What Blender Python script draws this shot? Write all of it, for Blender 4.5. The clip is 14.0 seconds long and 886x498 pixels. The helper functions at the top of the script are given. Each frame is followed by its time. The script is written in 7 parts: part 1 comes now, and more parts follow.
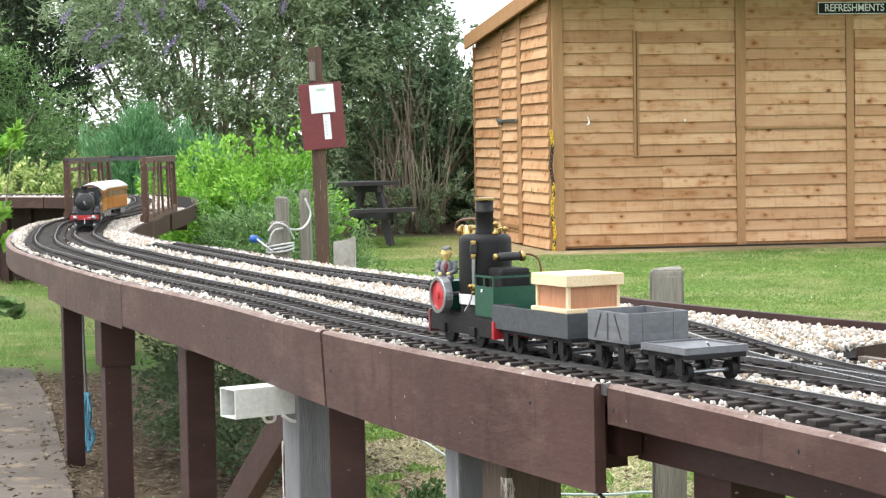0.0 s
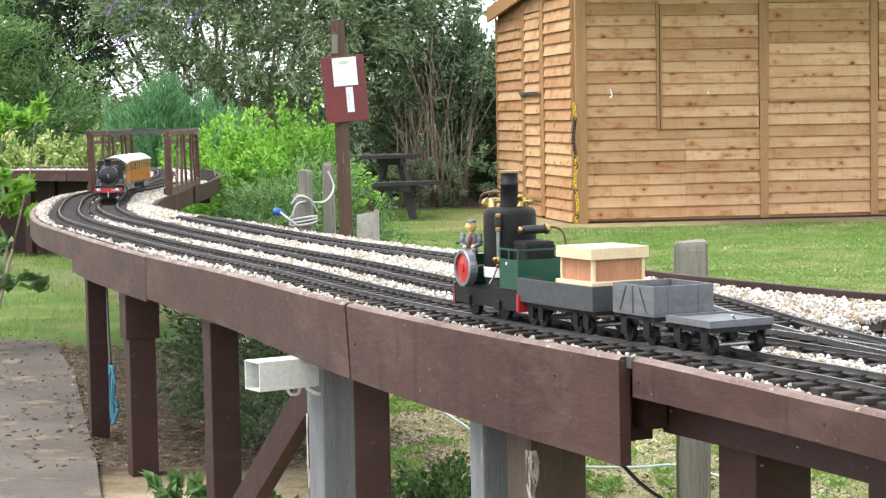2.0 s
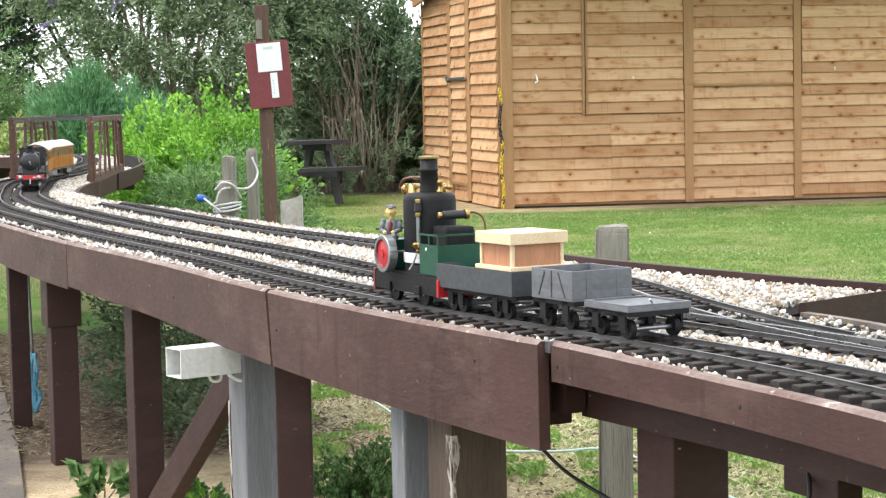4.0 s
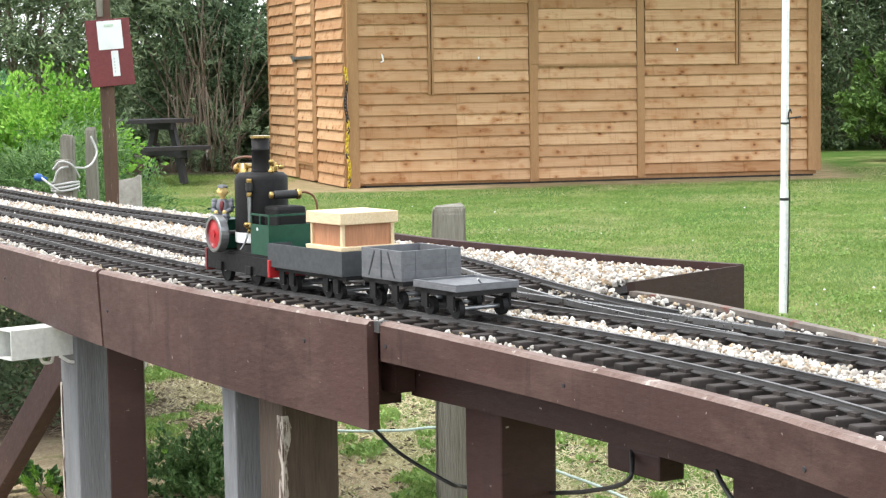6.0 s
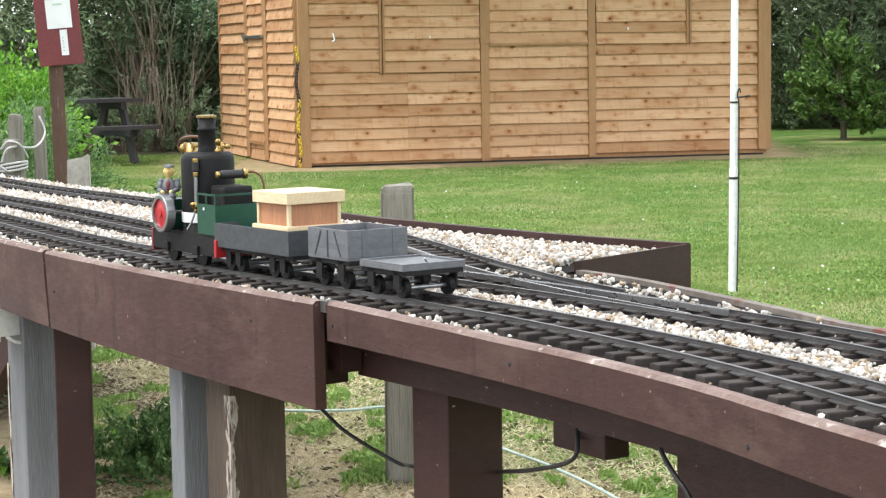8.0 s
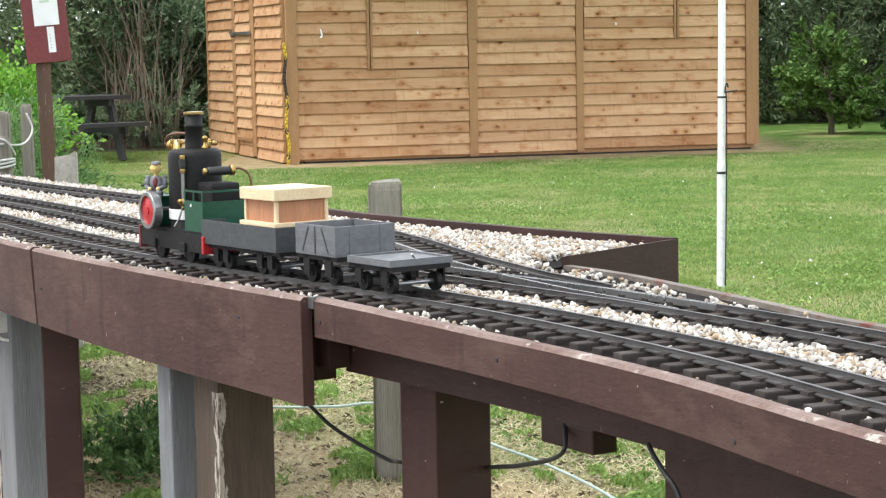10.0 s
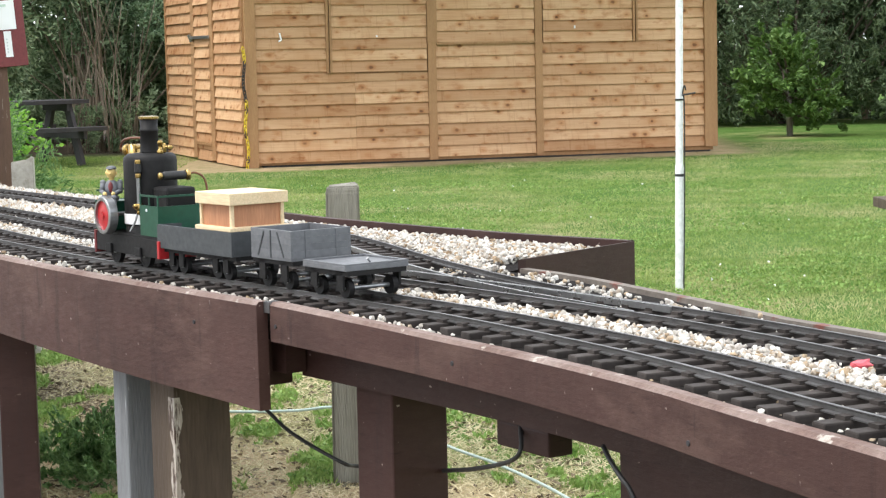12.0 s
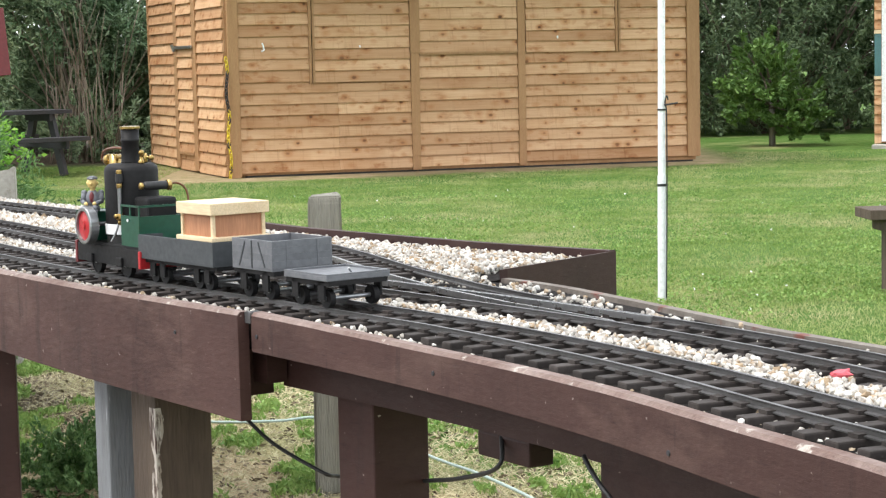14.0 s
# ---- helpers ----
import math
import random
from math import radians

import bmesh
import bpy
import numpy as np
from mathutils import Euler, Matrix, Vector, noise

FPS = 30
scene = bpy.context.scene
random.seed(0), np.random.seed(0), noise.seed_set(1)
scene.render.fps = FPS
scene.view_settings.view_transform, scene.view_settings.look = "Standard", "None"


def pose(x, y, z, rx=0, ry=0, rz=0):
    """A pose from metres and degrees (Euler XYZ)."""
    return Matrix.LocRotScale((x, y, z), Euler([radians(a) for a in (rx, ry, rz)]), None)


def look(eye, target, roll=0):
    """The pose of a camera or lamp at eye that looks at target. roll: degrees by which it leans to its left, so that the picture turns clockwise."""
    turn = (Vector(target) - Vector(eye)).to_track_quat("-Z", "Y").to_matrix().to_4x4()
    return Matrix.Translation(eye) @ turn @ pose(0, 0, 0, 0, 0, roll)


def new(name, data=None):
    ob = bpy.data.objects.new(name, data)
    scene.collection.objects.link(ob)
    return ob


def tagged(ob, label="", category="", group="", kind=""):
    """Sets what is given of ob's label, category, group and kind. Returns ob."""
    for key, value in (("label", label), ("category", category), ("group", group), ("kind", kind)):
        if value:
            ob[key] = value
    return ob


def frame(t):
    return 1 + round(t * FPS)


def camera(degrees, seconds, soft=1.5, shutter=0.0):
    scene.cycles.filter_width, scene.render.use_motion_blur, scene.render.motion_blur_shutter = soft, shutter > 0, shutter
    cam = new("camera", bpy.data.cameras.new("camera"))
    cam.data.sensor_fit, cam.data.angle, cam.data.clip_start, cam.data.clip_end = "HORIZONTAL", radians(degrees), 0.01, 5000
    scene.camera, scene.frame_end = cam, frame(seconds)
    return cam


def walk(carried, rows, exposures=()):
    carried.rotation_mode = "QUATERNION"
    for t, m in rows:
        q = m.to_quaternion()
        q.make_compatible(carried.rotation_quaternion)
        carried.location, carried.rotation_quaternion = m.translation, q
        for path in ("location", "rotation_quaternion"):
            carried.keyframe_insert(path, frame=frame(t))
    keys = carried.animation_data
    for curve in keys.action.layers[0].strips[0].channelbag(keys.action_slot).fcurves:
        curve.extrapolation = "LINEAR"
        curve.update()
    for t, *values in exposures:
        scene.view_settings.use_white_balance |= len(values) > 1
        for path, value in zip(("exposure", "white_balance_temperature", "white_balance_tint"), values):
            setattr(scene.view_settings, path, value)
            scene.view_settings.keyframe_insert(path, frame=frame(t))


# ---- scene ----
# ---- camera: carried in front of the body, turning to the right ----
LENS, REACH, EYE = 25.08, 0.4522, 1.2
# seconds, turn to the left, pitch, roll (degrees)
ROWS = [
    (0.0, 8.737, -3.099, -0.982),
    (0.5, 8.133, -3.300, -0.965),
    (1.0, 7.705, -3.573, -1.006),
    (1.5, 8.984, -3.712, -1.246),
    (2.0, 9.385, -3.866, -1.014),
    (2.2, 9.348, -3.933, -1.018),
    (4.3, 6.757, -4.374, -1.087),
    (4.5, 6.349, -4.412, -1.006),
    (5.0, 5.208, -4.579, -0.716),
    (5.5, 4.046, -4.802, -0.595),
    (6.0, 2.983, -4.989, -0.881),
    (6.5, 2.126, -5.146, -0.814),
    (7.0, 1.542, -5.340, -0.848),
    (7.2, 1.642, -5.405, -0.858),
    (9.5, 1.442, -5.746, -1.030),
    (10.0, 1.305, -5.731, -1.076),
    (10.5, 1.116, -5.692, -1.096),
    (11.0, 0.829, -5.625, -1.246),
    (11.5, 0.529, -5.613, -1.249),
    (12.0, 0.175, -5.656, -1.240),
    (12.5, -0.064, -5.714, -1.184),
    (13.0, -0.249, -5.716, -1.139),
    (13.5, -0.291, -5.594, -1.206),
    (14.0, -0.309, -5.380, -1.227),
]


def stand(turn, pitch, roll):
    a, b = radians(turn), radians(pitch)
    eye = Vector((-math.sin(a) * REACH, math.cos(a) * REACH - REACH, EYE))
    ahead = Vector((-math.sin(a) * math.cos(b), math.cos(a) * math.cos(b), math.sin(b)))
    return look(eye, eye + ahead, roll)


cam = camera(LENS, 14.0, soft=1.25)
walk(cam, [(t, stand(a, b, c)) for t, a, b, c in ROWS], exposures=[(0.0, 0.96), (5.0, 0.93), (9.0, 0.80), (14.0, 0.78)])

# ---- world and sun: a bright, thinly overcast day ----
world = bpy.data.worlds.new("sky")
scene.world = world
world.use_nodes = True
wn = world.node_tree.nodes
wn.clear()
sky = wn.new("ShaderNodeTexSky")
sky.sky_type, sky.sun_disc = "NISHITA", False
sky.sun_elevation, sky.sun_rotation = radians(61), radians(256)
sky.dust_density, sky.air_density = 4.0, 1.0
cloud = wn.new("ShaderNodeMix")
cloud.data_type = "RGBA"
cloud.inputs["Factor"].default_value = 0.75
cloud.inputs["B"].default_value = (9.0, 9.3, 9.6, 1)
bg = wn.new("ShaderNodeBackground")
bg.inputs["Strength"].default_value = 0.15
wo = wn.new("ShaderNodeOutputWorld")
world.node_tree.links.new(sky.outputs[0], cloud.inputs["A"])
world.node_tree.links.new(cloud.outputs["Result"], bg.inputs[0])
world.node_tree.links.new(bg.outputs[0], wo.inputs[0])

sun = new("sun", bpy.data.lights.new("sun", "SUN"))
sun.data.energy, sun.data.angle, sun.data.color = 1.5, radians(16), (1.0, 0.97, 0.93)
SUN_FROM = Vector((math.sin(radians(256)) * math.cos(radians(61)), math.cos(radians(256)) * math.cos(radians(61)), math.sin(radians(61))))
sun.matrix_world = look(SUN_FROM * 50, (0, 0, 0))


# ---- materials ----
def nodes(name):
    m = bpy.data.materials.new(name)
    m.use_nodes = True
    t = m.node_tree
    b = t.nodes["Principled BSDF"]
    return m, t, b


def mixed(t, fac, a, b, blend="MIX"):
    n = t.nodes.new("ShaderNodeMix")
    n.data_type, n.blend_type = "RGBA", blend
    for sock, v in (("Factor", fac), ("A", a), ("B", b)):
        if isinstance(v, (int, float)):
            n.inputs[sock].default_value = v
        elif isinstance(v, tuple):
            n.inputs[sock].default_value = (*v, 1)
        else:
            t.links.new(v, n.inputs[sock])
    return n.outputs["Result"]


def ramp(t, src, lo, hi):
    n = t.nodes.new("ShaderNodeMapRange")
    n.inputs["From Min"].default_value, n.inputs["From Max"].default_value = lo, hi
    t.links.new(src, n.inputs["Value"])
    return n.outputs["Result"]


def coords(t, stretch=(1, 1, 1), shift=False, world_space=False):
    c = t.nodes.new("ShaderNodeTexCoord")
    if world_space:
        g = t.nodes.new("ShaderNodeNewGeometry")
        src = g.outputs["Position"]
    else:
        src = c.outputs["Object"]
    m = t.nodes.new("ShaderNodeMapping")
    m.inputs["Scale"].default_value = stretch
    t.links.new(src, m.inputs["Vector"])
    if shift:
        o = t.nodes.new("ShaderNodeObjectInfo")
        k = t.nodes.new("ShaderNodeMath")
        k.operation = "MULTIPLY"
        k.inputs[1].default_value = 53.7
        t.links.new(o.outputs["Random"], k.inputs[0])
        v = t.nodes.new("ShaderNodeCombineXYZ")
        for i in range(3):
            t.links.new(k.outputs[0], v.inputs[i])
        t.links.new(v.outputs[0], m.inputs["Location"])
    return m.outputs[0]


def noisy(t, vec, scale, detail=4, rough=0.6):
    n = t.nodes.new("ShaderNodeTexNoise")
    n.inputs["Scale"].default_value, n.inputs["Detail"].default_value, n.inputs["Roughness"].default_value = scale, detail, rough
    t.links.new(vec, n.inputs["Vector"])
    return n.outputs["Fac"]


def bumped(t, b, src, strength, dist):
    n = t.nodes.new("ShaderNodeBump")
    n.inputs["Strength"].default_value, n.inputs["Distance"].default_value = strength, dist
    t.links.new(src, n.inputs["Height"])
    t.links.new(n.outputs[0], b.inputs["Normal"])


def surface(name, base, other, scale=8.0, fine=60.0, rough=0.7, metal=0.0, bump=0.3, dist=0.003, stretch=(1, 1, 1), worn=None, worn_at=0.62, shift=True, gloss=0.5, vary=0.0, flecks=None):
    m, t, b = nodes(name)
    vec = coords(t, stretch, shift)
    big, small = noisy(t, vec, scale), noisy(t, vec, fine, 3)
    col = mixed(t, ramp(t, big, 0.3, 0.7), base, other)
    col = mixed(t, ramp(t, small, 0.25, 0.75), col, mixed(t, 1.0, col, (0.72, 0.72, 0.72), "MULTIPLY"))
    if worn:
        w = noisy(t, vec, scale * 2.3, 6, 0.7)
        col = mixed(t, ramp(t, w, worn_at, worn_at + 0.08), col, worn)
    if flecks:
        tint, size, at = flecks
        f = noisy(t, coords(t, (1, 1, 1), True), size, 3, 0.55)
        col = mixed(t, ramp(t, f, at, at + 0.05), col, tint)
    if vary:
        o = t.nodes.new("ShaderNodeObjectInfo")
        col = mixed(t, ramp(t, o.outputs["Random"], -0.2, 1.2), col, mixed(t, 1.0, col, (1 - vary,) * 3, "MULTIPLY"))
    t.links.new(col, b.inputs["Base Color"])
    r = t.nodes.new("ShaderNodeMapRange")
    r.inputs["To Min"].default_value, r.inputs["To Max"].default_value = max(rough - 0.12, 0.02), min(rough + 0.12, 1)
    t.links.new(small, r.inputs["Value"])
    t.links.new(r.outputs[0], b.inputs["Roughness"])
    b.inputs["Metallic"].default_value = metal
    b.inputs["Specular IOR Level"].default_value = gloss
    bumped(t, b, small, bump, dist)
    return m


def cladding(name, pale, tan, knot):
    """Sawn softwood boards along x, with grain, knots and a shade of their own."""
    m, t, b = nodes(name)
    vec = coords(t, (1, 1, 1), True)
    grain_vec = coords(t, (1.2, 1, 26), True)
    grain = noisy(t, grain_vec, 2.2, 5, 0.65)
    patch = noisy(t, vec, 1.7, 3)
    o = t.nodes.new("ShaderNodeObjectInfo")
    col = mixed(t, ramp(t, o.outputs["Random"], -0.1, 1.1), pale, tan)
    col = mixed(t, ramp(t, patch, 0.45, 0.72), col, mixed(t, 1.0, col, (0.84, 0.75, 0.66), "MULTIPLY"))
    col = mixed(t, ramp(t, grain, 0.35, 0.75), col, mixed(t, 1.0, col, (0.84, 0.77, 0.69), "MULTIPLY"))
    kv = coords(t, (0.85, 1, 1.25), True)
    v = t.nodes.new("ShaderNodeTexVoronoi")
    v.inputs["Scale"].default_value = 8.5
    t.links.new(kv, v.inputs["Vector"])
    wob = t.nodes.new("ShaderNodeMath")
    wob.operation = "MULTIPLY_ADD"
    wob.inputs[1].default_value = 0.21
    t.links.new(noisy(t, vec, 22, 3), wob.inputs[0])
    t.links.new(v.outputs["Distance"], wob.inputs[2])
    # each knot has a size of its own, many none at all
    sc = t.nodes.new("ShaderNodeSeparateColor")
    t.links.new(v.outputs["Color"], sc.inputs[0])
    size = t.nodes.new("ShaderNodeMapRange")
    size.inputs["From Min"].default_value, size.inputs["From Max"].default_value = 0.1, 1.0
    size.inputs["To Min"].default_value, size.inputs["To Max"].default_value = 0.08, 0.37
    t.links.new(sc.outputs[0], size.inputs["Value"])
    rel = t.nodes.new("ShaderNodeMath")
    rel.operation = "DIVIDE"
    t.links.new(wob.outputs[0], rel.inputs[0])
    t.links.new(size.outputs[0], rel.inputs[1])
    stain = mixed(t, ramp(t, sc.outputs[1], 0.2, 0.8), knot, (0.20, 0.088, 0.038))
    col = mixed(t, ramp(t, rel.outputs[0], 2.0, 0.8), col, mixed(t, 1.0, col, (0.82, 0.66, 0.52), "MULTIPLY"))
    col = mixed(t, ramp(t, rel.outputs[0], 1.0, 0.62), col, stain)
    # broad rusty smears
    smear = noisy(t, coords(t, (1.4, 1, 3.5), True), 2.6, 4, 0.65)
    col = mixed(t, ramp(t, smear, 0.56, 0.72), col, mixed(t, 1.0, col, (0.68, 0.52, 0.40), "MULTIPLY"))
    runs = noisy(t, coords(t, (7, 1, 0.5), True), 2.4, 4, 0.7)
    col = mixed(t, ramp(t, runs, 0.56, 0.75), col, mixed(t, 1.0, col, (0.74, 0.66, 0.58), "MULTIPLY"))
    t.links.new(col, b.inputs["Base Color"])
    b.inputs["Roughness"].default_value = 0.78
    b.inputs["Specular IOR Level"].default_value = 0.25
    bumped(t, b, grain, 0.35, 0.004)
    return m


def leafy(name, dark, light, gloss=0.35, thin=0.25):
    m, t, b = nodes(name)
    g = t.nodes.new("ShaderNodeNewGeometry")
    col = mixed(t, g.outputs["Random Per Island"], dark, light)
    vec = coords(t, (1, 1, 1))
    col = mixed(t, ramp(t, noisy(t, vec, 1.1, 3), 0.35, 0.7), col, mixed(t, 1.0, col, (0.62, 0.68, 0.6), "MULTIPLY"))
    t.links.new(col, b.inputs["Base Color"])
    b.inputs["Roughness"].default_value = 0.55
    b.inputs["Specular IOR Level"].default_value = gloss
    tr = t.nodes.new("ShaderNodeBsdfTranslucent")
    t.links.new(col, tr.inputs["Color"])
    mx = t.nodes.new("ShaderNodeMixShader")
    mx.inputs[0].default_value = thin
    t.links.new(b.outputs[0], mx.inputs[1])
    t.links.new(tr.outputs[0], mx.inputs[2])
    t.links.new(mx.outputs[0], t.nodes["Material Output"].inputs[0])
    return m


def turf(name, deep, fresh, straw):
    """Blades whose colour drifts from green to straw over the lawn, patch by patch."""
    m, t, b = nodes(name)
    g = t.nodes.new("ShaderNodeNewGeometry")
    vec = coords(t, (1, 1, 1), False, True)
    col = mixed(t, g.outputs["Random Per Island"], deep, fresh)
    col = mixed(t, ramp(t, noisy(t, vec, 3.4, 4, 0.65), 0.40, 0.64), mixed(t, 1.0, col, (0.58, 0.72, 0.5), "MULTIPLY"), col)
    col = mixed(t, ramp(t, noisy(t, vec, 0.62, 5, 0.7), 0.47, 0.68), col, straw)
    t.links.new(col, b.inputs["Base Color"])
    b.inputs["Roughness"].default_value = 0.6
    b.inputs["Specular IOR Level"].default_value = 0.2
    tr = t.nodes.new("ShaderNodeBsdfTranslucent")
    t.links.new(col, tr.inputs["Color"])
    mx = t.nodes.new("ShaderNodeMixShader")
    mx.inputs[0].default_value = 0.3
    t.links.new(b.outputs[0], mx.inputs[1])
    t.links.new(tr.outputs[0], mx.inputs[2])
    t.links.new(mx.outputs[0], t.nodes["Material Output"].inputs[0])
    return m


def painted_timber(name, lit_share=1.0):
    """Old brown fence paint: dusty smears, dark runs, bare scuffs and pale nicks, in a shaded or lit tone."""
    m, t, b = nodes(name)
    vec = coords(t, (1, 1, 1), True)
    o = t.nodes.new("ShaderNodeObjectInfo")
    col = mixed(t, ramp(t, noisy(t, vec, 2.6, 5, 0.65), 0.3, 0.7), (0.046 + 0.040 * lit_share, 0.0195 + 0.0235 * lit_share, 0.0165 + 0.0195 * lit_share), (0.028 + 0.020 * lit_share, 0.0115 + 0.0115 * lit_share, 0.0095 + 0.0095 * lit_share))
    col = mixed(t, ramp(t, noisy(t, coords(t, (1, 1, 2.6), True), 3.6, 6, 0.7), 0.50, 0.70), col, (0.05 + 0.075 * lit_share, 0.023 + 0.051 * lit_share, 0.020 + 0.040 * lit_share))
    col = mixed(t, ramp(t, noisy(t, coords(t, (7, 7, 0.9), True), 3.0, 5, 0.7), 0.57, 0.72), col, (0.036, 0.018, 0.016))
    col = mixed(t, ramp(t, noisy(t, coords(t, (1, 1, 9), True), 16, 4, 0.75), 0.60, 0.74), col, mixed(t, 1.0, col, (0.55, 0.5, 0.5), "MULTIPLY"))
    col = mixed(t, ramp(t, noisy(t, vec, 9, 6, 0.75), 0.68, 0.74), col, (0.20, 0.135, 0.11))
    col = mixed(t, ramp(t, noisy(t, vec, 75, 3, 0.55), 0.715, 0.76), col, (0.36, 0.30, 0.27))
    col = mixed(t, ramp(t, o.outputs["Random"], -0.2, 1.2), col, mixed(t, 1.0, col, (0.74, 0.72, 0.72), "MULTIPLY"))
    t.links.new(col, b.inputs["Base Color"])
    small = noisy(t, coords(t, (1, 1, 3), True), 34, 5, 0.7)
    r = t.nodes.new("ShaderNodeMapRange")
    r.inputs["To Min"].default_value, r.inputs["To Max"].default_value = 0.42, 0.72
    t.links.new(small, r.inputs["Value"])
    t.links.new(r.outputs[0], b.inputs["Roughness"])
    b.inputs["Specular IOR Level"].default_value = 0.3
    bumped(t, b, small, 0.3, 0.003)
    return m


def ground_mat():
    m, t, b = nodes("lawn_soil")
    vec = coords(t, (1, 1, 1), False, True)
    lawn = mixed(t, ramp(t, noisy(t, vec, 1.3, 5), 0.35, 0.68), (0.085, 0.175, 0.034), (0.15, 0.225, 0.062))
    lawn = mixed(t, ramp(t, noisy(t, vec, 26, 4, 0.7), 0.3, 0.72), mixed(t, 1.0, lawn, (0.45, 0.52, 0.42), "MULTIPLY"), lawn)
    lawn = mixed(t, ramp(t, noisy(t, vec, 0.55, 4, 0.7), 0.55, 0.72), lawn, (0.34, 0.33, 0.15))
    dry = mixed(t, ramp(t, noisy(t, vec, 9, 5, 0.7), 0.35, 0.65), (0.70, 0.58, 0.40), (0.50, 0.39, 0.25))
    dry = mixed(t, ramp(t, noisy(t, vec, 70, 3, 0.7), 0.35, 0.7), dry, mixed(t, 1.0, dry, (0.62, 0.58, 0.52), "MULTIPLY"))
    dry = mixed(t, ramp(t, noisy(t, vec, 33, 3, 0.6), 0.66, 0.72), dry, (0.14, 0.10, 0.07))
    dry = mixed(t, ramp(t, noisy(t, vec, 3.4, 5, 0.65), 0.57, 0.70), dry, (0.24, 0.28, 0.10))
    soil = mixed(t, ramp(t, noisy(t, vec, 14, 6, 0.75), 0.35, 0.7), (0.060, 0.045, 0.033), (0.17, 0.132, 0.096))
    sep = t.nodes.new("ShaderNodeSeparateXYZ")
    t.links.new(vec, sep.inputs[0])

    def math_(op, a, c):
        n = t.nodes.new("ShaderNodeMath")
        n.operation = op
        for i, v in enumerate((a, c)):
            if isinstance(v, (int, float)):
                n.inputs[i].default_value = v
            else:
                t.links.new(v, n.inputs[i])
        return n.outputs[0]

    # a strip of dry turf and earth follows the viaduct: distance from the line x = 2.2 - 0.62 y
    d = math_("ADD", math_("MULTIPLY", sep.outputs[1], 0.53), math_("MULTIPLY", sep.outputs[0], 0.85))
    d = math_("ADD", d, math_("MULTIPLY", noisy(t, vec, 1.1, 4), 0.9))
    col = mixed(t, math_("MULTIPLY", ramp(t, d, 3.75, 3.15), ramp(t, sep.outputs[1], 2.3, 3.4)), lawn, dry)
    e = math_("ADD", math_("SUBTRACT", sep.outputs[1], math_("MULTIPLY", sep.outputs[0], 0.75)), math_("MULTIPLY", noisy(t, vec, 2.0, 4), 0.8))
    near_soil = math_("MULTIPLY", ramp(t, e, 7.9, 8.5), ramp(t, d, 3.7, 3.2))
    col = mixed(t, near_soil, col, soil)
    far_left = math_("MULTIPLY", ramp(t, sep.outputs[1], 9.7, 10.6), ramp(t, sep.outputs[1], 30.0, 14.0))
    col = mixed(t, math_("MULTIPLY", far_left, ramp(t, d, 3.7, 3.2)), col, lawn)
    # bare earth along the foot of the hut and under the trees
    foot = math_("SUBTRACT", math_("SUBTRACT", sep.outputs[1], math_("MULTIPLY", sep.outputs[0], 0.287)), math_("MULTIPLY", noisy(t, vec, 1.6, 3), 0.9))
    on = math_("MULTIPLY", ramp(t, foot, 20.5, 20.95), ramp(t, sep.outputs[0], 3.7, 3.2))
    on = math_("MULTIPLY", on, ramp(t, sep.outputs[0], -4.2, -3.0))
    col = mixed(t, on, col, mixed(t, ramp(t, noisy(t, vec, 5, 4), 0.35, 0.65), (0.40, 0.30, 0.19), (0.24, 0.21, 0.10)))
    far = math_("MULTIPLY", ramp(t, sep.outputs[1], 24.3, 25.5), ramp(t, sep.outputs[0], 1.0, -1.0))
    col = mixed(t, far, col, soil)
    t.links.new(col, b.inputs["Base Color"])
    b.inputs["Roughness"].default_value = 0.95
    b.inputs["Specular IOR Level"].default_value = 0.1
    bumped(t, b, noisy(t, vec, 45, 5, 0.7), 0.8, 0.02)
    return m


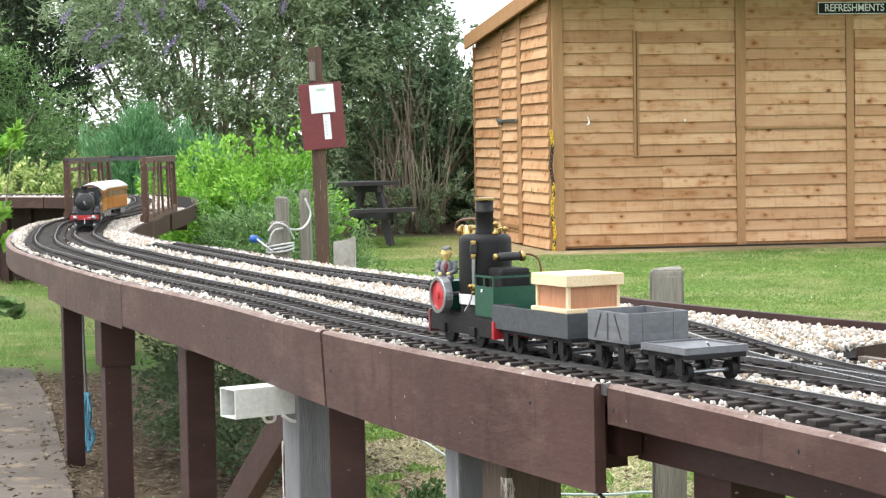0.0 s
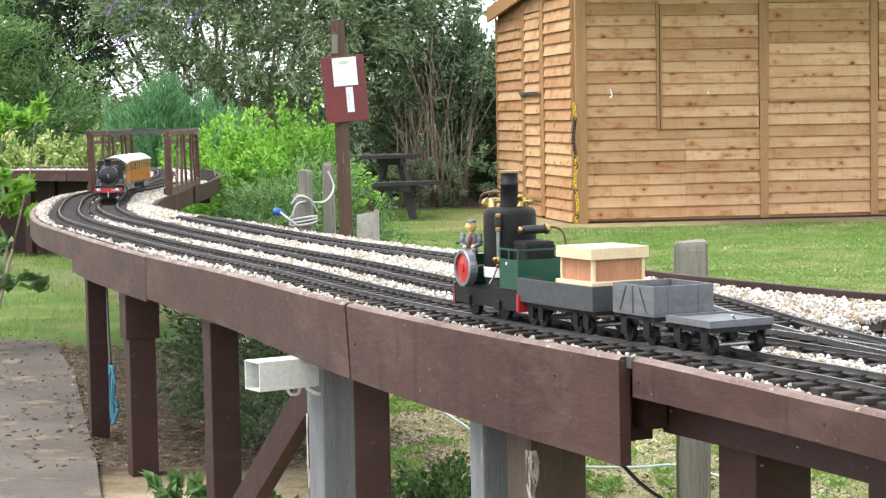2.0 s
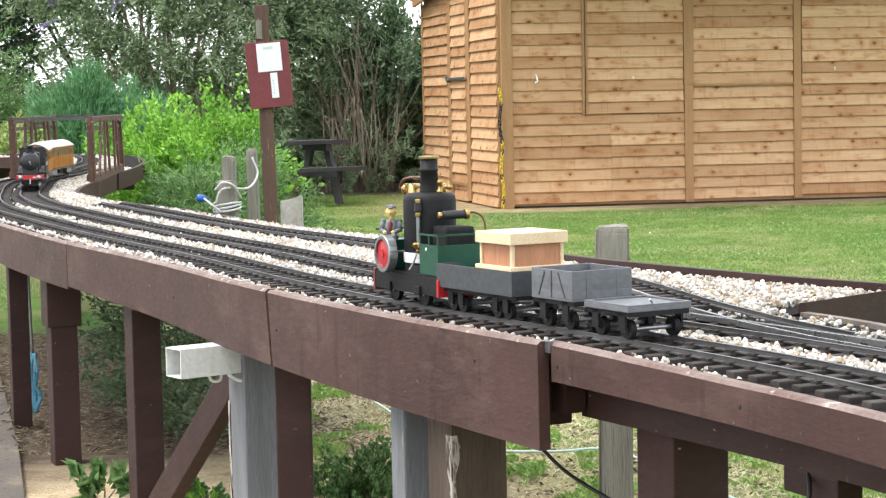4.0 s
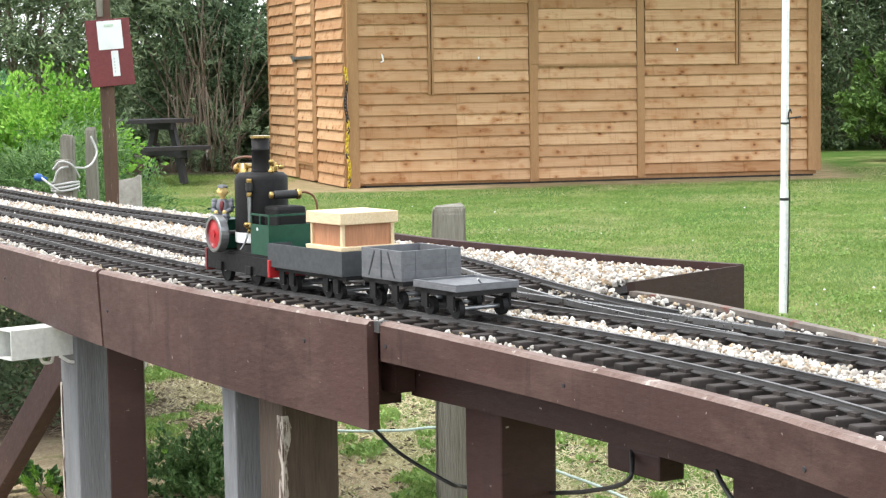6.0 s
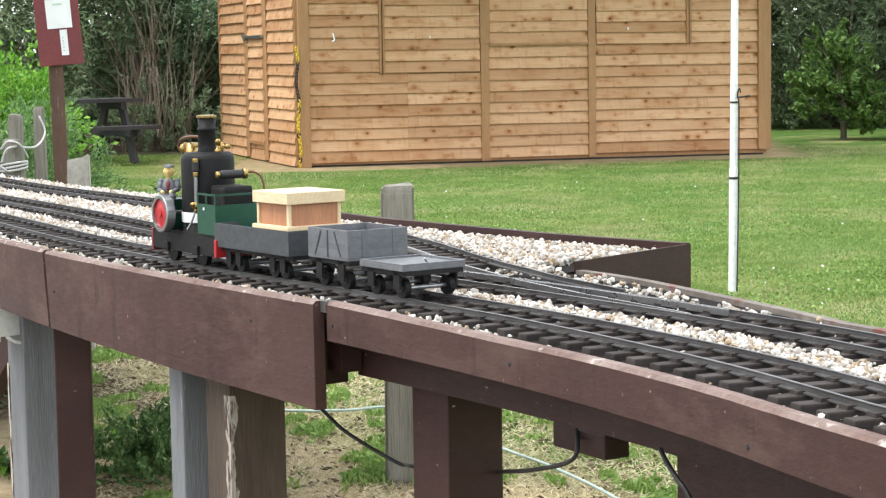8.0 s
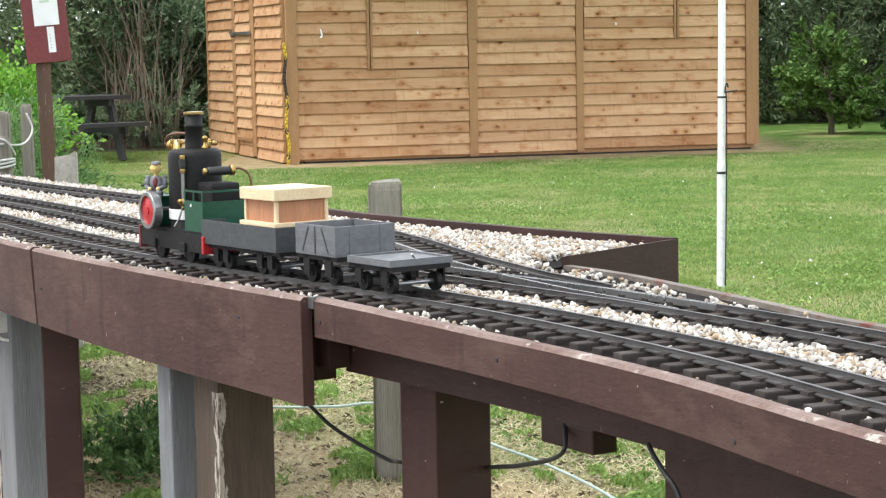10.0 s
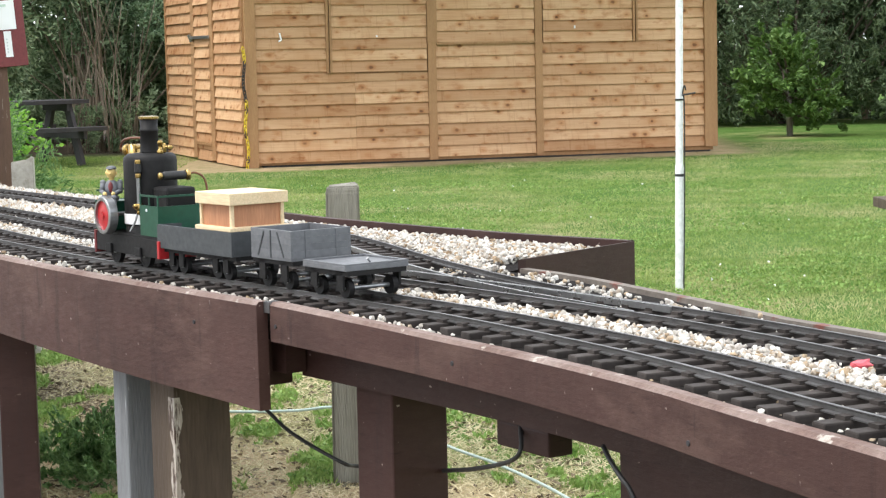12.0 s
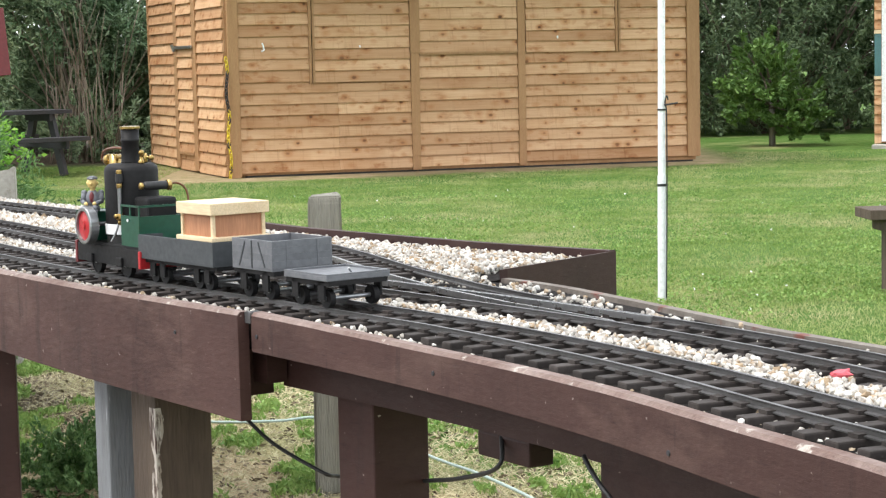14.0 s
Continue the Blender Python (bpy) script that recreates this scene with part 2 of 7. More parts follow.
M = dict(
    ground=ground_mat(),
    clad=cladding("sawn_boards", (0.67, 0.445, 0.268), (0.44, 0.255, 0.136), (0.12, 0.055, 0.025)),
    batten=surface("planed_batten", (0.48, 0.272, 0.125), (0.40, 0.208, 0.09), 3, 40, 0.7, stretch=(6, 6, 0.6), worn=(0.24, 0.115, 0.05), worn_at=0.68, vary=0.15),
    felt=surface("roof_felt", (0.12, 0.13, 0.12), (0.08, 0.085, 0.08), 4, 90, 0.95),
    # one brown paint twice: shade coloured in for posts and bearers, lit for edge boards
    brown=painted_timber("brown_paint_shaded", 0.15),
    board=painted_timber("brown_paint_lit", 0.95),
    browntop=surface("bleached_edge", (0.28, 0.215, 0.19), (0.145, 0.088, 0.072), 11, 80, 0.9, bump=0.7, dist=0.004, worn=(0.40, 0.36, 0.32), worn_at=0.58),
    grey=surface("weathered_wood", (0.235, 0.25, 0.265), (0.15, 0.155, 0.16), 4, 50, 0.85, stretch=(5, 5, 0.5), bump=0.6, dist=0.004, worn=(0.42, 0.43, 0.44), worn_at=0.66),
    greybrown=surface("peeling_wood", (0.060, 0.041, 0.028), (0.115, 0.084, 0.058), 4, 40, 0.8, stretch=(5, 5, 0.5), bump=0.6, dist=0.004, worn=(0.30, 0.26, 0.21), worn_at=0.68),
    stump=surface("silvered_wood", (0.34, 0.325, 0.275), (0.17, 0.155, 0.12), 4, 40, 0.9, stretch=(6, 6, 0.4), bump=0.9, dist=0.008, worn=(0.07, 0.06, 0.05), worn_at=0.66),
    concrete=surface("concrete", (0.155, 0.130, 0.108), (0.072, 0.058, 0.047), 1.9, 60, 0.9, bump=0.5, dist=0.005, worn=(0.19, 0.145, 0.10), worn_at=0.56, flecks=((0.05, 0.035, 0.025), 26, 0.66)),
    paleconcrete=surface("pale_concrete", (0.50, 0.47, 0.42), (0.38, 0.355, 0.31), 5, 60, 0.9, bump=0.5, dist=0.004, worn=(0.25, 0.23, 0.18), worn_at=0.62),
    faint=surface("faint_print", (0.62, 0.64, 0.66), (0.66, 0.67, 0.69), 5, 60, 0.7, bump=0.05, dist=0.001),
    sleeper=surface("sleeper_plastic", (0.080, 0.068, 0.062), (0.038, 0.032, 0.029), 12, 90, 0.75, bump=0.3, dist=0.001, worn=(0.10, 0.085, 0.075), worn_at=0.68, vary=0.3, gloss=0.2),
    rail=surface("dull_rail", (0.17, 0.165, 0.165), (0.085, 0.082, 0.08), 8, 50, 0.42, metal=0.55, bump=0.1, dist=0.001),
    brightrail=surface("bright_rail", (0.55, 0.55, 0.55), (0.42, 0.42, 0.42), 8, 50, 0.3, metal=0.9, bump=0.05, dist=0.001),
    white=surface("white_paint", (0.92, 0.93, 0.94), (0.87, 0.88, 0.89), 3, 50, 0.45, bump=0.1, dist=0.001, worn=(0.6, 0.6, 0.58), worn_at=0.76),
    plastic=surface("old_white_plastic", (0.80, 0.81, 0.78), (0.70, 0.71, 0.67), 4, 60, 0.4, bump=0.1, dist=0.001, worn=(0.36, 0.36, 0.27), worn_at=0.66),
    maroon=surface("maroon_paint", (0.20, 0.032, 0.035), (0.16, 0.026, 0.03), 4, 60, 0.45, bump=0.1, dist=0.001, worn=(0.26, 0.09, 0.08), worn_at=0.7),
    postwood=surface("stained_post", (0.14, 0.075, 0.05), (0.09, 0.05, 0.036), 4, 40, 0.8, stretch=(5, 5, 0.5), worn=(0.36, 0.31, 0.26), worn_at=0.6),
    darkwood=surface("dark_stained_wood", (0.040, 0.039, 0.044), (0.026, 0.025, 0.028), 4, 50, 0.65, worn=(0.12, 0.11, 0.11), worn_at=0.66),
    # near-black base paints in the shade between sleepers; paler patches are dirt
    bed=surface("shaded_gap_bed", (0.022, 0.019, 0.017), (0.012, 0.010, 0.009), 9, 90, 0.95, bump=0.6, dist=0.004, gloss=0.1, worn=(0.10, 0.085, 0.07), worn_at=0.70),
    paper=surface("paper", (0.92, 0.93, 0.94), (0.90, 0.91, 0.92), 5, 2, 0.7, bump=0.05, dist=0.001),
    green_ink=surface("green_print", (0.58, 0.72, 0.60), (0.62, 0.75, 0.64), 5, 60, 0.7, bump=0.05, dist=0.001),
    black=surface("black_enamel", (0.014, 0.014, 0.016), (0.024, 0.024, 0.026), 7, 70, 0.36, bump=0.1, dist=0.001),
    matblack=surface("sooty_black", (0.010, 0.010, 0.011), (0.018, 0.017, 0.017), 9, 80, 0.6, bump=0.2, dist=0.001, gloss=0.22),
    red=surface("red_enamel", (0.52, 0.022, 0.03), (0.45, 0.02, 0.025), 5, 60, 0.35, bump=0.05, dist=0.001),
    green=surface("green_enamel", (0.012, 0.085, 0.05), (0.010, 0.07, 0.042), 5, 60, 0.33, bump=0.05, dist=0.001),
    brass=surface("brass", (0.52, 0.37, 0.14), (0.38, 0.25, 0.085), 12, 70, 0.28, metal=0.95, bump=0.05, dist=0.001),
    steel=surface("steel", (0.42, 0.43, 0.44), (0.33, 0.34, 0.35), 12, 70, 0.35, metal=0.85, bump=0.05, dist=0.001),
    teak=surface("varnished_teak", (0.62, 0.24, 0.035), (0.52, 0.18, 0.025), 3, 50, 0.35, stretch=(0.6, 1, 5), bump=0.1, dist=0.001),
    teakdark=surface("dark_teak", (0.16, 0.05, 0.015), (0.12, 0.04, 0.012), 3, 50, 0.4, bump=0.1, dist=0.001),
    cream=surface("cream_roof", (0.80, 0.79, 0.75), (0.74, 0.72, 0.68), 3, 50, 0.5, bump=0.05, dist=0.001),
    silver=surface("flaked_silver", (0.52, 0.52, 0.52), (0.30, 0.30, 0.31), 20, 90, 0.5, metal=0.4, bump=0.3, dist=0.001),
    wagon=surface("grey_wagon_paint", (0.062, 0.069, 0.075), (0.048, 0.053, 0.058), 6, 70, 0.55, bump=0.15, dist=0.001, worn=(0.10, 0.11, 0.115), worn_at=0.66),
    wagonpale=surface("pale_grey_paint", (0.165, 0.172, 0.185), (0.115, 0.12, 0.13), 6, 70, 0.55, bump=0.15, dist=0.001),
    pine=surface("raw_pine", (0.82, 0.66, 0.43), (0.74, 0.56, 0.34), 3, 40, 0.65, stretch=(0.7, 6, 6), bump=0.15, dist=0.001),
    ply=surface("red_plywood", (0.52, 0.25, 0.13), (0.42, 0.19, 0.095), 4, 40, 0.6, stretch=(6, 6, 0.7), bump=0.15, dist=0.001),
    rope=surface("white_rope", (0.68, 0.68, 0.66), (0.5, 0.5, 0.48), 20, 140, 0.85, bump=0.7, dist=0.003),
    bluerope=surface("blue_twine", (0.10, 0.34, 0.52), (0.16, 0.45, 0.6), 20, 140, 0.8, bump=0.7, dist=0.003),
    hose=surface("pale_green_hose", (0.44, 0.54, 0.49), (0.36, 0.46, 0.43), 20, 140, 0.5, bump=0.1, dist=0.001),
    blue=surface("blue_plastic", (0.02, 0.13, 0.50), (0.02, 0.11, 0.42), 20, 100, 0.35, bump=0.05, dist=0.001),
    rubber=surface("black_rubber", (0.016, 0.016, 0.017), (0.024, 0.024, 0.025), 20, 140, 0.55, bump=0.1, dist=0.001),
    yellow=surface("yellow_plastic", (0.78, 0.58, 0.03), (0.68, 0.48, 0.02), 20, 100, 0.4, bump=0.05, dist=0.001),
    glass_dark=surface("old_window", (0.06, 0.16, 0.17), (0.08, 0.20, 0.20), 3, 50, 0.15, bump=0.02, dist=0.001),
    skin=surface("doll_face", (0.85, 0.64, 0.24), (0.76, 0.54, 0.20), 9, 80, 0.5, bump=0.1, dist=0.001),
    cloth=surface("doll_grey", (0.20, 0.21, 0.23), (0.15, 0.16, 0.18), 9, 80, 0.7, bump=0.1, dist=0.001),
    bark=surface("bark", (0.15, 0.12, 0.09), (0.09, 0.07, 0.05), 6, 50, 0.9, stretch=(3, 3, 0.6), bump=0.6, dist=0.006),
    stem=surface("dry_stems", (0.36, 0.29, 0.22), (0.22, 0.17, 0.125), 6, 50, 0.9, stretch=(3, 3, 0.6), bump=0.4, dist=0.004),
    leaf_dark=leafy("leaf_dark", (0.085, 0.14, 0.07), (0.26, 0.34, 0.18)),
    leaf_grey=leafy("leaf_grey", (0.15, 0.23, 0.12), (0.46, 0.55, 0.34)),
    leaf_bright=leafy("leaf_bright", (0.12, 0.34, 0.03), (0.44, 0.72, 0.13), thin=0.35),
    leaf_mid=leafy("leaf_mid", (0.07, 0.15, 0.03), (0.17, 0.29, 0.07)),
    leaf_blue=leafy("leaf_blue", (0.085, 0.25, 0.10), (0.25, 0.47, 0.23)),
    leaf_deep=leafy("leaf_deep", (0.028, 0.05, 0.028), (0.085, 0.125, 0.065)),
    leaf_shrub=leafy("leaf_shrub", (0.10, 0.18, 0.09), (0.38, 0.50, 0.30)),
    leaf_soft=leafy("leaf_soft", (0.09, 0.20, 0.06), (0.28, 0.43, 0.17)),
    leaf_yellow=leafy("leaf_yellow", (0.16, 0.32, 0.06), (0.78, 0.80, 0.36)),
    blossom=leafy("blossom_purple", (0.34, 0.26, 0.54), (0.62, 0.52, 0.78)),
    turf=turf("turf_blade", (0.22, 0.32, 0.085), (0.48, 0.53, 0.205), (0.60, 0.53, 0.31)),
    clover=leafy("clover_leaf", (0.15, 0.28, 0.06), (0.36, 0.50, 0.15), 0.3, 0.3),
    blade=leafy("grass_blade", (0.22, 0.36, 0.08), (0.42, 0.51, 0.185), 0.2, 0.3),
    litter=leafy("dead_leaves", (0.09, 0.058, 0.038), (0.34, 0.27, 0.19), 0.2, 0.1),
    straw=leafy("straw_blade", (0.60, 0.50, 0.32), (0.84, 0.75, 0.53), 0.2, 0.2),
)


def ballast_mat():
    m, t, b = nodes("ballast")
    g = t.nodes.new("ShaderNodeNewGeometry")
    r = t.nodes.new("ShaderNodeValToRGB")
    els = r.color_ramp.elements
    els[0].position, els[0].color = 0.0, (0.20, 0.14, 0.085, 1)
    els[1].position, els[1].color = 1.0, (0.66, 0.64, 0.60, 1)
    for p, c in ((0.10, (0.40, 0.30, 0.19)), (0.25, (0.35, 0.32, 0.285)), (0.6, (0.51, 0.48, 0.425))):
        e = els.new(p)
        e.color = (*c, 1)
    t.links.new(g.outputs["Random Per Island"], r.inputs[0])
    t.links.new(r.outputs[0], b.inputs["Base Color"])
    b.inputs["Roughness"].default_value = 0.8
    return m


M["ballast"] = ballast_mat()
M["flaking"] = surface("flaking_white", (0.60, 0.57, 0.52), (0.38, 0.32, 0.26), 14, 70, 0.8, stretch=(3, 3, 0.5), bump=0.8, dist=0.003, worn=(0.06, 0.036, 0.026), worn_at=0.47)
M["lichen"] = surface("lichened_board", (0.24, 0.215, 0.185), (0.10, 0.075, 0.062), 5, 70, 0.9, bump=0.7, dist=0.004, worn=(0.16, 0.055, 0.04), worn_at=0.58)
M["pink"] = surface("faded_red", (0.72, 0.13, 0.16), (0.62, 0.10, 0.12), 20, 90, 0.6, bump=0.3, dist=0.002)


import functools


# ---- building helpers ----
def part(name, bm, material, parent=None, label="", smooth=False):
    me = bpy.data.meshes.new(name)
    bm.to_mesh(me)
    bm.free()
    me.materials.append(M[material])
    if smooth:
        me.polygons.foreach_set("use_smooth", [True] * len(me.polygons))
    ob = new(name, me)
    if parent:
        ob.parent = parent
    if label:
        ob["label"] = label
    return ob


def thing(name, m, label, category, group="", kind=""):
    ob = new(name)
    ob.matrix_world = m
    ob.empty_display_size = 0.1
    return tagged(ob, label, category, group, kind)


def raw(name, verts, faces, material, parent=None, smooth=False):
    me = bpy.data.meshes.new(name)
    me.from_pydata(verts, [], faces)
    me.materials.append(M[material])
    if smooth:
        me.polygons.foreach_set("use_smooth", [True] * len(me.polygons))
    ob = new(name, me)
    if parent:
        ob.parent = parent
    return ob


def box(bm, x0, x1, y0, y1, z0, z1, bevel=0.0, m=None):
    vs = [bm.verts.new((x, y, z)) for z in (z0, z1) for y in (y0, y1) for x in (x0, x1)]
    fs = [bm.faces.new([vs[i] for i in f]) for f in ((0, 2, 3, 1), (4, 5, 7, 6), (0, 1, 5, 4), (2, 6, 7, 3), (0, 4, 6, 2), (1, 3, 7, 5))]
    if bevel:
        es = list({e for f in fs for e in f.edges})
        out = bmesh.ops.bevel(bm, geom=es, offset=bevel, segments=2, affect="EDGES", profile=0.6)
        vs = list({v for f in out["faces"] for v in f.verts} | {v for v in vs if v.is_valid})
    if m:
        bmesh.ops.transform(bm, matrix=m, verts=[v for v in vs if v.is_valid])
    return bm


def boxes(*specs, bevel=0.0):
    bm = bmesh.new()
    for s in specs:
        box(bm, *s, bevel=bevel)
    return bm


def tube(bm, a, b, r0, r1=None, n=12, caps=True):
    a, b = Vector(a), Vector(b)
    r1 = r0 if r1 is None else r1
    q = (b - a).to_track_quat("Z", "Y")
    ring = []
    for p, r in ((a, r0), (b, r1)):
        ring.append([bm.verts.new(p + q @ Vector((r * math.cos(2 * math.pi * i / n), r * math.sin(2 * math.pi * i / n), 0))) for i in range(n)])
    for i in range(n):
        bm.faces.new((ring[0][i], ring[0][(i + 1) % n], ring[1][(i + 1) % n], ring[1][i]))
    if caps:
        bm.faces.new(ring[0][::-1])
        bm.faces.new(ring[1])
    return bm


def turned(bm, profile, n=20, axis="Z", at=(0, 0, 0), ring=False):
    """A turned shape: (radius, height) pairs swept round an axis."""
    rot = {"Z": Matrix(), "X": Matrix.Rotation(math.pi / 2, 4, "Y"), "Y": Matrix.Rotation(-math.pi / 2, 4, "X")}[axis]
    rings = []
    for r, h in profile:
        rings.append([bm.verts.new(Vector(at) + rot @ Vector((r * math.cos(2 * math.pi * i / n), r * math.sin(2 * math.pi * i / n), h))) for i in range(n)])
    for a, b in zip(rings, rings[1:] + (rings[:1] if ring else [])):
        for i in range(n):
            bm.faces.new((a[i], a[(i + 1) % n], b[(i + 1) % n], b[i]))
    if not ring:
        bm.faces.new(rings[0][::-1])
        bm.faces.new(rings[-1])
    return bm


def rope_line(name, pts, r, material, parent=None, n=8):
    """A round line through points, smoothed."""
    P = spline(pts, 8)
    bm = bmesh.new()
    rings = []
    for i, p in enumerate(P):
        d = (P[min(i + 1, len(P) - 1)] - P[max(i - 1, 0)]).normalized()
        q = d.to_track_quat("Z", "Y")
        rings.append([bm.verts.new(p + q @ Vector((r * math.cos(2 * math.pi * k / n), r * math.sin(2 * math.pi * k / n), 0))) for k in range(n)])
    for a, b in zip(rings, rings[1:]):
        for k in range(n):
            bm.faces.new((a[k], a[(k + 1) % n], b[(k + 1) % n], b[k]))
    bm.faces.new(rings[0][::-1])
    bm.faces.new(rings[-1])
    return part(name, bm, material, parent, smooth=True)


def spline(pts, steps):
    P = [Vector(p) for p in pts]
    P = [P[0] * 2 - P[1]] + P + [P[-1] * 2 - P[-2]]
    out = []
    for i in range(1, len(P) - 2):
        a, b, c, d = P[i - 1:i + 3]
        for k in range(steps):
            t = k / steps
            out.append(0.5 * ((2 * b) + (c - a) * t + (2 * a - 5 * b + 4 * c - d) * t * t + (3 * b - a - 3 * c + d) * t ** 3))
    return out + [P[-2]]


# ---- the viaduct's line: its front edge from the far loop to the viewer ----
DECK = 0.776
EDGE = spline([(-11, 16.9, 0), (-8, 16.9, 0), (-6.4, 16.75, 0), (-5.35, 16.0, 0), (-4.75, 14.5, 0), (-4.38, 13, 0), (-4.17, 11.8, 0), (-4.02, 10.6, 0), (-3.63, 9.3, 0),
               (-3.2, 8.2, 0), (-2.77, 7.375, 0), (-2.114, 6.216, 0), (-1.51, 5.236, 0), (-1.063, 4.448, 0), (-0.658, 3.831, 0), (-0.337, 3.40, 0), (-0.07, 3.03, 0),
               (0.097, 2.772, 0), (0.235, 2.52, 0), (0.351, 2.257, 0), (0.476, 1.975, 0), (0.60, 1.55, 0), (0.67, 1.0, 0), (0.69, 0.2, 0), (0.69, -0.8, 0)], 12)
EDGE_S = [0.0]
for p, q in zip(EDGE, EDGE[1:]):
    EDGE_S.append(EDGE_S[-1] + (q - p).length)
EX, EY = [p.x for p in EDGE], [p.y for p in EDGE]


def edge_at(s):
    """The front edge's place and heading at s metres along it."""
    p = Vector((float(np.interp(s, EDGE_S, EX)), float(np.interp(s, EDGE_S, EY)), 0))
    q = Vector((float(np.interp(s + 0.05, EDGE_S, EX)), float(np.interp(s + 0.05, EDGE_S, EY)), 0))
    o = Vector((float(np.interp(s - 0.05, EDGE_S, EX)), float(np.interp(s - 0.05, EDGE_S, EY)), 0))
    return p, (q - o).normalized()


@functools.lru_cache(None)
def s_of(y):
    """The length along the edge at which it passes a depth y, on the near side of the loop."""
    best = min(range(len(EDGE)), key=lambda i: abs(EDGE[i].y - y) + (100 if EDGE[i].x < -5.2 else 0))
    return EDGE_S[best]


def beside(s, off, z=0.0):
    p, d = edge_at(s)
    return Vector((p.x - d.y * off, p.y + d.x * off, z))


S_JOINT, S_NOTCH, S_END, S_SIDE = 19.704, s_of(3.47), s_of(-0.6), s_of(7.9)
WY = [-1, 2.5, 2.77, 3.03, 3.32, 3.47, 3.53, 3.83, 4.45, 5.24, 6.2, 7.375, 8.2, 9.3, 10.6, 11.8, 14]
WW = [0.5, 0.5, 0.49, 0.555, 0.63, 0.64, 1.02, 0.96, 0.88, 0.84, 0.77, 0.77, 0.66, 0.56, 0.66, 0.56, 0.55]


def width(s):
    return float(np.interp(edge_at(s)[0].y, WY, WW)) if s > s_of(14) else 0.55


def off_front(s):
    return float(np.interp(s, [s_of(9.2), s_of(7.6), 20.1, 20.4, 20.8, 21.1], [0.17, 0.122, 0.122, 0.112, 0.106, 0.103]))


def off_mid(s):
    return float(np.interp(s, [s_of(11.5), s_of(10), s_of(8.9), s_of(7.6)], [0.33, 0.37, 0.34, 0.352]))


def off_rear(s):
    return float(np.interp(edge_at(s)[0].y, [2.6, 2.85, 3.15, 3.34, 3.53, 3.7, 3.89, 4.06, 4.21, 4.48, 4.92, 6, 9], [0.352, 0.356, 0.388, 0.43, 0.50, 0.568, 0.635, 0.683, 0.703, 0.708, 0.685, 0.62, 0.60]))


def strip(bm, s0, s1, step, prof):
    """Sweep a closed profile of (offset, z) pairs, each a number or a function of s, along the edge."""
    n = max(2, int((s1 - s0) / step) + 1)
    rings = []
    for i in range(n):
        s = s0 + (s1 - s0) * i / (n - 1)
        rings.append([bm.verts.new(beside(s, o(s) if callable(o) else o, z(s) if callable(z) else z)) for o, z in prof])
    k = len(prof)
    for a, b in zip(rings, rings[1:]):
        for j in range(k):
            bm.faces.new((a[j], b[j], b[(j + 1) % k], a[(j + 1) % k]))
    bm.faces.new(rings[0])
    bm.faces.new(rings[-1][::-1])
    return bm


# ---- ground ----
bm = bmesh.new()
bmesh.ops.create_grid(bm, x_segments=2, y_segments=2, size=400)
tagged(part("ground", bm, "ground"), "green lawn with dry patches and bare earth", "ground", kind="structure")

# concrete path beside the viaduct, extended unseen round the viewer to cut ground bounce
path_bm = bmesh.new()
outline = [(-2.24, 6.15), (-2.37, 6.5), (-3.27, 8.78), (-3.86, 10.1), (-4.15, 10.22), (-7.5, 10.6), (-7.5, -5.3), (0.30, -5.3), (0.36, 0.4), (0.22, 1.7), (-0.12, 2.5), (-0.75, 3.5), (-1.35, 4.4), (-2.0, 5.5)]
lo = [path_bm.verts.new((x, y, -0.05)) for x, y in outline]
hi = [path_bm.verts.new((x, y, 0.025)) for x, y in outline]
path_bm.faces.new(hi[::1])
for i in range(len(outline)):
    path_bm.faces.new((lo[i], lo[(i + 1) % len(lo)], hi[(i + 1) % len(lo)], hi[i]))
bmesh.ops.recalc_face_normals(path_bm, faces=path_bm.faces)
tagged(part("pavement", path_bm, "concrete"), "worn grey concrete path with dead leaves", "path", kind="structure")


# ---- the hut ----
HUT, FRONT, SIDE = Vector((-2.16, 21.34, 0)), radians(16), radians(110)
hut = thing("wooden_hut", Matrix.Translation(HUT), "timber-clad refreshment hut with closed serving hatches on the lawn", "hut")


def wall_frame(angle, flip=1):
    """u along the wall, y into the hut, z up."""
    u = Vector((math.cos(angle), math.sin(angle), 0))
    n = Vector((-u.y, u.x, 0)) * flip
    m = Matrix((u, n, (0, 0, 1))).transposed().to_4x4()
    return m


def board_mesh(name, length, pitch):
    """Feather-edged board: thick at its lower edge."""
    bm = bmesh.new()
    a = [(0, 0.0, pitch + 0.012), (0, -0.006, pitch + 0.012), (0, -0.034, 0.0), (0, -0.031, -0.004), (0, 0.0, 0.0)]
    l = [bm.verts.new(p) for p in a]
    r = [bm.verts.new((length, p[1], p[2])) for p in a]
    for i in range(5):
        j = (i + 1) % 5
        bm.faces.new((l[i], l[j], r[j], r[i]))
    bm.faces.new(l[::-1])
    bm.faces.new(r)
    me = bpy.data.meshes.new(name)
    bm.to_mesh(me)
    bm.free()
    me.materials.append(M["clad"])
    return me


PITCH = 0.1215


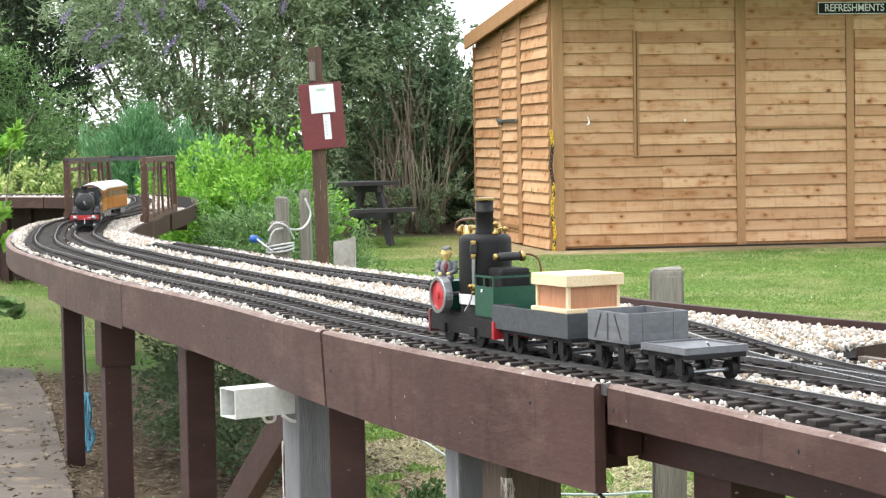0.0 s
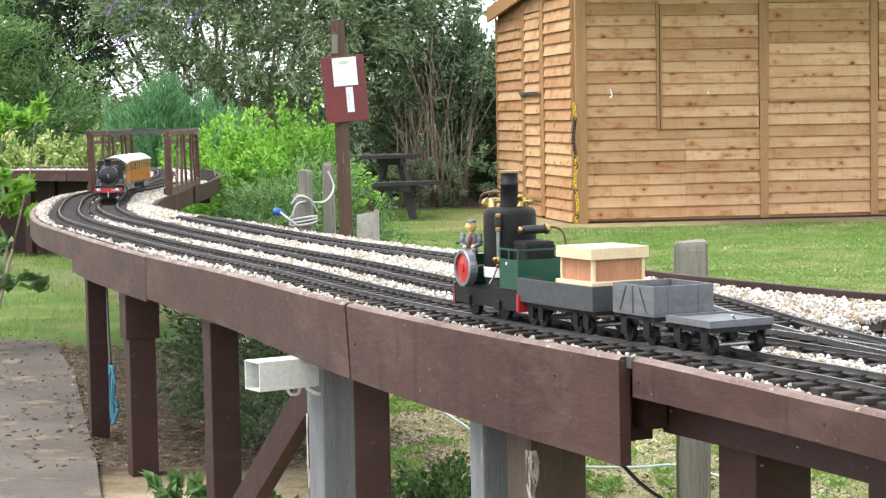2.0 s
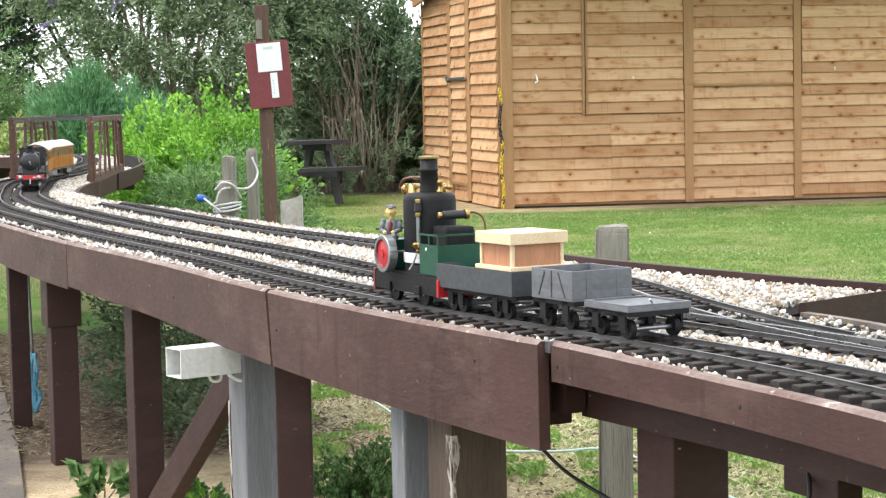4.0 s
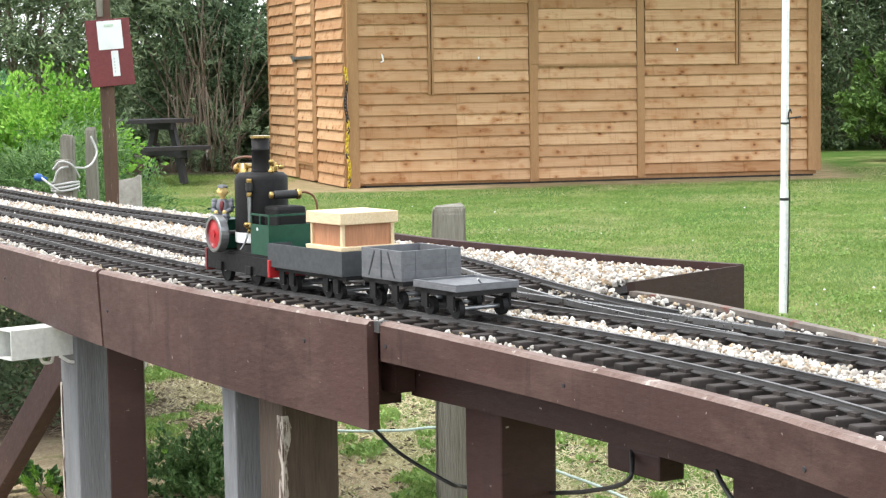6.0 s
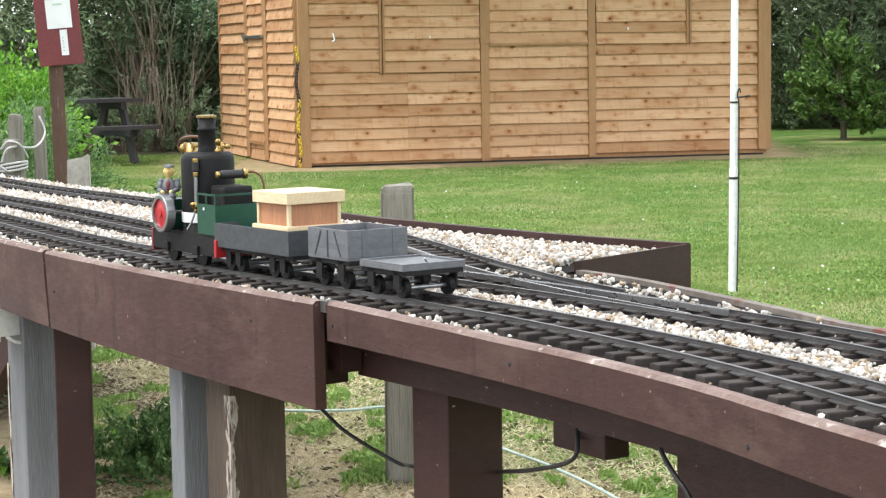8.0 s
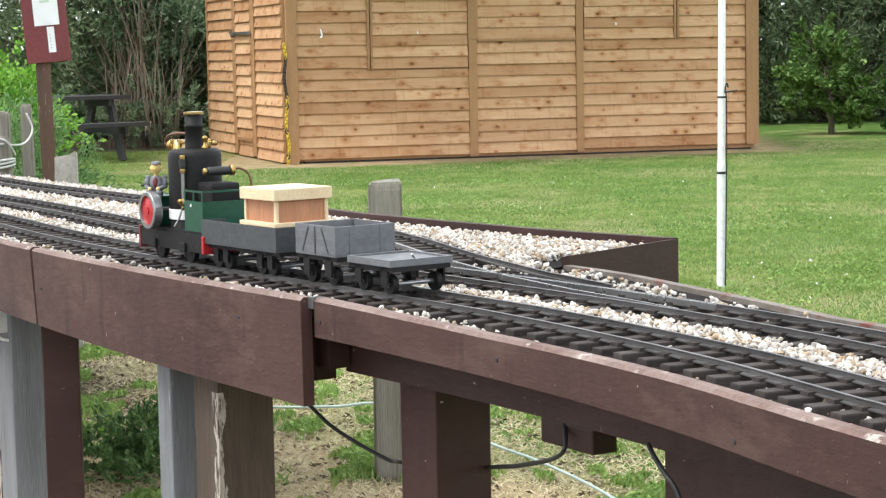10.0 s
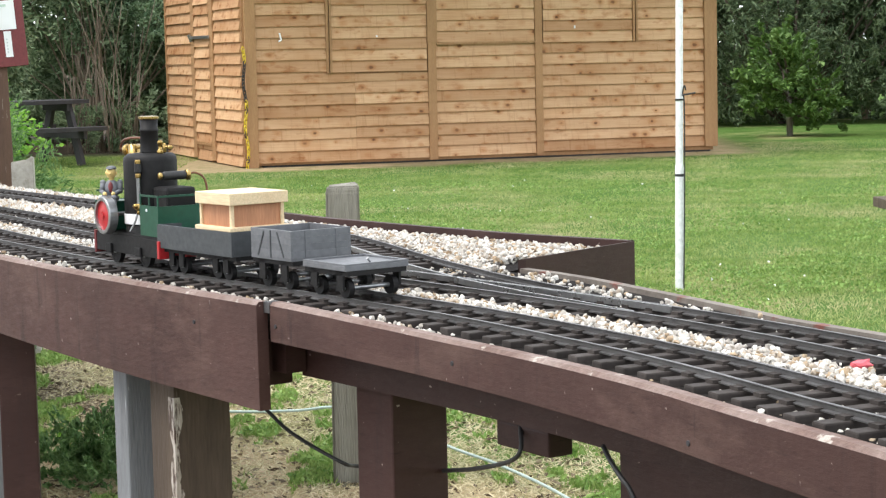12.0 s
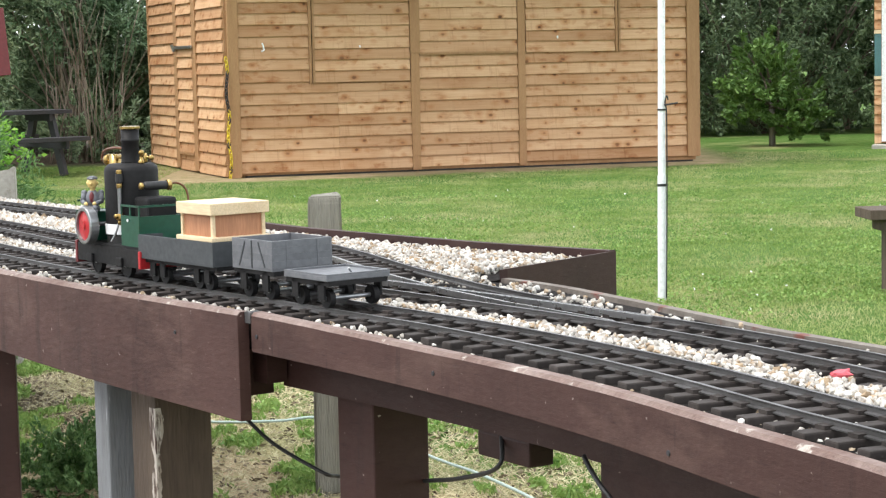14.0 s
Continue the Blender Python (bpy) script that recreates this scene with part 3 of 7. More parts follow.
def clad(parent, m, u0, u1, z0, z1, seed, proud=0.0, top=None):
    """Boards from z0 up to z1 between u0 and u1; top(u) gives a sloping head."""
    rng = random.Random(seed)
    me = board_mesh("board", u1 - u0, PITCH)
    z = z0
    while z < z1 - 0.02:
        if top and z + PITCH > min(top(u0), top(u1)):
            bm = bmesh.new()
            t0, t1 = min(z + PITCH, top(u0)), min(z + PITCH, top(u1))
            if max(t0, t1) > z + 0.01:
                t0, t1 = max(t0, z + 0.004), max(t1, z + 0.004)
                v = [bm.verts.new(p) for p in ((0, -0.022, 0), (u1 - u0, -0.022, 0), (u1 - u0, -0.008, t1 - z), (0, -0.008, t0 - z), (0, 0, 0), (u1 - u0, 0, 0), (u1 - u0, 0, t1 - z), (0, 0, t0 - z))]
                for f in ((0, 1, 2, 3), (7, 6, 5, 4), (0, 4, 5, 1), (3, 2, 6, 7), (0, 3, 7, 4), (1, 5, 6, 2)):
                    bm.faces.new([v[i] for i in f])
                ob = part("board", bm, "clad", parent)
                ob.matrix_local = m @ Matrix.Translation((u0, -proud, z))
        elif z + PITCH > z1 + 0.03:
            bm = boxes((0, u1 - u0, -0.022, 0, 0, z1 - z))
            ob = part("board", bm, "clad", parent)
            ob.matrix_local = m @ Matrix.Translation((u0, -proud, z))
        else:
            ob = new("board", me)
            ob.parent = parent
            ob.matrix_local = m @ Matrix.Translation((u0, -proud, z + rng.uniform(-0.004, 0.004))) @ Matrix.Rotation(rng.uniform(-0.005, 0.005) / max(1.0, u1 - u0), 4, "Y")
        z += PITCH


FW, FH, BH, DEEP = 5.42, 2.80, 2.42, 3.72
mf, ms = wall_frame(FRONT), wall_frame(SIDE, 1)
# the side wall's u runs away from the viewer, its outer face to the left
ms = Matrix((Vector((math.cos(SIDE), math.sin(SIDE), 0)), Vector((math.sin(SIDE), -math.cos(SIDE), 0)), (0, 0, 1))).transposed().to_4x4()


def slab(name, m, dims, material, parent, bevel=0.0, label=""):
    ob = part(name, boxes(dims, bevel=bevel), material, parent, label)
    ob.matrix_local = m
    return ob


front_wall = slab("front_wall", mf, (0.0, FW, 0.001, 0.06, 0.02, FH), "batten", hut)
side_bm = bmesh.new()
sv = [side_bm.verts.new(p) for y in (0.001, 0.06) for p in ((0.06, y, 0.02), (DEEP, y, 0.02), (DEEP, y, BH), (0.06, y, FH - 0.03))]
for f in ((3, 2, 1, 0), (4, 5, 6, 7), (0, 1, 5, 4), (1, 2, 6, 5), (2, 3, 7, 6), (3, 0, 4, 7)):
    side_bm.faces.new([sv[i] for i in f])
bmesh.ops.recalc_face_normals(side_bm, faces=side_bm.faces)
side_wall = part("side_wall", side_bm, "batten", hut)
side_wall.matrix_local = ms
IDM = Matrix()
# panels between uprights, with the hatches a little proud
clad(front_wall, IDM, 0.13, 0.93, 0.05 + 8 * PITCH, FH, 1)
clad(front_wall, IDM, 0.13, 1.22, 0.05, 1.0, 31)
clad(front_wall, IDM, 1.222, 2.05, 0.05, 0.985, 2)
clad(front_wall, IDM, 0.93, 2.05, 2.345, FH, 3)
clad(front_wall, IDM, 2.13, 3.28, 0.055, 1.285, 4)
clad(front_wall, IDM, 2.13, 3.28, 2.345, FH, 5)
clad(front_wall, IDM, 3.36, 5.30, 0.07, 1.265, 6)
clad(front_wall, IDM, 4.47, 5.30, 1.285, FH, 7)
clad(front_wall, IDM, 3.36, 4.47, 2.345, FH, 8)


def hatch(u0, u1, z0, z1, seed, stiles):
    h = part("serving_hatch", boxes((u0, u1, -0.012, 0.0, z0, z1)), "batten", front_wall, "closed boarded hatch")
    clad(h, IDM, u0, u1, z0 + 0.004, z1, seed, 0.013)
    for a, b in stiles:
        part("stile", boxes((a, b, -0.052, -0.012, z0 - 0.01, z1 + 0.01), bevel=0.003), "batten", h)


hatch(0.965, 2.03, 1.0, 2.335, 11, [(0.905, 0.933), (0.942, 0.968)])
hatch(2.145, 3.27, 1.30, 2.335, 12, [])
hatch(3.375, 4.43, 1.28, 2.335, 13, [(4.435, 4.460), (4.470, 4.495)])
slab("sill", IDM, (2.14, 3.275, -0.05, -0.013, 1.275, 1.30), "batten", front_wall, 0.003)
for a, b, z0, z1, d in ((0.02, 0.135, -0.0, FH, 0.06), (2.04, 2.135, 0.02, 1.3, 0.045), (2.035, 2.145, 1.3, FH, 0.055), (3.275, 3.36, 0.03, FH, 0.05), (5.30, 5.425, 0.06, FH, 0.06)):
    slab("upright", IDM, (a, b, -d, -0.001, z0, z1), "batten", front_wall, 0.004)
# side wall: door between two battens
def side_top(u):
    return FH - 0.03 + (BH - FH + 0.03) * u / DEEP - 0.05


clad(side_wall, IDM, 0.02, 1.20, 0.02, FH, 21, 0, side_top)
clad(side_wall, IDM, 2.30, DEEP - 0.03, 0.02, FH, 22, 0, side_top)
clad(side_wall, IDM, 1.38, 2.12, 2.36, FH, 23, 0, side_top)
side_door = part("door", boxes((1.38, 2.12, -0.012, -0.001, 0.21, 2.34)), "batten", side_wall, "closed boarded door")
clad(side_door, IDM, 1.38, 2.12, 0.22, 2.34, 24, 0.013)
part("threshold", boxes((1.38, 2.12, -0.045, -0.001, 0.19, 0.215), bevel=0.003), "batten", side_door)
for a, b, zt in ((1.20, 1.375, 2.62), (2.12, 2.295, 2.5), (DEEP - 0.05, DEEP, 2.36)):
    slab("upright", IDM, (a, b, -0.04, -0.001, 0.03, zt), "batten", side_wall, 0.003)
clad(side_wall, IDM, 1.375, 2.12, 0.02, 0.19, 25)
bolt_bm = boxes((1.30, 2.18, -0.075, -0.05, 1.405, 1.44), bevel=0.004)
tube(bolt_bm, (2.16, -0.06, 1.38), (2.16, -0.09, 1.46), 0.02)
part("door_bar", bolt_bm, "steel", side_door, "grey steel bar across the door")
# back and far walls close it
slab("back_wall", Matrix.Translation(Vector((math.cos(SIDE), math.sin(SIDE), 0)) * DEEP) @ mf, (0.0, FW, -0.06, 0.0, 0.02, BH), "batten", hut)
far_side = slab("far_wall", Matrix.Translation(Vector((math.cos(FRONT), math.sin(FRONT), 0)) * FW) @ ms, (0.0, DEEP, 0.0, 0.06, 0.06, BH), "batten", hut)
slab("plinth", mf, (0.2, FW - 0.03, 0.02, 0.12, -0.03, 0.05), "darkwood", hut)

# sloping roof; its unseen front overhang is drawn out long to shade the wall top
roof_bm = bmesh.new()
U, V = Vector((math.cos(FRONT), math.sin(FRONT), 0)), Vector((math.cos(SIDE), math.sin(SIDE), 0))
SL = (BH - FH + 0.03) / DEEP


def roof_pt(u, v, lift):
    p = U * u + V * v
    return (p.x, p.y, FH + 0.0 + SL * v + lift)


rv = [roof_bm.verts.new(roof_pt(u, v, l)) for l in (0.015, 0.055) for u, v in ((-0.10, -1.25), (FW + 0.15, -1.25), (FW + 0.15, DEEP + 0.03), (-0.10, DEEP + 0.03))]
for f in ((3, 2, 1, 0), (4, 5, 6, 7), (0, 1, 5, 4), (1, 2, 6, 5), (2, 3, 7, 6), (3, 0, 4, 7)):
    roof_bm.faces.new([rv[i] for i in f])
roof = part("roof", roof_bm, "felt", hut)
barge_bm = bmesh.new()
bv = [barge_bm.verts.new(roof_pt(u, v, l)) for u in (-0.135, -0.102) for v, l in ((-1.27, -0.105), (DEEP + 0.04, -0.105), (DEEP + 0.04, 0.065), (-1.27, 0.065))]
for f in ((3, 2, 1, 0), (4, 5, 6, 7), (0, 1, 5, 4), (1, 2, 6, 5), (2, 3, 7, 6), (3, 0, 4, 7)):
    barge_bm.faces.new([bv[i] for i in f])
bmesh.ops.recalc_face_normals(barge_bm, faces=barge_bm.faces)
part("bargeboard", barge_bm, "batten", roof)
slab("fascia_board", mf, (-0.13, FW + 0.15, -1.28, -1.255, FH + 0.08, FH + 0.21), "batten", roof, 0.003)

# fixings on the hatches
hook_bm = bmesh.new()
tube(hook_bm, (0, 0, 0), (0, -0.02, 0.0), 0.008)
tube(hook_bm, (0, -0.02, 0), (0.015, -0.03, -0.07), 0.009)
tube(hook_bm, (0.015, -0.03, -0.07), (-0.015, -0.035, -0.085), 0.009)
ob = part("hook", hook_bm, "white", front_wall, "small white hook")
ob.matrix_local = Matrix.Translation((0.40, -0.02, 1.43))
for u, z in ((1.47, 1.378), (3.745, 1.443)):
    kb = boxes((-0.009, 0.009, -0.012, 0.0, -0.016, 0.016), bevel=0.003)
    ob = part("catch", kb, "white", front_wall, "small white catch")
    ob.matrix_local = Matrix.Translation((u, -0.034, z))

# lettered board over the hatches
name_board = thing("sign_board", Matrix.Translation(HUT) @ mf @ Matrix.Translation((2.95, -0.075, 2.505)), "black refreshments board with white letters above the hatch", "sign")
part("board", boxes((0, 0.82, 0, 0.02, 0, 0.13)), "matblack", name_board)
part("frame", boxes((0, 0.82, -0.004, 0.0, 0, 0.008), (0, 0.82, -0.004, 0, 0.122, 0.13), (0, 0.008, -0.004, 0, 0.008, 0.122), (0.812, 0.82, -0.004, 0, 0.008, 0.122)), "white", name_board)
fc = bpy.data.curves.new("letters", "FONT")
fc.body, fc.size, fc.extrude, fc.offset, fc.align_x, fc.align_y = "REFRESHMENTS", 0.112, 0.002, 0.0016, "CENTER", "CENTER"
fo = bpy.data.objects.new("letters", fc)
scene.collection.objects.link(fo)
bpy.context.view_layer.update()
lm = bpy.data.meshes.new_from_object(fo.evaluated_get(bpy.context.evaluated_depsgraph_get()))
bpy.data.objects.remove(fo)
lm.materials.clear()
lm.materials.append(M["white"])
lo_ = new("letters", lm)
lo_.parent = name_board
lo_.matrix_local = Matrix.Translation((0.41, -0.004, 0.065)) @ Matrix.Rotation(math.pi / 2, 4, "X") @ Matrix.Diagonal((0.86, 1, 1, 1))

# chain hanging at the corner
chain = thing("barrier_chain", Matrix.Translation(HUT) @ mf @ Matrix.Translation((0.0, -0.085, 0.0)), "yellow and black plastic chain hanging from the hut corner", "chain")
for i in range(34):
    zz = 1.27 - i * 0.038
    lb = bmesh.new()
    turned_ring = []
    for k in range(10):
        a = 2 * math.pi * k / 10
        c = Vector((0.017 * math.cos(a), 0, 0.028 * math.sin(a)))
        o = c.normalized()
        turned_ring.append([lb.verts.new(c + (o * math.cos(b) + Vector((0, 1, 0)) * math.sin(b)) * 0.0075) for b in (0, 1.57, 3.14, 4.71)])
    for a, b in zip(turned_ring, turned_ring[1:] + turned_ring[:1]):
        for k in range(4):
            lb.faces.new((a[k], a[(k + 1) % 4], b[(k + 1) % 4], b[k]))
    col = "yellow" if (i < 4 or (i > 14 and i % 7 != 3)) else "rubber"
    ob = part("link", lb, col, chain)
    sway = 0.012 * math.sin(i * 0.5)
    ob.matrix_local = Matrix.Translation((sway - 0.01 + 0.0006 * i, 0, zz)) @ Matrix.Rotation(math.pi / 2 * (i % 2) + 0.5, 4, "Z")

# ---- the viaduct: decking, edge boards, posts ----
viaduct = thing("railway_viaduct", Matrix(), "raised timber garden railway viaduct in brown paint", "viaduct")
part("deck", strip(bmesh.new(), 0.0, S_NOTCH - 0.002, 0.12, [(0.012, DECK - 0.06), (lambda s: width(s) - 0.012, DECK - 0.06), (lambda s: width(s) - 0.012, DECK - 0.004), (0.012, DECK - 0.004)]), "bed", viaduct)
part("deck", strip(bmesh.new(), S_NOTCH + 0.002, S_END, 0.08, [(0.012, DECK - 0.06), (lambda s: width(s) - 0.012, DECK - 0.06), (lambda s: width(s) - 0.012, DECK - 0.004), (0.012, DECK - 0.004)]), "bed", viaduct)


def edge_board(s0, s1, drop0, drop1, out=0.0, rise0=0.0, rise1=0.0, lean0=0.0, lean1=0.0, fade=None, thick=0.022):
    """A board on the front edge; its ends may lean, and its head may stand above the deck."""
    f = lambda s: DECK - (drop0 + (drop1 - drop0) * (s - s0) / (s1 - s0))
    h = lambda s: DECK + rise0 + (rise1 - rise0) * min((s - s0) / (fade or (s1 - s0)), 1.0)
    rng = random.Random(int(s0 * 100))
    n = max(3, int((s1 - s0) / 0.06))
    rings = []
    for i in range(n + 1):
        s = s0 + (s1 - s0) * i / n
        sb_ = s + lean0 * max(0.0, 1 - i / 2) + lean1 * max(0.0, 1 - (n - i) / 2)
        wear = rng.uniform(0.0, 0.0007)
        top = h(s) - 0.0035 - wear
        rings.append([beside(sb_, -out - thick, f(sb_)), beside(sb_, -out, f(sb_)), beside(s, -out, h(s) - 0.001), beside(s, -out - thick + 0.006, h(s) - 0.001), beside(s, -out - thick, top - 0.003)])
    bm = bmesh.new()
    vs = [[bm.verts.new(p) for p in r] for r in rings]
    for a, b in zip(vs, vs[1:]):
        for j in range(5):
            fc = bm.faces.new((a[j], b[j], b[(j + 1) % 5], a[(j + 1) % 5]))
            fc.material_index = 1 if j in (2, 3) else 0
    bm.faces.new(vs[0])
    bm.faces.new(vs[-1][::-1])
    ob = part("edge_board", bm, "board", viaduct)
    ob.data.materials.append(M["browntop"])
    return ob


def s_at(x, y):
    return EDGE_S[min(range(len(EDGE)), key=lambda i: (EDGE[i].x - x) ** 2 + (EDGE[i].y - y) ** 2)]


J0, JA, JB, JC = 15.248, 15.648, 16.552, 18.515
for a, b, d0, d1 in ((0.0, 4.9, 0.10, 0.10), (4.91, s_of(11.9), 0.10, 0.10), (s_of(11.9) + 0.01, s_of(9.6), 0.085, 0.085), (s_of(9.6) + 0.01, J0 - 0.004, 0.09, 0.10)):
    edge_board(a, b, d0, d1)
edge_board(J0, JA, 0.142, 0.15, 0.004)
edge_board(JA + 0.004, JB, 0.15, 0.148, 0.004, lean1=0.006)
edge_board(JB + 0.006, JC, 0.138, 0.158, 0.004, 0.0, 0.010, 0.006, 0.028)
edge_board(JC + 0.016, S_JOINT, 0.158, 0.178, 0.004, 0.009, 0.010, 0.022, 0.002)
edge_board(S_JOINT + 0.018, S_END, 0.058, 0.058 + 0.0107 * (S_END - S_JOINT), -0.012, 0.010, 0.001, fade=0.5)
# screw heads on the edge boards
for x, y, z, o in ((-0.466, 3.50, 0.731, 0.027), (0.01, 2.93, 0.742, 0.0105), (0.30, 2.40, 0.72, 0.0105), (-0.30, 3.33, 0.745, 0.0105), (-1.40, 5.05, 0.70, 0.027), (-0.95, 4.28, 0.70, 0.027)):
    sb_ = s_at(x, y)
    p0, p1 = beside(sb_, -o + 0.003, z), beside(sb_, -o - 0.0012, z)
    part("screw", tube(bmesh.new(), p0, p1, 0.0042, 0.0036, 10), "darkwood", viaduct)
# the filler block at the joint
fb = part("joint_block", strip(bmesh.new(), S_JOINT - 0.12, S_JOINT - 0.045, 0.03, [(0.02, DECK - 0.145), (0.07, DECK - 0.145), (0.07, DECK - 0.03), (0.02, DECK - 0.03)]), "brown", viaduct)
cl = part("joint_bracket", strip(bmesh.new(), S_JOINT + 0.001, S_JOINT + 0.018, 0.01, [(-0.012, DECK - 0.010), (0.012, DECK - 0.010), (0.012, DECK + 0.009), (-0.012, DECK + 0.009)]), "steel", viaduct)


def rear_board(s0, s1, drop, top=0.0, mat="brown"):
    part("rear_board", strip(bmesh.new(), s0, s1, 0.1, [(lambda s: width(s) - 0.002, DECK - drop), (lambda s: width(s) + 0.018, DECK - drop), (lambda s: width(s) + 0.018, DECK + top), (lambda s: width(s) - 0.002, DECK + top)]), mat, viaduct)


rear_board(0.0, s_of(11.9), 0.10, 0.004)
rear_board(s_of(11.8), s_of(8.9), 0.10, 0.004)
rear_board(s_of(8.9), s_of(6.2), 0.09, 0.004)
rear_board(s_of(6.2), s_of(4.9), 0.09, 0.006, "darkwood")
rear_board(s_of(4.9) + 0.005, s_of(3.53), 0.075, 0.022)
rear_board(S_NOTCH + 0.02, S_END, 0.075, 0.003, "lichen")
# end board of the ballast tray
eb = strip(bmesh.new(), s_of(3.53) + 0.002, S_NOTCH + 0.015, 0.05, [(lambda s: width(s) - 0.002, DECK - 0.075), (lambda s: width(s) + 0.018, DECK - 0.075), (lambda s: width(s) + 0.018, DECK + 0.02), (lambda s: width(s) - 0.002, DECK + 0.02)])
part("end_board", eb, "brown", viaduct)
# bearers under the right-hand length
part("bearer", strip(bmesh.new(), S_JOINT - 0.02, S_END, 0.1, [(0.075, DECK - 0.13), (0.12, DECK - 0.13), (0.12, DECK - 0.061), (0.075, DECK - 0.061)]), "brown", viaduct)
part("bearer", strip(bmesh.new(), s_of(9), S_JOINT, 0.1, [(0.03, DECK - 0.12), (0.07, DECK - 0.12), (0.07, DECK - 0.061), (0.03, DECK - 0.061)]), "brown", viaduct)
part("bearer", strip(bmesh.new(), s_of(9), S_END, 0.1, [(0.42, DECK - 0.13), (0.46, DECK - 0.13), (0.46, DECK - 0.061), (0.42, DECK - 0.061)]), "brown", viaduct)


def post_at(s, off, wid, deep, top, mat, name="post", z0=-0.1, turn=0.0, lean=0.0):
    p, d = edge_at(s)
    q = beside(s, off)
    bm = boxes((-wid / 2, wid / 2, -deep / 2, deep / 2, z0, top), bevel=0.004)
    ob = part(name, bm, mat, viaduct)
    ob.matrix_local = Matrix.Translation(q) @ Matrix.Rotation(math.atan2(d.y, d.x) + radians(turn), 4, "Z") @ Matrix.Rotation(lean, 4, "Y")
    return ob


def cross_beam(s, off0, off1, z0, z1, mat="brown", wid=0.05):
    p, d = edge_at(s)
    bm = boxes((-wid / 2, wid / 2, off0, off1, z0, z1), bevel=0.003)
    ob = part("cross_beam", bm, mat, viaduct)
    ob.matrix_local = Matrix.Translation(p) @ Matrix.Rotation(math.atan2(d.y, d.x), 4, "Z")


for s, off, w, dp, mat in ((s_at(-2.645, 7.15), 0.05, 0.055, 0.07, "brown"), (s_at(-2.2, 6.37), 0.05, 0.08, 0.09, "brown"), (s_at(-1.72, 5.55), 0.05, 0.085, 0.085, "brown"),
                           (s_at(-0.60, 3.76) + 0.06, 0.078, 0.095, 0.12, "greybrown"),
                           (s_at(-0.213, 3.227), 0.16, 0.108, 0.112, "brown"), (s_at(0.19, 2.62), 0.17, 0.11, 0.10, "brown"), (s_of(0.8), 0.13, 0.085, 0.1, "brown"),
                           (s_of(13.2), 0.1, 0.07, 0.07, "brown"), (s_of(15), 0.1, 0.07, 0.07, "brown")):
    post_at(s, off, w, dp, DECK - 0.06, mat)
    cross_beam(s + (0.07 if off < 0.1 else 0.0), 0.0 if off < 0.1 else off - 0.03, width(s) - 0.02, DECK - 0.16, DECK - 0.062)
for s in (1.5, 3.0, 4.4):
    post_at(s, 0.08, 0.07, 0.07, DECK - 0.06, "brown")
    post_at(s, 0.46, 0.07, 0.07, DECK - 0.06, "brown")
for y, mat in ((2.4, "brown"), (1.4, "brown")):
    post_at(s_of(y), 0.44, 0.08, 0.08, DECK - 0.06, mat)
GREY_S = s_at(-1.19, 4.66) + 0.03
ob = part("post", boxes((-0.041, 0.041, -0.033, 0.033, -0.1, DECK - 0.06), bevel=0.004), "brown", viaduct)
ob.matrix_local = pose(-0.991, 4.49, 0, 0, 0, 10)
# collar on the second post, weathered doublers, brace
sc = s_at(-2.2, 6.37)
post_at(sc, 0.05, 0.105, 0.115, DECK - 0.12, "brown", "collar", DECK - 0.31)
post_at(GREY_S - 0.012, 0.085, 0.142, 0.12, DECK - 0.06, "grey", "doubler")
post_at(s_at(-0.70, 3.90) + 0.045, 0.075, 0.06, 0.12, DECK - 0.06, "grey", "doubler")
# strips of old white paint at the corners of the weathered posts
for x, y, off, w, o2, z0, m_ in ((-1.19, 4.66, 0.085, 0.142, 0.12, 0.0, "white"), (-0.60, 3.76, 0.078, 0.095, 0.12, 0.05, "peel")):
    ss = s_at(x, y) + (0.06 if m_ == "peel" else 0.018)
    p, d = edge_at(ss)
    q = beside(ss, off)
    if m_ == "white":
        sp_ = boxes((-w / 2 - 0.002, -w / 2 + 0.014, -o2 / 2 - 0.002, -o2 / 2 + 0.03, z0, 0.47))
    else:
        rf, sp_, wa, wb = random.Random(6), bmesh.new(), 0.026, 0.018
        rings = []
        for k in range(46):
            wa = min(max(wa + rf.uniform(-0.006, 0.0052), 0.004), 0.034)
            wb = min(max(wb + rf.uniform(-0.005, 0.0045), 0.003), 0.026)
            rings.append([sp_.verts.new((px_, py_, z0 + 0.0115 * k)) for px_, py_ in ((w / 2 - wa, -o2 / 2 - 0.0015), (w / 2 + 0.0015, -o2 / 2 - 0.0015), (w / 2 + 0.0015, -o2 / 2 + wb))])
        for r0_, r1_ in zip(rings, rings[1:]):
            for k in (0, 1):
                sp_.faces.new((r0_[k], r0_[k + 1], r1_[k + 1], r1_[k]))
    ob = part("old_paint", sp_, "flaking", viaduct)
    ob.matrix_local = Matrix.Translation(q) @ Matrix.Rotation(math.atan2(d.y, d.x), 4, "Z")
pA, pB = beside(s_at(-1.25, 4.78), 0.07, DECK - 0.22), beside(s_at(-1.66, 5.45), 0.03, 0.0)
br = bmesh.new()
q_ = (pB - pA).to_track_quat("X", "Z").to_matrix().to_4x4()
box(br, 0, (pB - pA).length, -0.02, 0.02, -0.045, 0.045, 0.003)
ob = part("brace", br, "brown", viaduct)
ob.matrix_local = Matrix.Translation(pA) @ q_
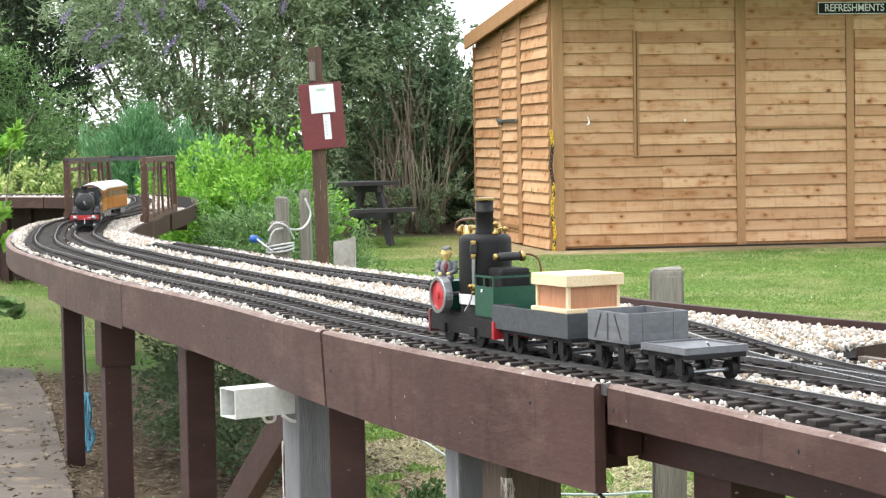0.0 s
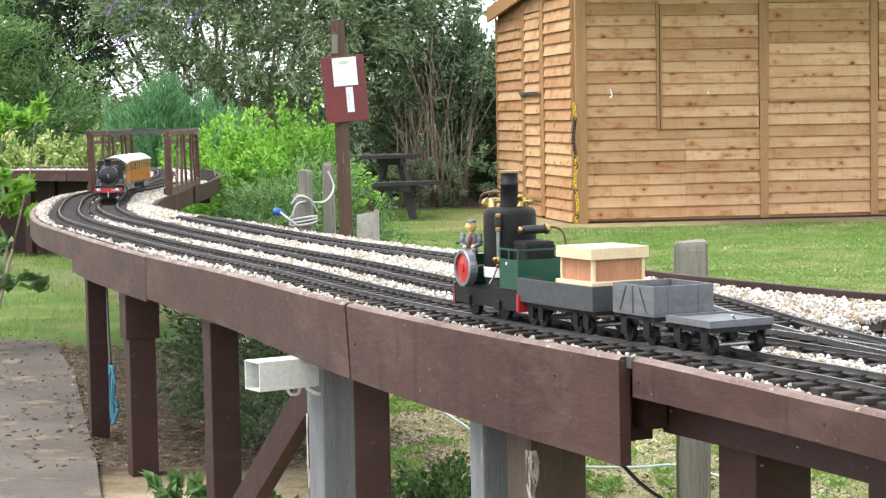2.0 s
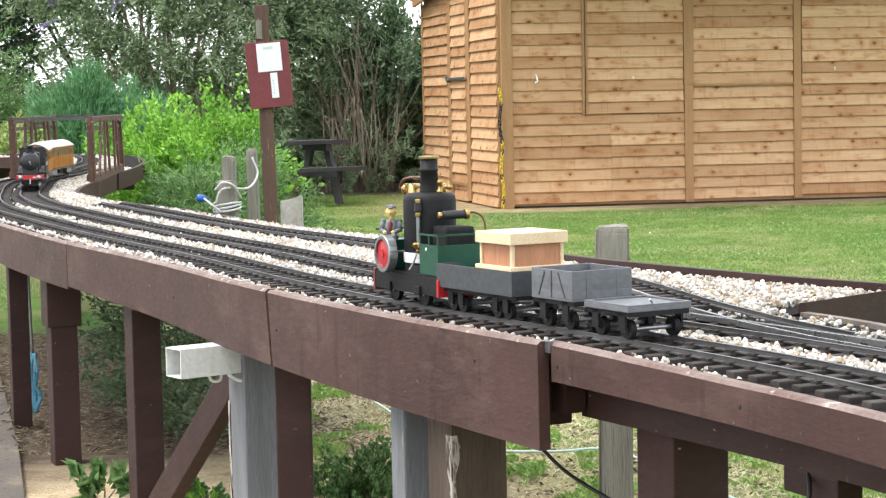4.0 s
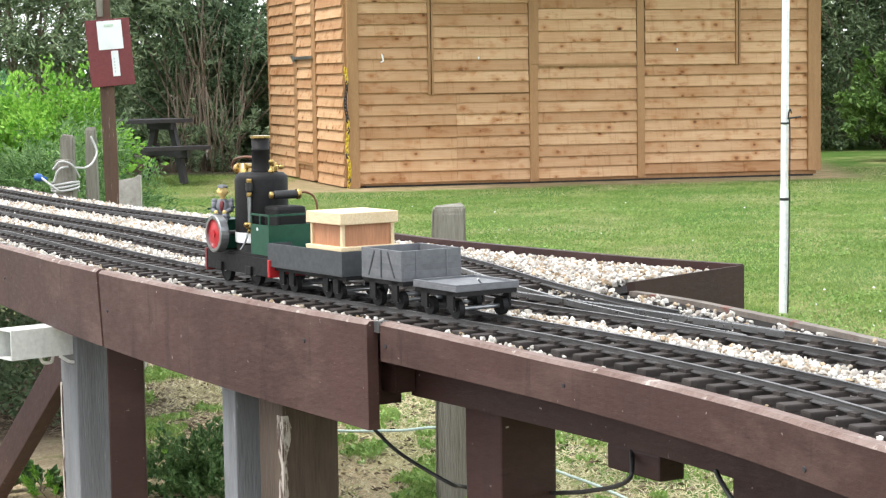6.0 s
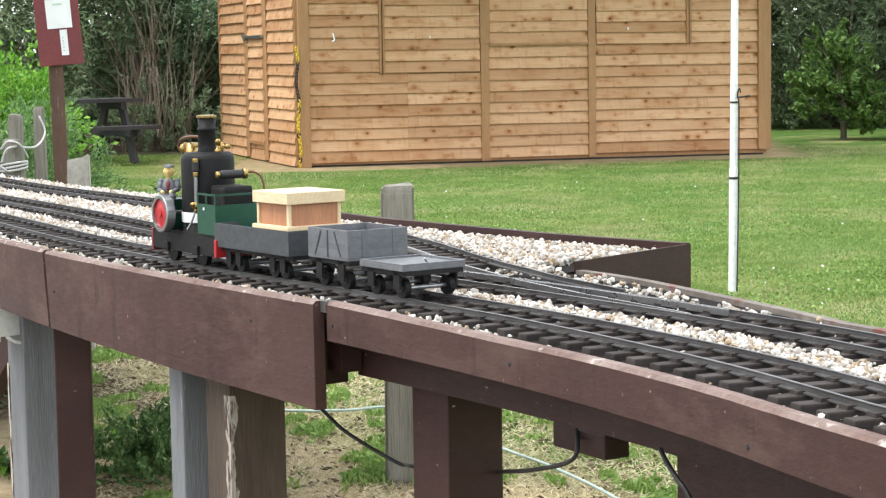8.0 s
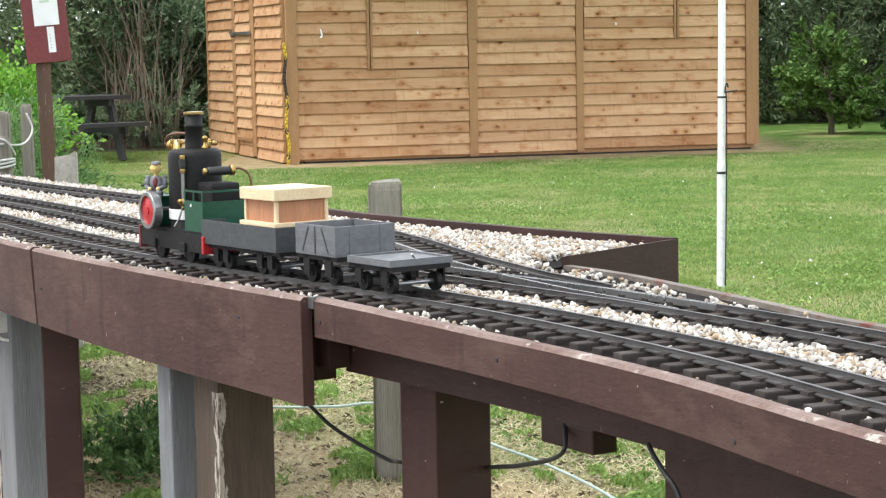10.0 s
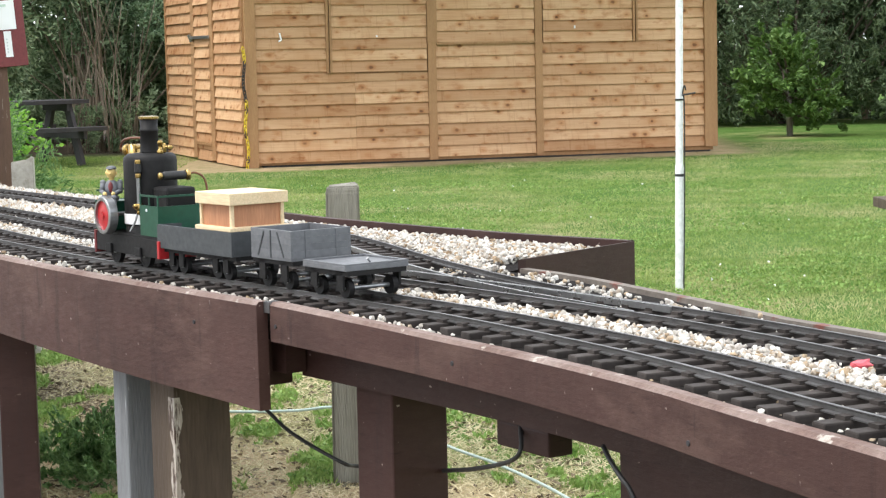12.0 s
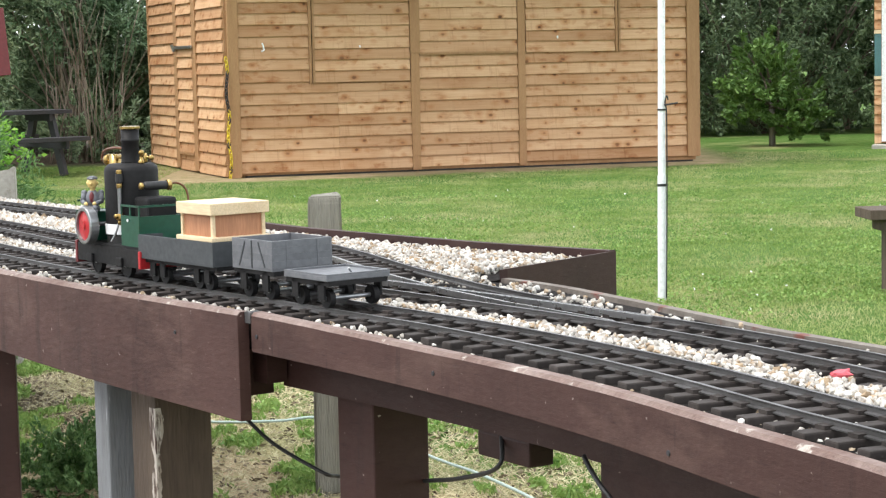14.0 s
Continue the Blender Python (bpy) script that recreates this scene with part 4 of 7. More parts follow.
# stub plates below the near bearer
post_at(20.30, 0.102, 0.135, 0.045, DECK - 0.131, "brown", "stub", DECK - 0.17)
part("low_bearer", strip(bmesh.new(), 20.545, S_END, 0.08, [(0.079, DECK - 0.33), (0.118, DECK - 0.33), (0.118, DECK - 0.131), (0.079, DECK - 0.131)]), "brown", viaduct)

# brown boards added to stand for the deep shade under the far loop
part("skirt_board", strip(bmesh.new(), 0.0, 5.2, 0.15, [(0.46, 0.0), (0.48, 0.0), (0.48, DECK - 0.1), (0.46, DECK - 0.1)]), "brown", viaduct)

# ---- bridge side screens ----
def screen(a, b, n, label):
    g = thing("bridge_screen", Matrix(), label, "trellis", "bridge screens")
    zt = 1.14
    a, b = Vector(a), Vector(b)
    d = (b - a).normalized()
    nrm = Vector((-d.y, d.x, 0))

    def bar(name, p, q, w, t):
        L = (q - p).length
        bm = boxes((0, L, -t / 2, t / 2, -w / 2, w / 2), bevel=0.002)
        ob = part(name, bm, "postwood" if name != "x" else "brown", g)
        X = (q - p).normalized()
        Y = nrm
        Z = X.cross(Y)
        ob.matrix_local = Matrix.Translation(p) @ Matrix((X, Y, Z)).transposed().to_4x4()

    up = Vector((0, 0, 1))
    bar("top_rail", a + up * (zt - 0.02), b + up * (zt - 0.02), 0.035, 0.035)
    bar("lower_rail", a + up * (DECK + 0.02), b + up * (DECK + 0.02), 0.05, 0.045)
    bar("mid_rail", a + up * (zt - 0.07), b + up * (zt - 0.07), 0.02, 0.03)
    rng = random.Random(5)
    for i in range(n):
        f = i / (n - 1)
        p = a + (b - a) * f
        p = p + (b - a) * rng.uniform(-0.02, 0.02)
        lean = (b - a) * (0.08 * (f - 0.5) * -1 + rng.uniform(-0.05, 0.07))
        bar("paling", p + up * (DECK + 0.03) + nrm * 0.02, p + lean + up * (zt - 0.03) + nrm * 0.02, 0.034 + 0.016 * rng.random(), 0.013)
    for p in (a, b):
        bar("end_post", p + up * (DECK - 0.12), p + up * zt, 0.026, 0.026)
    return g, a, b


g1, l0, l1 = screen((-4.30, 12.85, 0), (-4.03, 11.24, 0), 7, "dark brown timber paling screen on the near side of the bridge")
g2, r0, r1 = screen((-3.742, 12.46, 0), (-3.365, 10.61, 0), 7, "dark brown timber paling screen beside the bridge track")
for p, q in ((l1, r1), (l0, r0)):
    L = (q - p).length
    ob = part("tie_rod", boxes((0, L, -0.008, 0.008, -0.008, 0.008)), "darkwood", g2)
    d = (q - p).normalized()
    ob.matrix_local = Matrix.Translation(p + Vector((0, 0, 1.13))) @ Matrix.Rotation(math.atan2(d.y, d.x), 4, "Z")


# ---- tracks ----
GAUGE, HEAD = 0.089, 0.0105
SLEEP_TOP = DECK + 0.006


def sleeper_mesh():
    bm = boxes((-0.0122, 0.0122, -0.088, 0.088, -0.0185, 0.0), bevel=0.0025)
    for y in (-GAUGE / 2, GAUGE / 2):
        box(bm, -0.009, 0.009, y - 0.014, y + 0.014, -0.001, 0.005)
    me = bpy.data.meshes.new("sleeper")
    bm.to_mesh(me)
    bm.free()
    me.materials.append(M["sleeper"])
    return me


SLEEPER = sleeper_mesh()


def railway(off, s0, s1, label, pitch=0.0575, bare=0.0):
    g = thing("railway_track", Matrix(), label, "track", "viaduct tracks")
    for side in (-1, 1):
        prof = []
        c = side * GAUGE / 2
        for o, z in ((-0.0065, 0), (0.0065, 0), (0.0065, 0.0018), (0.0015, 0.003), (0.0015, 0.0085), (0.0029, 0.0095), (0.0029, HEAD), (-0.0029, HEAD), (-0.0029, 0.0095), (-0.0015, 0.0085), (-0.0015, 0.003), (-0.0065, 0.0018)):
            prof.append((lambda s, o=o: off(s) + c + o, SLEEP_TOP + 0.001 + z))
        part("rail", strip(bmesh.new(), s0, s1, 0.07, prof), "rail", g)
    rng = random.Random(9)
    s = s0 + 0.02
    while s < s1 - bare:
        p, q = beside(s - 0.03, off(s - 0.03)), beside(s + 0.03, off(s + 0.03))
        d = q - p
        ob = new("sleeper", SLEEPER)
        ob.parent = g
        ob.matrix_local = Matrix.Translation(beside(s, off(s), SLEEP_TOP)) @ Matrix.Rotation(math.atan2(d.y, d.x) + rng.uniform(-0.02, 0.02), 4, "Z")
        s += pitch * rng.uniform(0.97, 1.03)
    return g


S_FAR = s_of(12.6)
railway(off_front, S_FAR, S_END - 0.05, "black sleepered narrow track along the front edge")
railway(off_mid, S_FAR, S_END - 0.05, "black sleepered narrow track along the middle")
railway(off_rear, S_SIDE, s_of(3.15), "black sleepered siding running into the middle track", bare=s_of(3.15) - s_of(3.6))
part("point_blade", strip(bmesh.new(), s_of(4.05), s_of(2.9), 0.05, [(lambda s, o=o: off_rear(s) - GAUGE / 2 - 0.006 + o, SLEEP_TOP + z) for o, z in ((-0.0018, 0.002), (0.0018, 0.002), (0.0018, HEAD + 0.002), (-0.0018, HEAD + 0.002))]), "brightrail", tagged(thing("point", Matrix(), "bright steel blades of the track point", "points"), "bright steel blades of the track point"))
part("check_rail", strip(bmesh.new(), s_of(3.6), s_of(2.9), 0.05, [(lambda s, o=o: off_mid(s) + GAUGE / 2 - 0.012 + o, SLEEP_TOP + z) for o, z in ((-0.0018, 0.002), (0.0018, 0.002), (0.0018, HEAD + 0.002), (-0.0018, HEAD + 0.002))]), "brightrail", bpy.data.objects["point"])

# far part of the line, past the bridge
railway(lambda s: 0.15, 0.5, S_FAR - 0.03, "black sleepered track on the far loop", 0.1)

# ---- ballast: loose pale chippings over the deck ----
def chippings(name, spots, size, seed, round_=True):
    """Small irregular stones: twelve corners each where they are near, six where they are far."""
    rng = np.random.default_rng(seed)
    n = len(spots)
    g = (1 + 5 ** 0.5) / 2
    if round_:
        base = np.array([(-1, g, 0), (1, g, 0), (-1, -g, 0), (1, -g, 0), (0, -1, g), (0, 1, g), (0, -1, -g), (0, 1, -g), (g, 0, -1), (g, 0, 1), (-g, 0, -1), (-g, 0, 1)]) / 1.9
        f = np.array([(0, 11, 5), (0, 5, 1), (0, 1, 7), (0, 7, 10), (0, 10, 11), (1, 5, 9), (5, 11, 4), (11, 10, 2), (10, 7, 6), (7, 1, 8), (3, 9, 4), (3, 4, 2), (3, 2, 6), (3, 6, 8), (3, 8, 9), (4, 9, 5), (2, 4, 11), (6, 2, 10), (8, 6, 7), (9, 8, 1)])
        jit = 0.26
    else:
        base = np.array([(1, 0, 0), (0, 1, 0), (-1, 0, 0), (0, -1, 0), (0, 0, 1), (0, 0, -1)], float)
        f = np.array([(0, 1, 4), (1, 2, 4), (2, 3, 4), (3, 0, 4), (1, 0, 5), (2, 1, 5), (3, 2, 5), (0, 3, 5)])
        jit = 0.4
    k = len(base)
    v = (base[None] + rng.uniform(-jit, jit, (n, k, 3))) * (size * rng.uniform(0.55, 1.3, (n, 1, 1)))
    v *= rng.uniform(0.65, 1.3, (n, 1, 3))
    a = rng.uniform(0, 6.28, (n, 1))
    x, y = v[..., 0] * np.cos(a) - v[..., 1] * np.sin(a), v[..., 0] * np.sin(a) + v[..., 1] * np.cos(a)
    v = np.stack([x, y, v[..., 2]], -1) + np.asarray(spots)[:, None]
    f = (f[None] + k * np.arange(n)[:, None, None]).reshape(-1, 3)
    return raw(name, v.reshape(-1, 3).tolist(), f.tolist(), "ballast")


def ballast_spots():
    rng = np.random.default_rng(3)
    out = []
    s_all = np.sort(rng.uniform(S_FAR - 0.3, S_END - 0.02, 142000))
    lo = s_of(6.5)
    for s in s_all:
        if s < lo and rng.random() < 0.55:
            continue
        w = width(s)
        o = rng.uniform(0.012, w - 0.012)
        if o > 0.62 and s > s_of(3.53) - 0.015:
            continue
        if s > S_JOINT and o < 0.05 and rng.random() < (0.4 if s < 20.15 or s > 21.05 else 0.93):
            continue
        if s > S_NOTCH and o > w - 0.055 and rng.random() < 0.96:
            continue
        fo, mo, ro = off_front(s), off_mid(s), off_rear(s)
        near = min(abs(o - fo), abs(o - mo), abs(o - ro) if S_SIDE < s < s_of(2.95) else 9)
        z = DECK - (0.006 if s > lo else 0.011)
        if s > S_NOTCH and o > mo + 0.082 and rng.random() < 0.86:
            continue
        if near > (0.0895 if s > lo else 0.102):
            heap = 0.005 if 0.03 < o < w - 0.04 and s < lo else 0.002
            z += rng.uniform(0.0, 0.007) + (heap if o > fo or s < lo else -0.001)
        elif s < lo and rng.random() < 0.7:
            continue
        else:
            z += 0.001 if rng.random() < 0.3 else -0.006
        p = beside(s, o, z)
        out.append((p.x, p.y, p.z))
        if near > 0.090 and rng.random() < (0.25 if o < fo and s > lo else 0.9):
            p = beside(s + rng.uniform(-0.01, 0.01), min(max(o + rng.uniform(-0.01, 0.01), 0), w - 0.012), z + 0.006)
            out.append((p.x, p.y, p.z))
    return out


SPOTS = ballast_spots()
tagged(chippings("ballast", [p for p in SPOTS if p[1] < 5.2], 0.0046, 4), "pale stone ballast chippings spread between the rails", "ballast", kind="stuff")
tagged(chippings("ballast", [p for p in SPOTS if p[1] >= 5.2], 0.0072, 6, False), "pale stone ballast chippings along the bend", "ballast", kind="stuff")
far_spots = []
rng_ = np.random.default_rng(8)
for s in rng_.uniform(0.5, S_FAR - 0.3, 4200):
    p = beside(s, rng_.choice([rng_.uniform(0.01, 0.06), rng_.uniform(0.25, 0.40)]), DECK - 0.008 + rng_.uniform(0, 0.006))
    far_spots.append((p.x, p.y, p.z))
tagged(chippings("ballast_beyond", far_spots, 0.014, 5, False), "pale stone ballast on the far loop", "ballast", kind="stuff")


# ---- posts, signs and small things round the viaduct ----
def post_thing(name, x, y, w, top, mat, label, lean=0.0, chamfer=False, turn=20, d=None, category="post"):
    g = thing(name, pose(x, y, 0, lean, 0, turn), label, category)
    d = d or w
    bm = bmesh.new()
    prev = None
    rng = random.Random(int(1000 * (x + y)))
    for i, z in enumerate((-0.1, top * 0.35, top * 0.7, top - 0.02, top)):
        k = 0.93 if z == top else 1.0
        j = lambda: rng.uniform(-0.004, 0.004)
        cut = 0.05 if (chamfer and z == top) else 0.0
        ring = [bm.verts.new((sx * w / 2 * k + j(), sy * d / 2 * k + j(), z + (rng.uniform(-0.006, 0.004) if z == top else 0) - (cut if sx < 0 else 0))) for sx, sy in ((-1, -1), (1, -1), (1, 1), (-1, 1))]
        if prev:
            for a in range(4):
                bm.faces.new((prev[a], prev[(a + 1) % 4], ring[(a + 1) % 4], ring[a]))
        prev = ring
    bm.faces.new(prev)
    bmesh.ops.bevel(bm, geom=[e for e in bm.edges], offset=0.005, segments=2, affect="EDGES")
    part("shaft", bm, mat, g)
    return g


post_thing("timber_post", -0.292, 5.5, 0.092, 0.842, "stump", "weathered split timber post standing behind the viaduct", turn=5)
post_thing("concrete_post", -1.706, 8.0, 0.085, 0.82, "paleconcrete", "pale grey concrete post with a sloping top", chamfer=True, turn=8)
fp1 = post_thing("fence_post", -2.217, 9.0, 0.08, 0.842, "stump", "weathered grey fence post wound with white rope", turn=5)
fp2 = post_thing("fence_post", -2.16, 9.3, 0.05, 0.98, "stump", "slim weathered grey fence post holding a rope", turn=5)
fp3 = post_thing("fence_post", -2.345, 9.6, 0.064, 0.94, "stump", "weathered grey fence post behind the roped one", turn=5)
# rope wound round the post
rp = thing("tied_rope", Matrix(), "white rope knotted round the fence posts", "rope")
wind = []
for i in range(26):
    a = i * 0.9
    wind.append((-2.217 + 0.062 * math.cos(a), 9.0 + 0.062 * math.sin(a), 0.70 + 0.0016 * i + 0.008 * math.sin(i)))
rope_line("coil", wind, 0.0055, "rope", rp)
rope_line("strand", [(-2.23, 8.93, 0.70), (-2.27, 8.92, 0.735), (-2.31, 8.94, 0.762)], 0.0055, "rope", rp)
rope_line("strand", [(-2.20, 8.93, 0.68), (-2.24, 8.92, 0.62), (-2.18, 8.92, 0.56), (-2.19, 8.93, 0.5)], 0.0055, "rope", rp)
rope_line("strand", [(-2.255, 8.94, 0.74), (-2.235, 8.93, 0.79), (-2.20, 8.94, 0.81), (-2.15, 9.15, 0.80), (-2.125, 9.25, 0.86), (-2.15, 9.25, 0.94)], 0.005, "rope", rp)
rope_line("strand", [(-2.26, 8.95, 0.80), (-2.22, 8.93, 0.835), (-2.17, 8.94, 0.82), (-2.15, 9.0, 0.76)], 0.005, "rope", rp)
cb = bmesh.new()
turned(cb, [(0.014, 0), (0.018, 0.005), (0.018, 0.03), (0.012, 0.034), (0.012, 0.055)], 12, "X")
cn = tagged(part("hose_connector", cb, "blue", None, smooth=True), "bright blue hose connector hanging on the rope", "connector")
cn.matrix_world = pose(-2.345, 8.95, 0.768, 0, 15, 0)

# notice board on its post
nb = thing("notice_board", pose(-2.76, 12.5, 0, 0, -1.2, 12), "maroon notice board with white papers on a tall post", "notice board")
part("post", boxes((-0.045, 0.045, 0.0, 0.09, -0.1, 1.815), bevel=0.004), "postwood", nb)
bd = part("board", boxes((-0.142, 0.132, -0.028, -0.002, 1.165, 1.585), bevel=0.003), "maroon", nb)
bd.rotation_euler, bd.location = (0, radians(-3.0), 0), (0.108, 0, 0)
nt = part("notice", boxes((-0.072, 0.082, -0.033, -0.0295, 1.395, 1.575)), "paper", bd, "white printed notice")
nt.location = (0, -0.002, 0)
part("print", boxes((-0.028, 0.032, -0.035, -0.0335, 1.538, 1.552)), "green_ink", nt).location = (0, -0.002, 0)
part("strip", boxes((0.0, 0.045, -0.033, -0.0295, 1.225, 1.385)), "paper", bd, "white strip with small print")
part("print", boxes(*[(0.012, 0.02, -0.035, -0.0335, 1.25 + 0.02 * i, 1.26 + 0.02 * i) for i in range(5)]), "faint", bd)
part("backing", boxes((-0.04, 0.0, -0.012, -0.001, 1.60, 1.72), bevel=0.002), "stump", nb)

# white pole with a halyard
pole = thing("flag_pole", pose(1.130, 9.75, 0, 0, 0.5, 0), "white painted metal pole with a black halyard on the lawn", "pole")
pb = bmesh.new()
turned(pb, [(0.019, -0.03), (0.021, -0.02), (0.021, 0.0), (0.021, 0.60), (0.021, 0.617), (0.0185, 0.622), (0.0185, 0.64), (0.0185, 1.04), (0.018, 1.06), (0.017, 3.98), (0.017, 4.0), (0.006, 4.02)], 16)
part("shaft", pb, "white", pole, smooth=True)
part("band", turned(bmesh.new(), [(0.0225, 0.567), (0.0225, 0.580)], 16), "rubber", pole)
part("band", turned(bmesh.new(), [(0.0215, 0.938), (0.0215, 0.947)], 16), "rubber", pole)
rope_line("halyard", [(0.019, -0.022, 0.02), (0.023, -0.02, 0.5), (0.022, -0.02, 0.91), (0.014, -0.02, 0.97), (0.022, -0.02, 1.01), (0.03, -0.015, 0.99)], 0.0035, "rubber", pole)
cl_ = bmesh.new()
tube(cl_, (0.01, -0.02, 0.965), (0.075, -0.03, 0.975), 0.004)
part("cleat", cl_, "rubber", pole)

# white conduit box on the viaduct
cb_ = thing("conduit_box", pose(-1.2345, 4.622, 0.587, 0, 0, 43), "open-ended white plastic conduit box under the viaduct edge", "conduit box")
w_, h_, t_ = 0.0375, 0.035, 0.003
part("casing", boxes((-0.0825, 0.0825, -w_, w_, h_ - t_, h_), (-0.0825, 0.0825, -w_, w_, -h_, -h_ + t_), (-0.0825, 0.0825, -w_, -w_ + t_, -h_ + t_, h_ - t_), (-0.0825, 0.0825, w_ - t_, w_, -h_ + t_, h_ - t_), (0.06, 0.0825, -w_ + t_, w_ - t_, -h_ + t_, h_ - t_)), "plastic", cb_)
part("bracket", boxes((-0.02, 0.02, -w_ + t_, w_ - t_, -0.004, 0.0)), "rubber", cb_)
rope_line("cable", [(0.088, -0.036, 0.03), (0.097, -0.042, 0.0), (0.097, -0.044, -0.035), (0.085, -0.044, -0.052), (0.065, -0.042, -0.05), (0.045, -0.034, -0.036)], 0.004, "plastic", cb_)
rope_line("cable", [(0.0, -0.02, -0.036), (0.01, -0.02, -0.05), (0.03, -0.02, -0.05), (0.035, -0.02, -0.036)], 0.004, "plastic", cb_)


# ---- plants ----
def leaf_mesh(name, C, D, length, wid, material, parent, seed, fold=0.25):
    """Many small folded leaves: centres C, directions D, one mesh."""
    rng = np.random.default_rng(seed)
    C, D = np.asarray(C, float), np.asarray(D, float)
    n = len(C)
    D = D / (np.linalg.norm(D, axis=1, keepdims=True) + 1e-9)
    R = rng.normal(size=(n, 3))
    S = np.cross(D, R)
    S /= np.linalg.norm(S, axis=1, keepdims=True) + 1e-9
    N = np.cross(S, D)
    L = length * rng.uniform(0.6, 1.25, (n, 1))
    W = wid * rng.uniform(0.7, 1.2, (n, 1))
    v = np.stack([C - D * L * 0.5, C + S * W * 0.5 + N * W * fold, C + D * L * 0.5 - N * L * 0.12, C - S * W * 0.5 + N * W * fold], 1).reshape(-1, 3)
    i = 4 * np.arange(n)[:, None]
    f = np.concatenate([i + (0, 1, 2), i + (0, 2, 3)], 0)
    me = bpy.data.meshes.new(name)
    me.vertices.add(len(v))
    me.vertices.foreach_set("co", v.ravel())
    me.loops.add(f.size)
    me.loops.foreach_set("vertex_index", f.ravel().astype(np.int32))
    me.polygons.add(len(f))
    me.polygons.foreach_set("loop_start", (3 * np.arange(len(f))).astype(np.int32))
    me.update(calc_edges=True)
    me.materials.append(M[material])
    ob = new(name, me)
    if parent:
        ob.parent = parent
    return ob


def crown_points(blobs, n, seed, rough=0.35, droop=0.0, up=0.3):
    """Leaves gathered in sprays on and inside lumpy ellipsoids (x, y, z, rx, ry, rz, share)."""
    rng = np.random.default_rng(seed)
    C, D = [], []
    tot = sum(b[6] for b in blobs)
    for bx, by, bz, rx, ry, rz, w in blobs:
        k = int(n * w / tot)
        m = max(8, k // 26)
        d = rng.normal(size=(m, 3))
        d /= np.linalg.norm(d, axis=1, keepdims=True)
        lump = 1 + rough * np.sin(d[:, :1] * 5.3 + bx) * np.cos(d[:, 1:2] * 4.7 + by) + rough * 0.7 * np.sin(d[:, 2:] * 7.1 + d[:, :1] * 3)
        r = rng.uniform(0.25, 1.0, (m, 1)) ** 0.5 * lump
        sp = d * r * (rx, ry, rz) + (bx, by, bz)
        out = d * (1, 1, 0.6) + (0, 0, up)
        j = rng.integers(0, m, k)
        along = rng.uniform(0, 1, (k, 1))
        size = 0.24 * min(rx, ry, rz)
        c = sp[j] + out[j] * along * size * 1.5 + rng.normal(size=(k, 3)) * size * 0.32
        c[:, 2] -= droop * along[:, 0] ** 2 * size * 2
        C.append(c)
        D.append(out[j] + rng.normal(size=(k, 3)) * 0.65 + np.array([0, 0, -droop]) * along)
    C, D = np.concatenate(C), np.concatenate(D)
    keep = C[:, 2] > 0.02
    return C[keep], D[keep]


def limbs(bm, base, tips, r0, seed, mid=0.5):
    rng = random.Random(seed)
    base = Vector(base)
    for t in tips:
        t = Vector(t)
        k = min(1.0, (t - base).length / 1.5)
        m1 = base.lerp(t, 0.35) + Vector((rng.uniform(-0.1, 0.1), rng.uniform(-0.1, 0.1), 0.12)) * k
        m2 = base.lerp(t, 0.7) + Vector((rng.uniform(-0.12, 0.12), rng.uniform(-0.1, 0.1), 0.1)) * k
        r = r0 * rng.uniform(0.6, 1.0)
        tube(bm, base, m1, r, r * 0.75, 7)
        tube(bm, m1, m2, r * 0.75, r * 0.45, 6)
        tube(bm, m2, t, r * 0.45, r * 0.12, 5)
    return bm


def shrub(name, blobs, n, length, wid, mat, label, category, seed, base=None, r0=0.03, trunk="bark", stems=None, **kw):
    b0 = blobs[0]
    base = base or (b0[0], b0[1], -0.05)
    g = thing(name, Matrix.Translation((base[0], base[1], 0)), label, category)
    inv = Matrix.Translation((-base[0], -base[1], 0))
    tips = [(b[0] + dx * b[3], b[1], b[2] + b[5] * dz) for b in blobs for dx, dz in ((-0.5, 0.4), (0.1, 0.6), (0.55, 0.3))]
    bm = limbs(bmesh.new(), base, tips, r0, seed)
    ob = part("trunk", bm, trunk, g, smooth=True)
    ob.matrix_local = inv
    C, D = crown_points(blobs, n, seed, **kw)
    lf = leaf_mesh("crown", C, D, length, wid, mat, g, seed + 1)
    lf.matrix_local = inv
    return g, inv


# tall trees and shrubs behind
shrub("tree", [(-9.4, 30.5, 5.2, 2.2, 1.3, 2.4, 3), (-7.2, 31, 5.6, 1.9, 1.3, 2.2, 3), (-11.4, 30, 3.4, 1.5, 1.2, 2.4, 4)], 52000, 0.12, 0.05, "leaf_deep", "tall dark green broadleaf tree behind the shrubs", "tree", 101, (-9.0, 30.8, -0.1), 0.055, rough=0.3)
gb, inv = shrub("buddleia", [(-6.9, 24.6, 2.0, 1.5, 0.9, 1.35, 4), (-5.9, 25.0, 2.4, 1.1, 0.8, 1.3, 2.2), (-7.7, 24.2, 3.0, 0.9, 0.8, 0.8, 2), (-6.2, 24.6, 3.3, 1.2, 0.8, 0.8, 2)], 34000, 0.10, 0.030, "leaf_grey", "grey-green buddleia bush with purple flower spikes", "bush", 111, (-6.6, 24.8, -0.1), 0.05, "stem", rough=0.4, droop=0.5)
spikes_c, spikes_d = [], []
rs = np.random.default_rng(4)
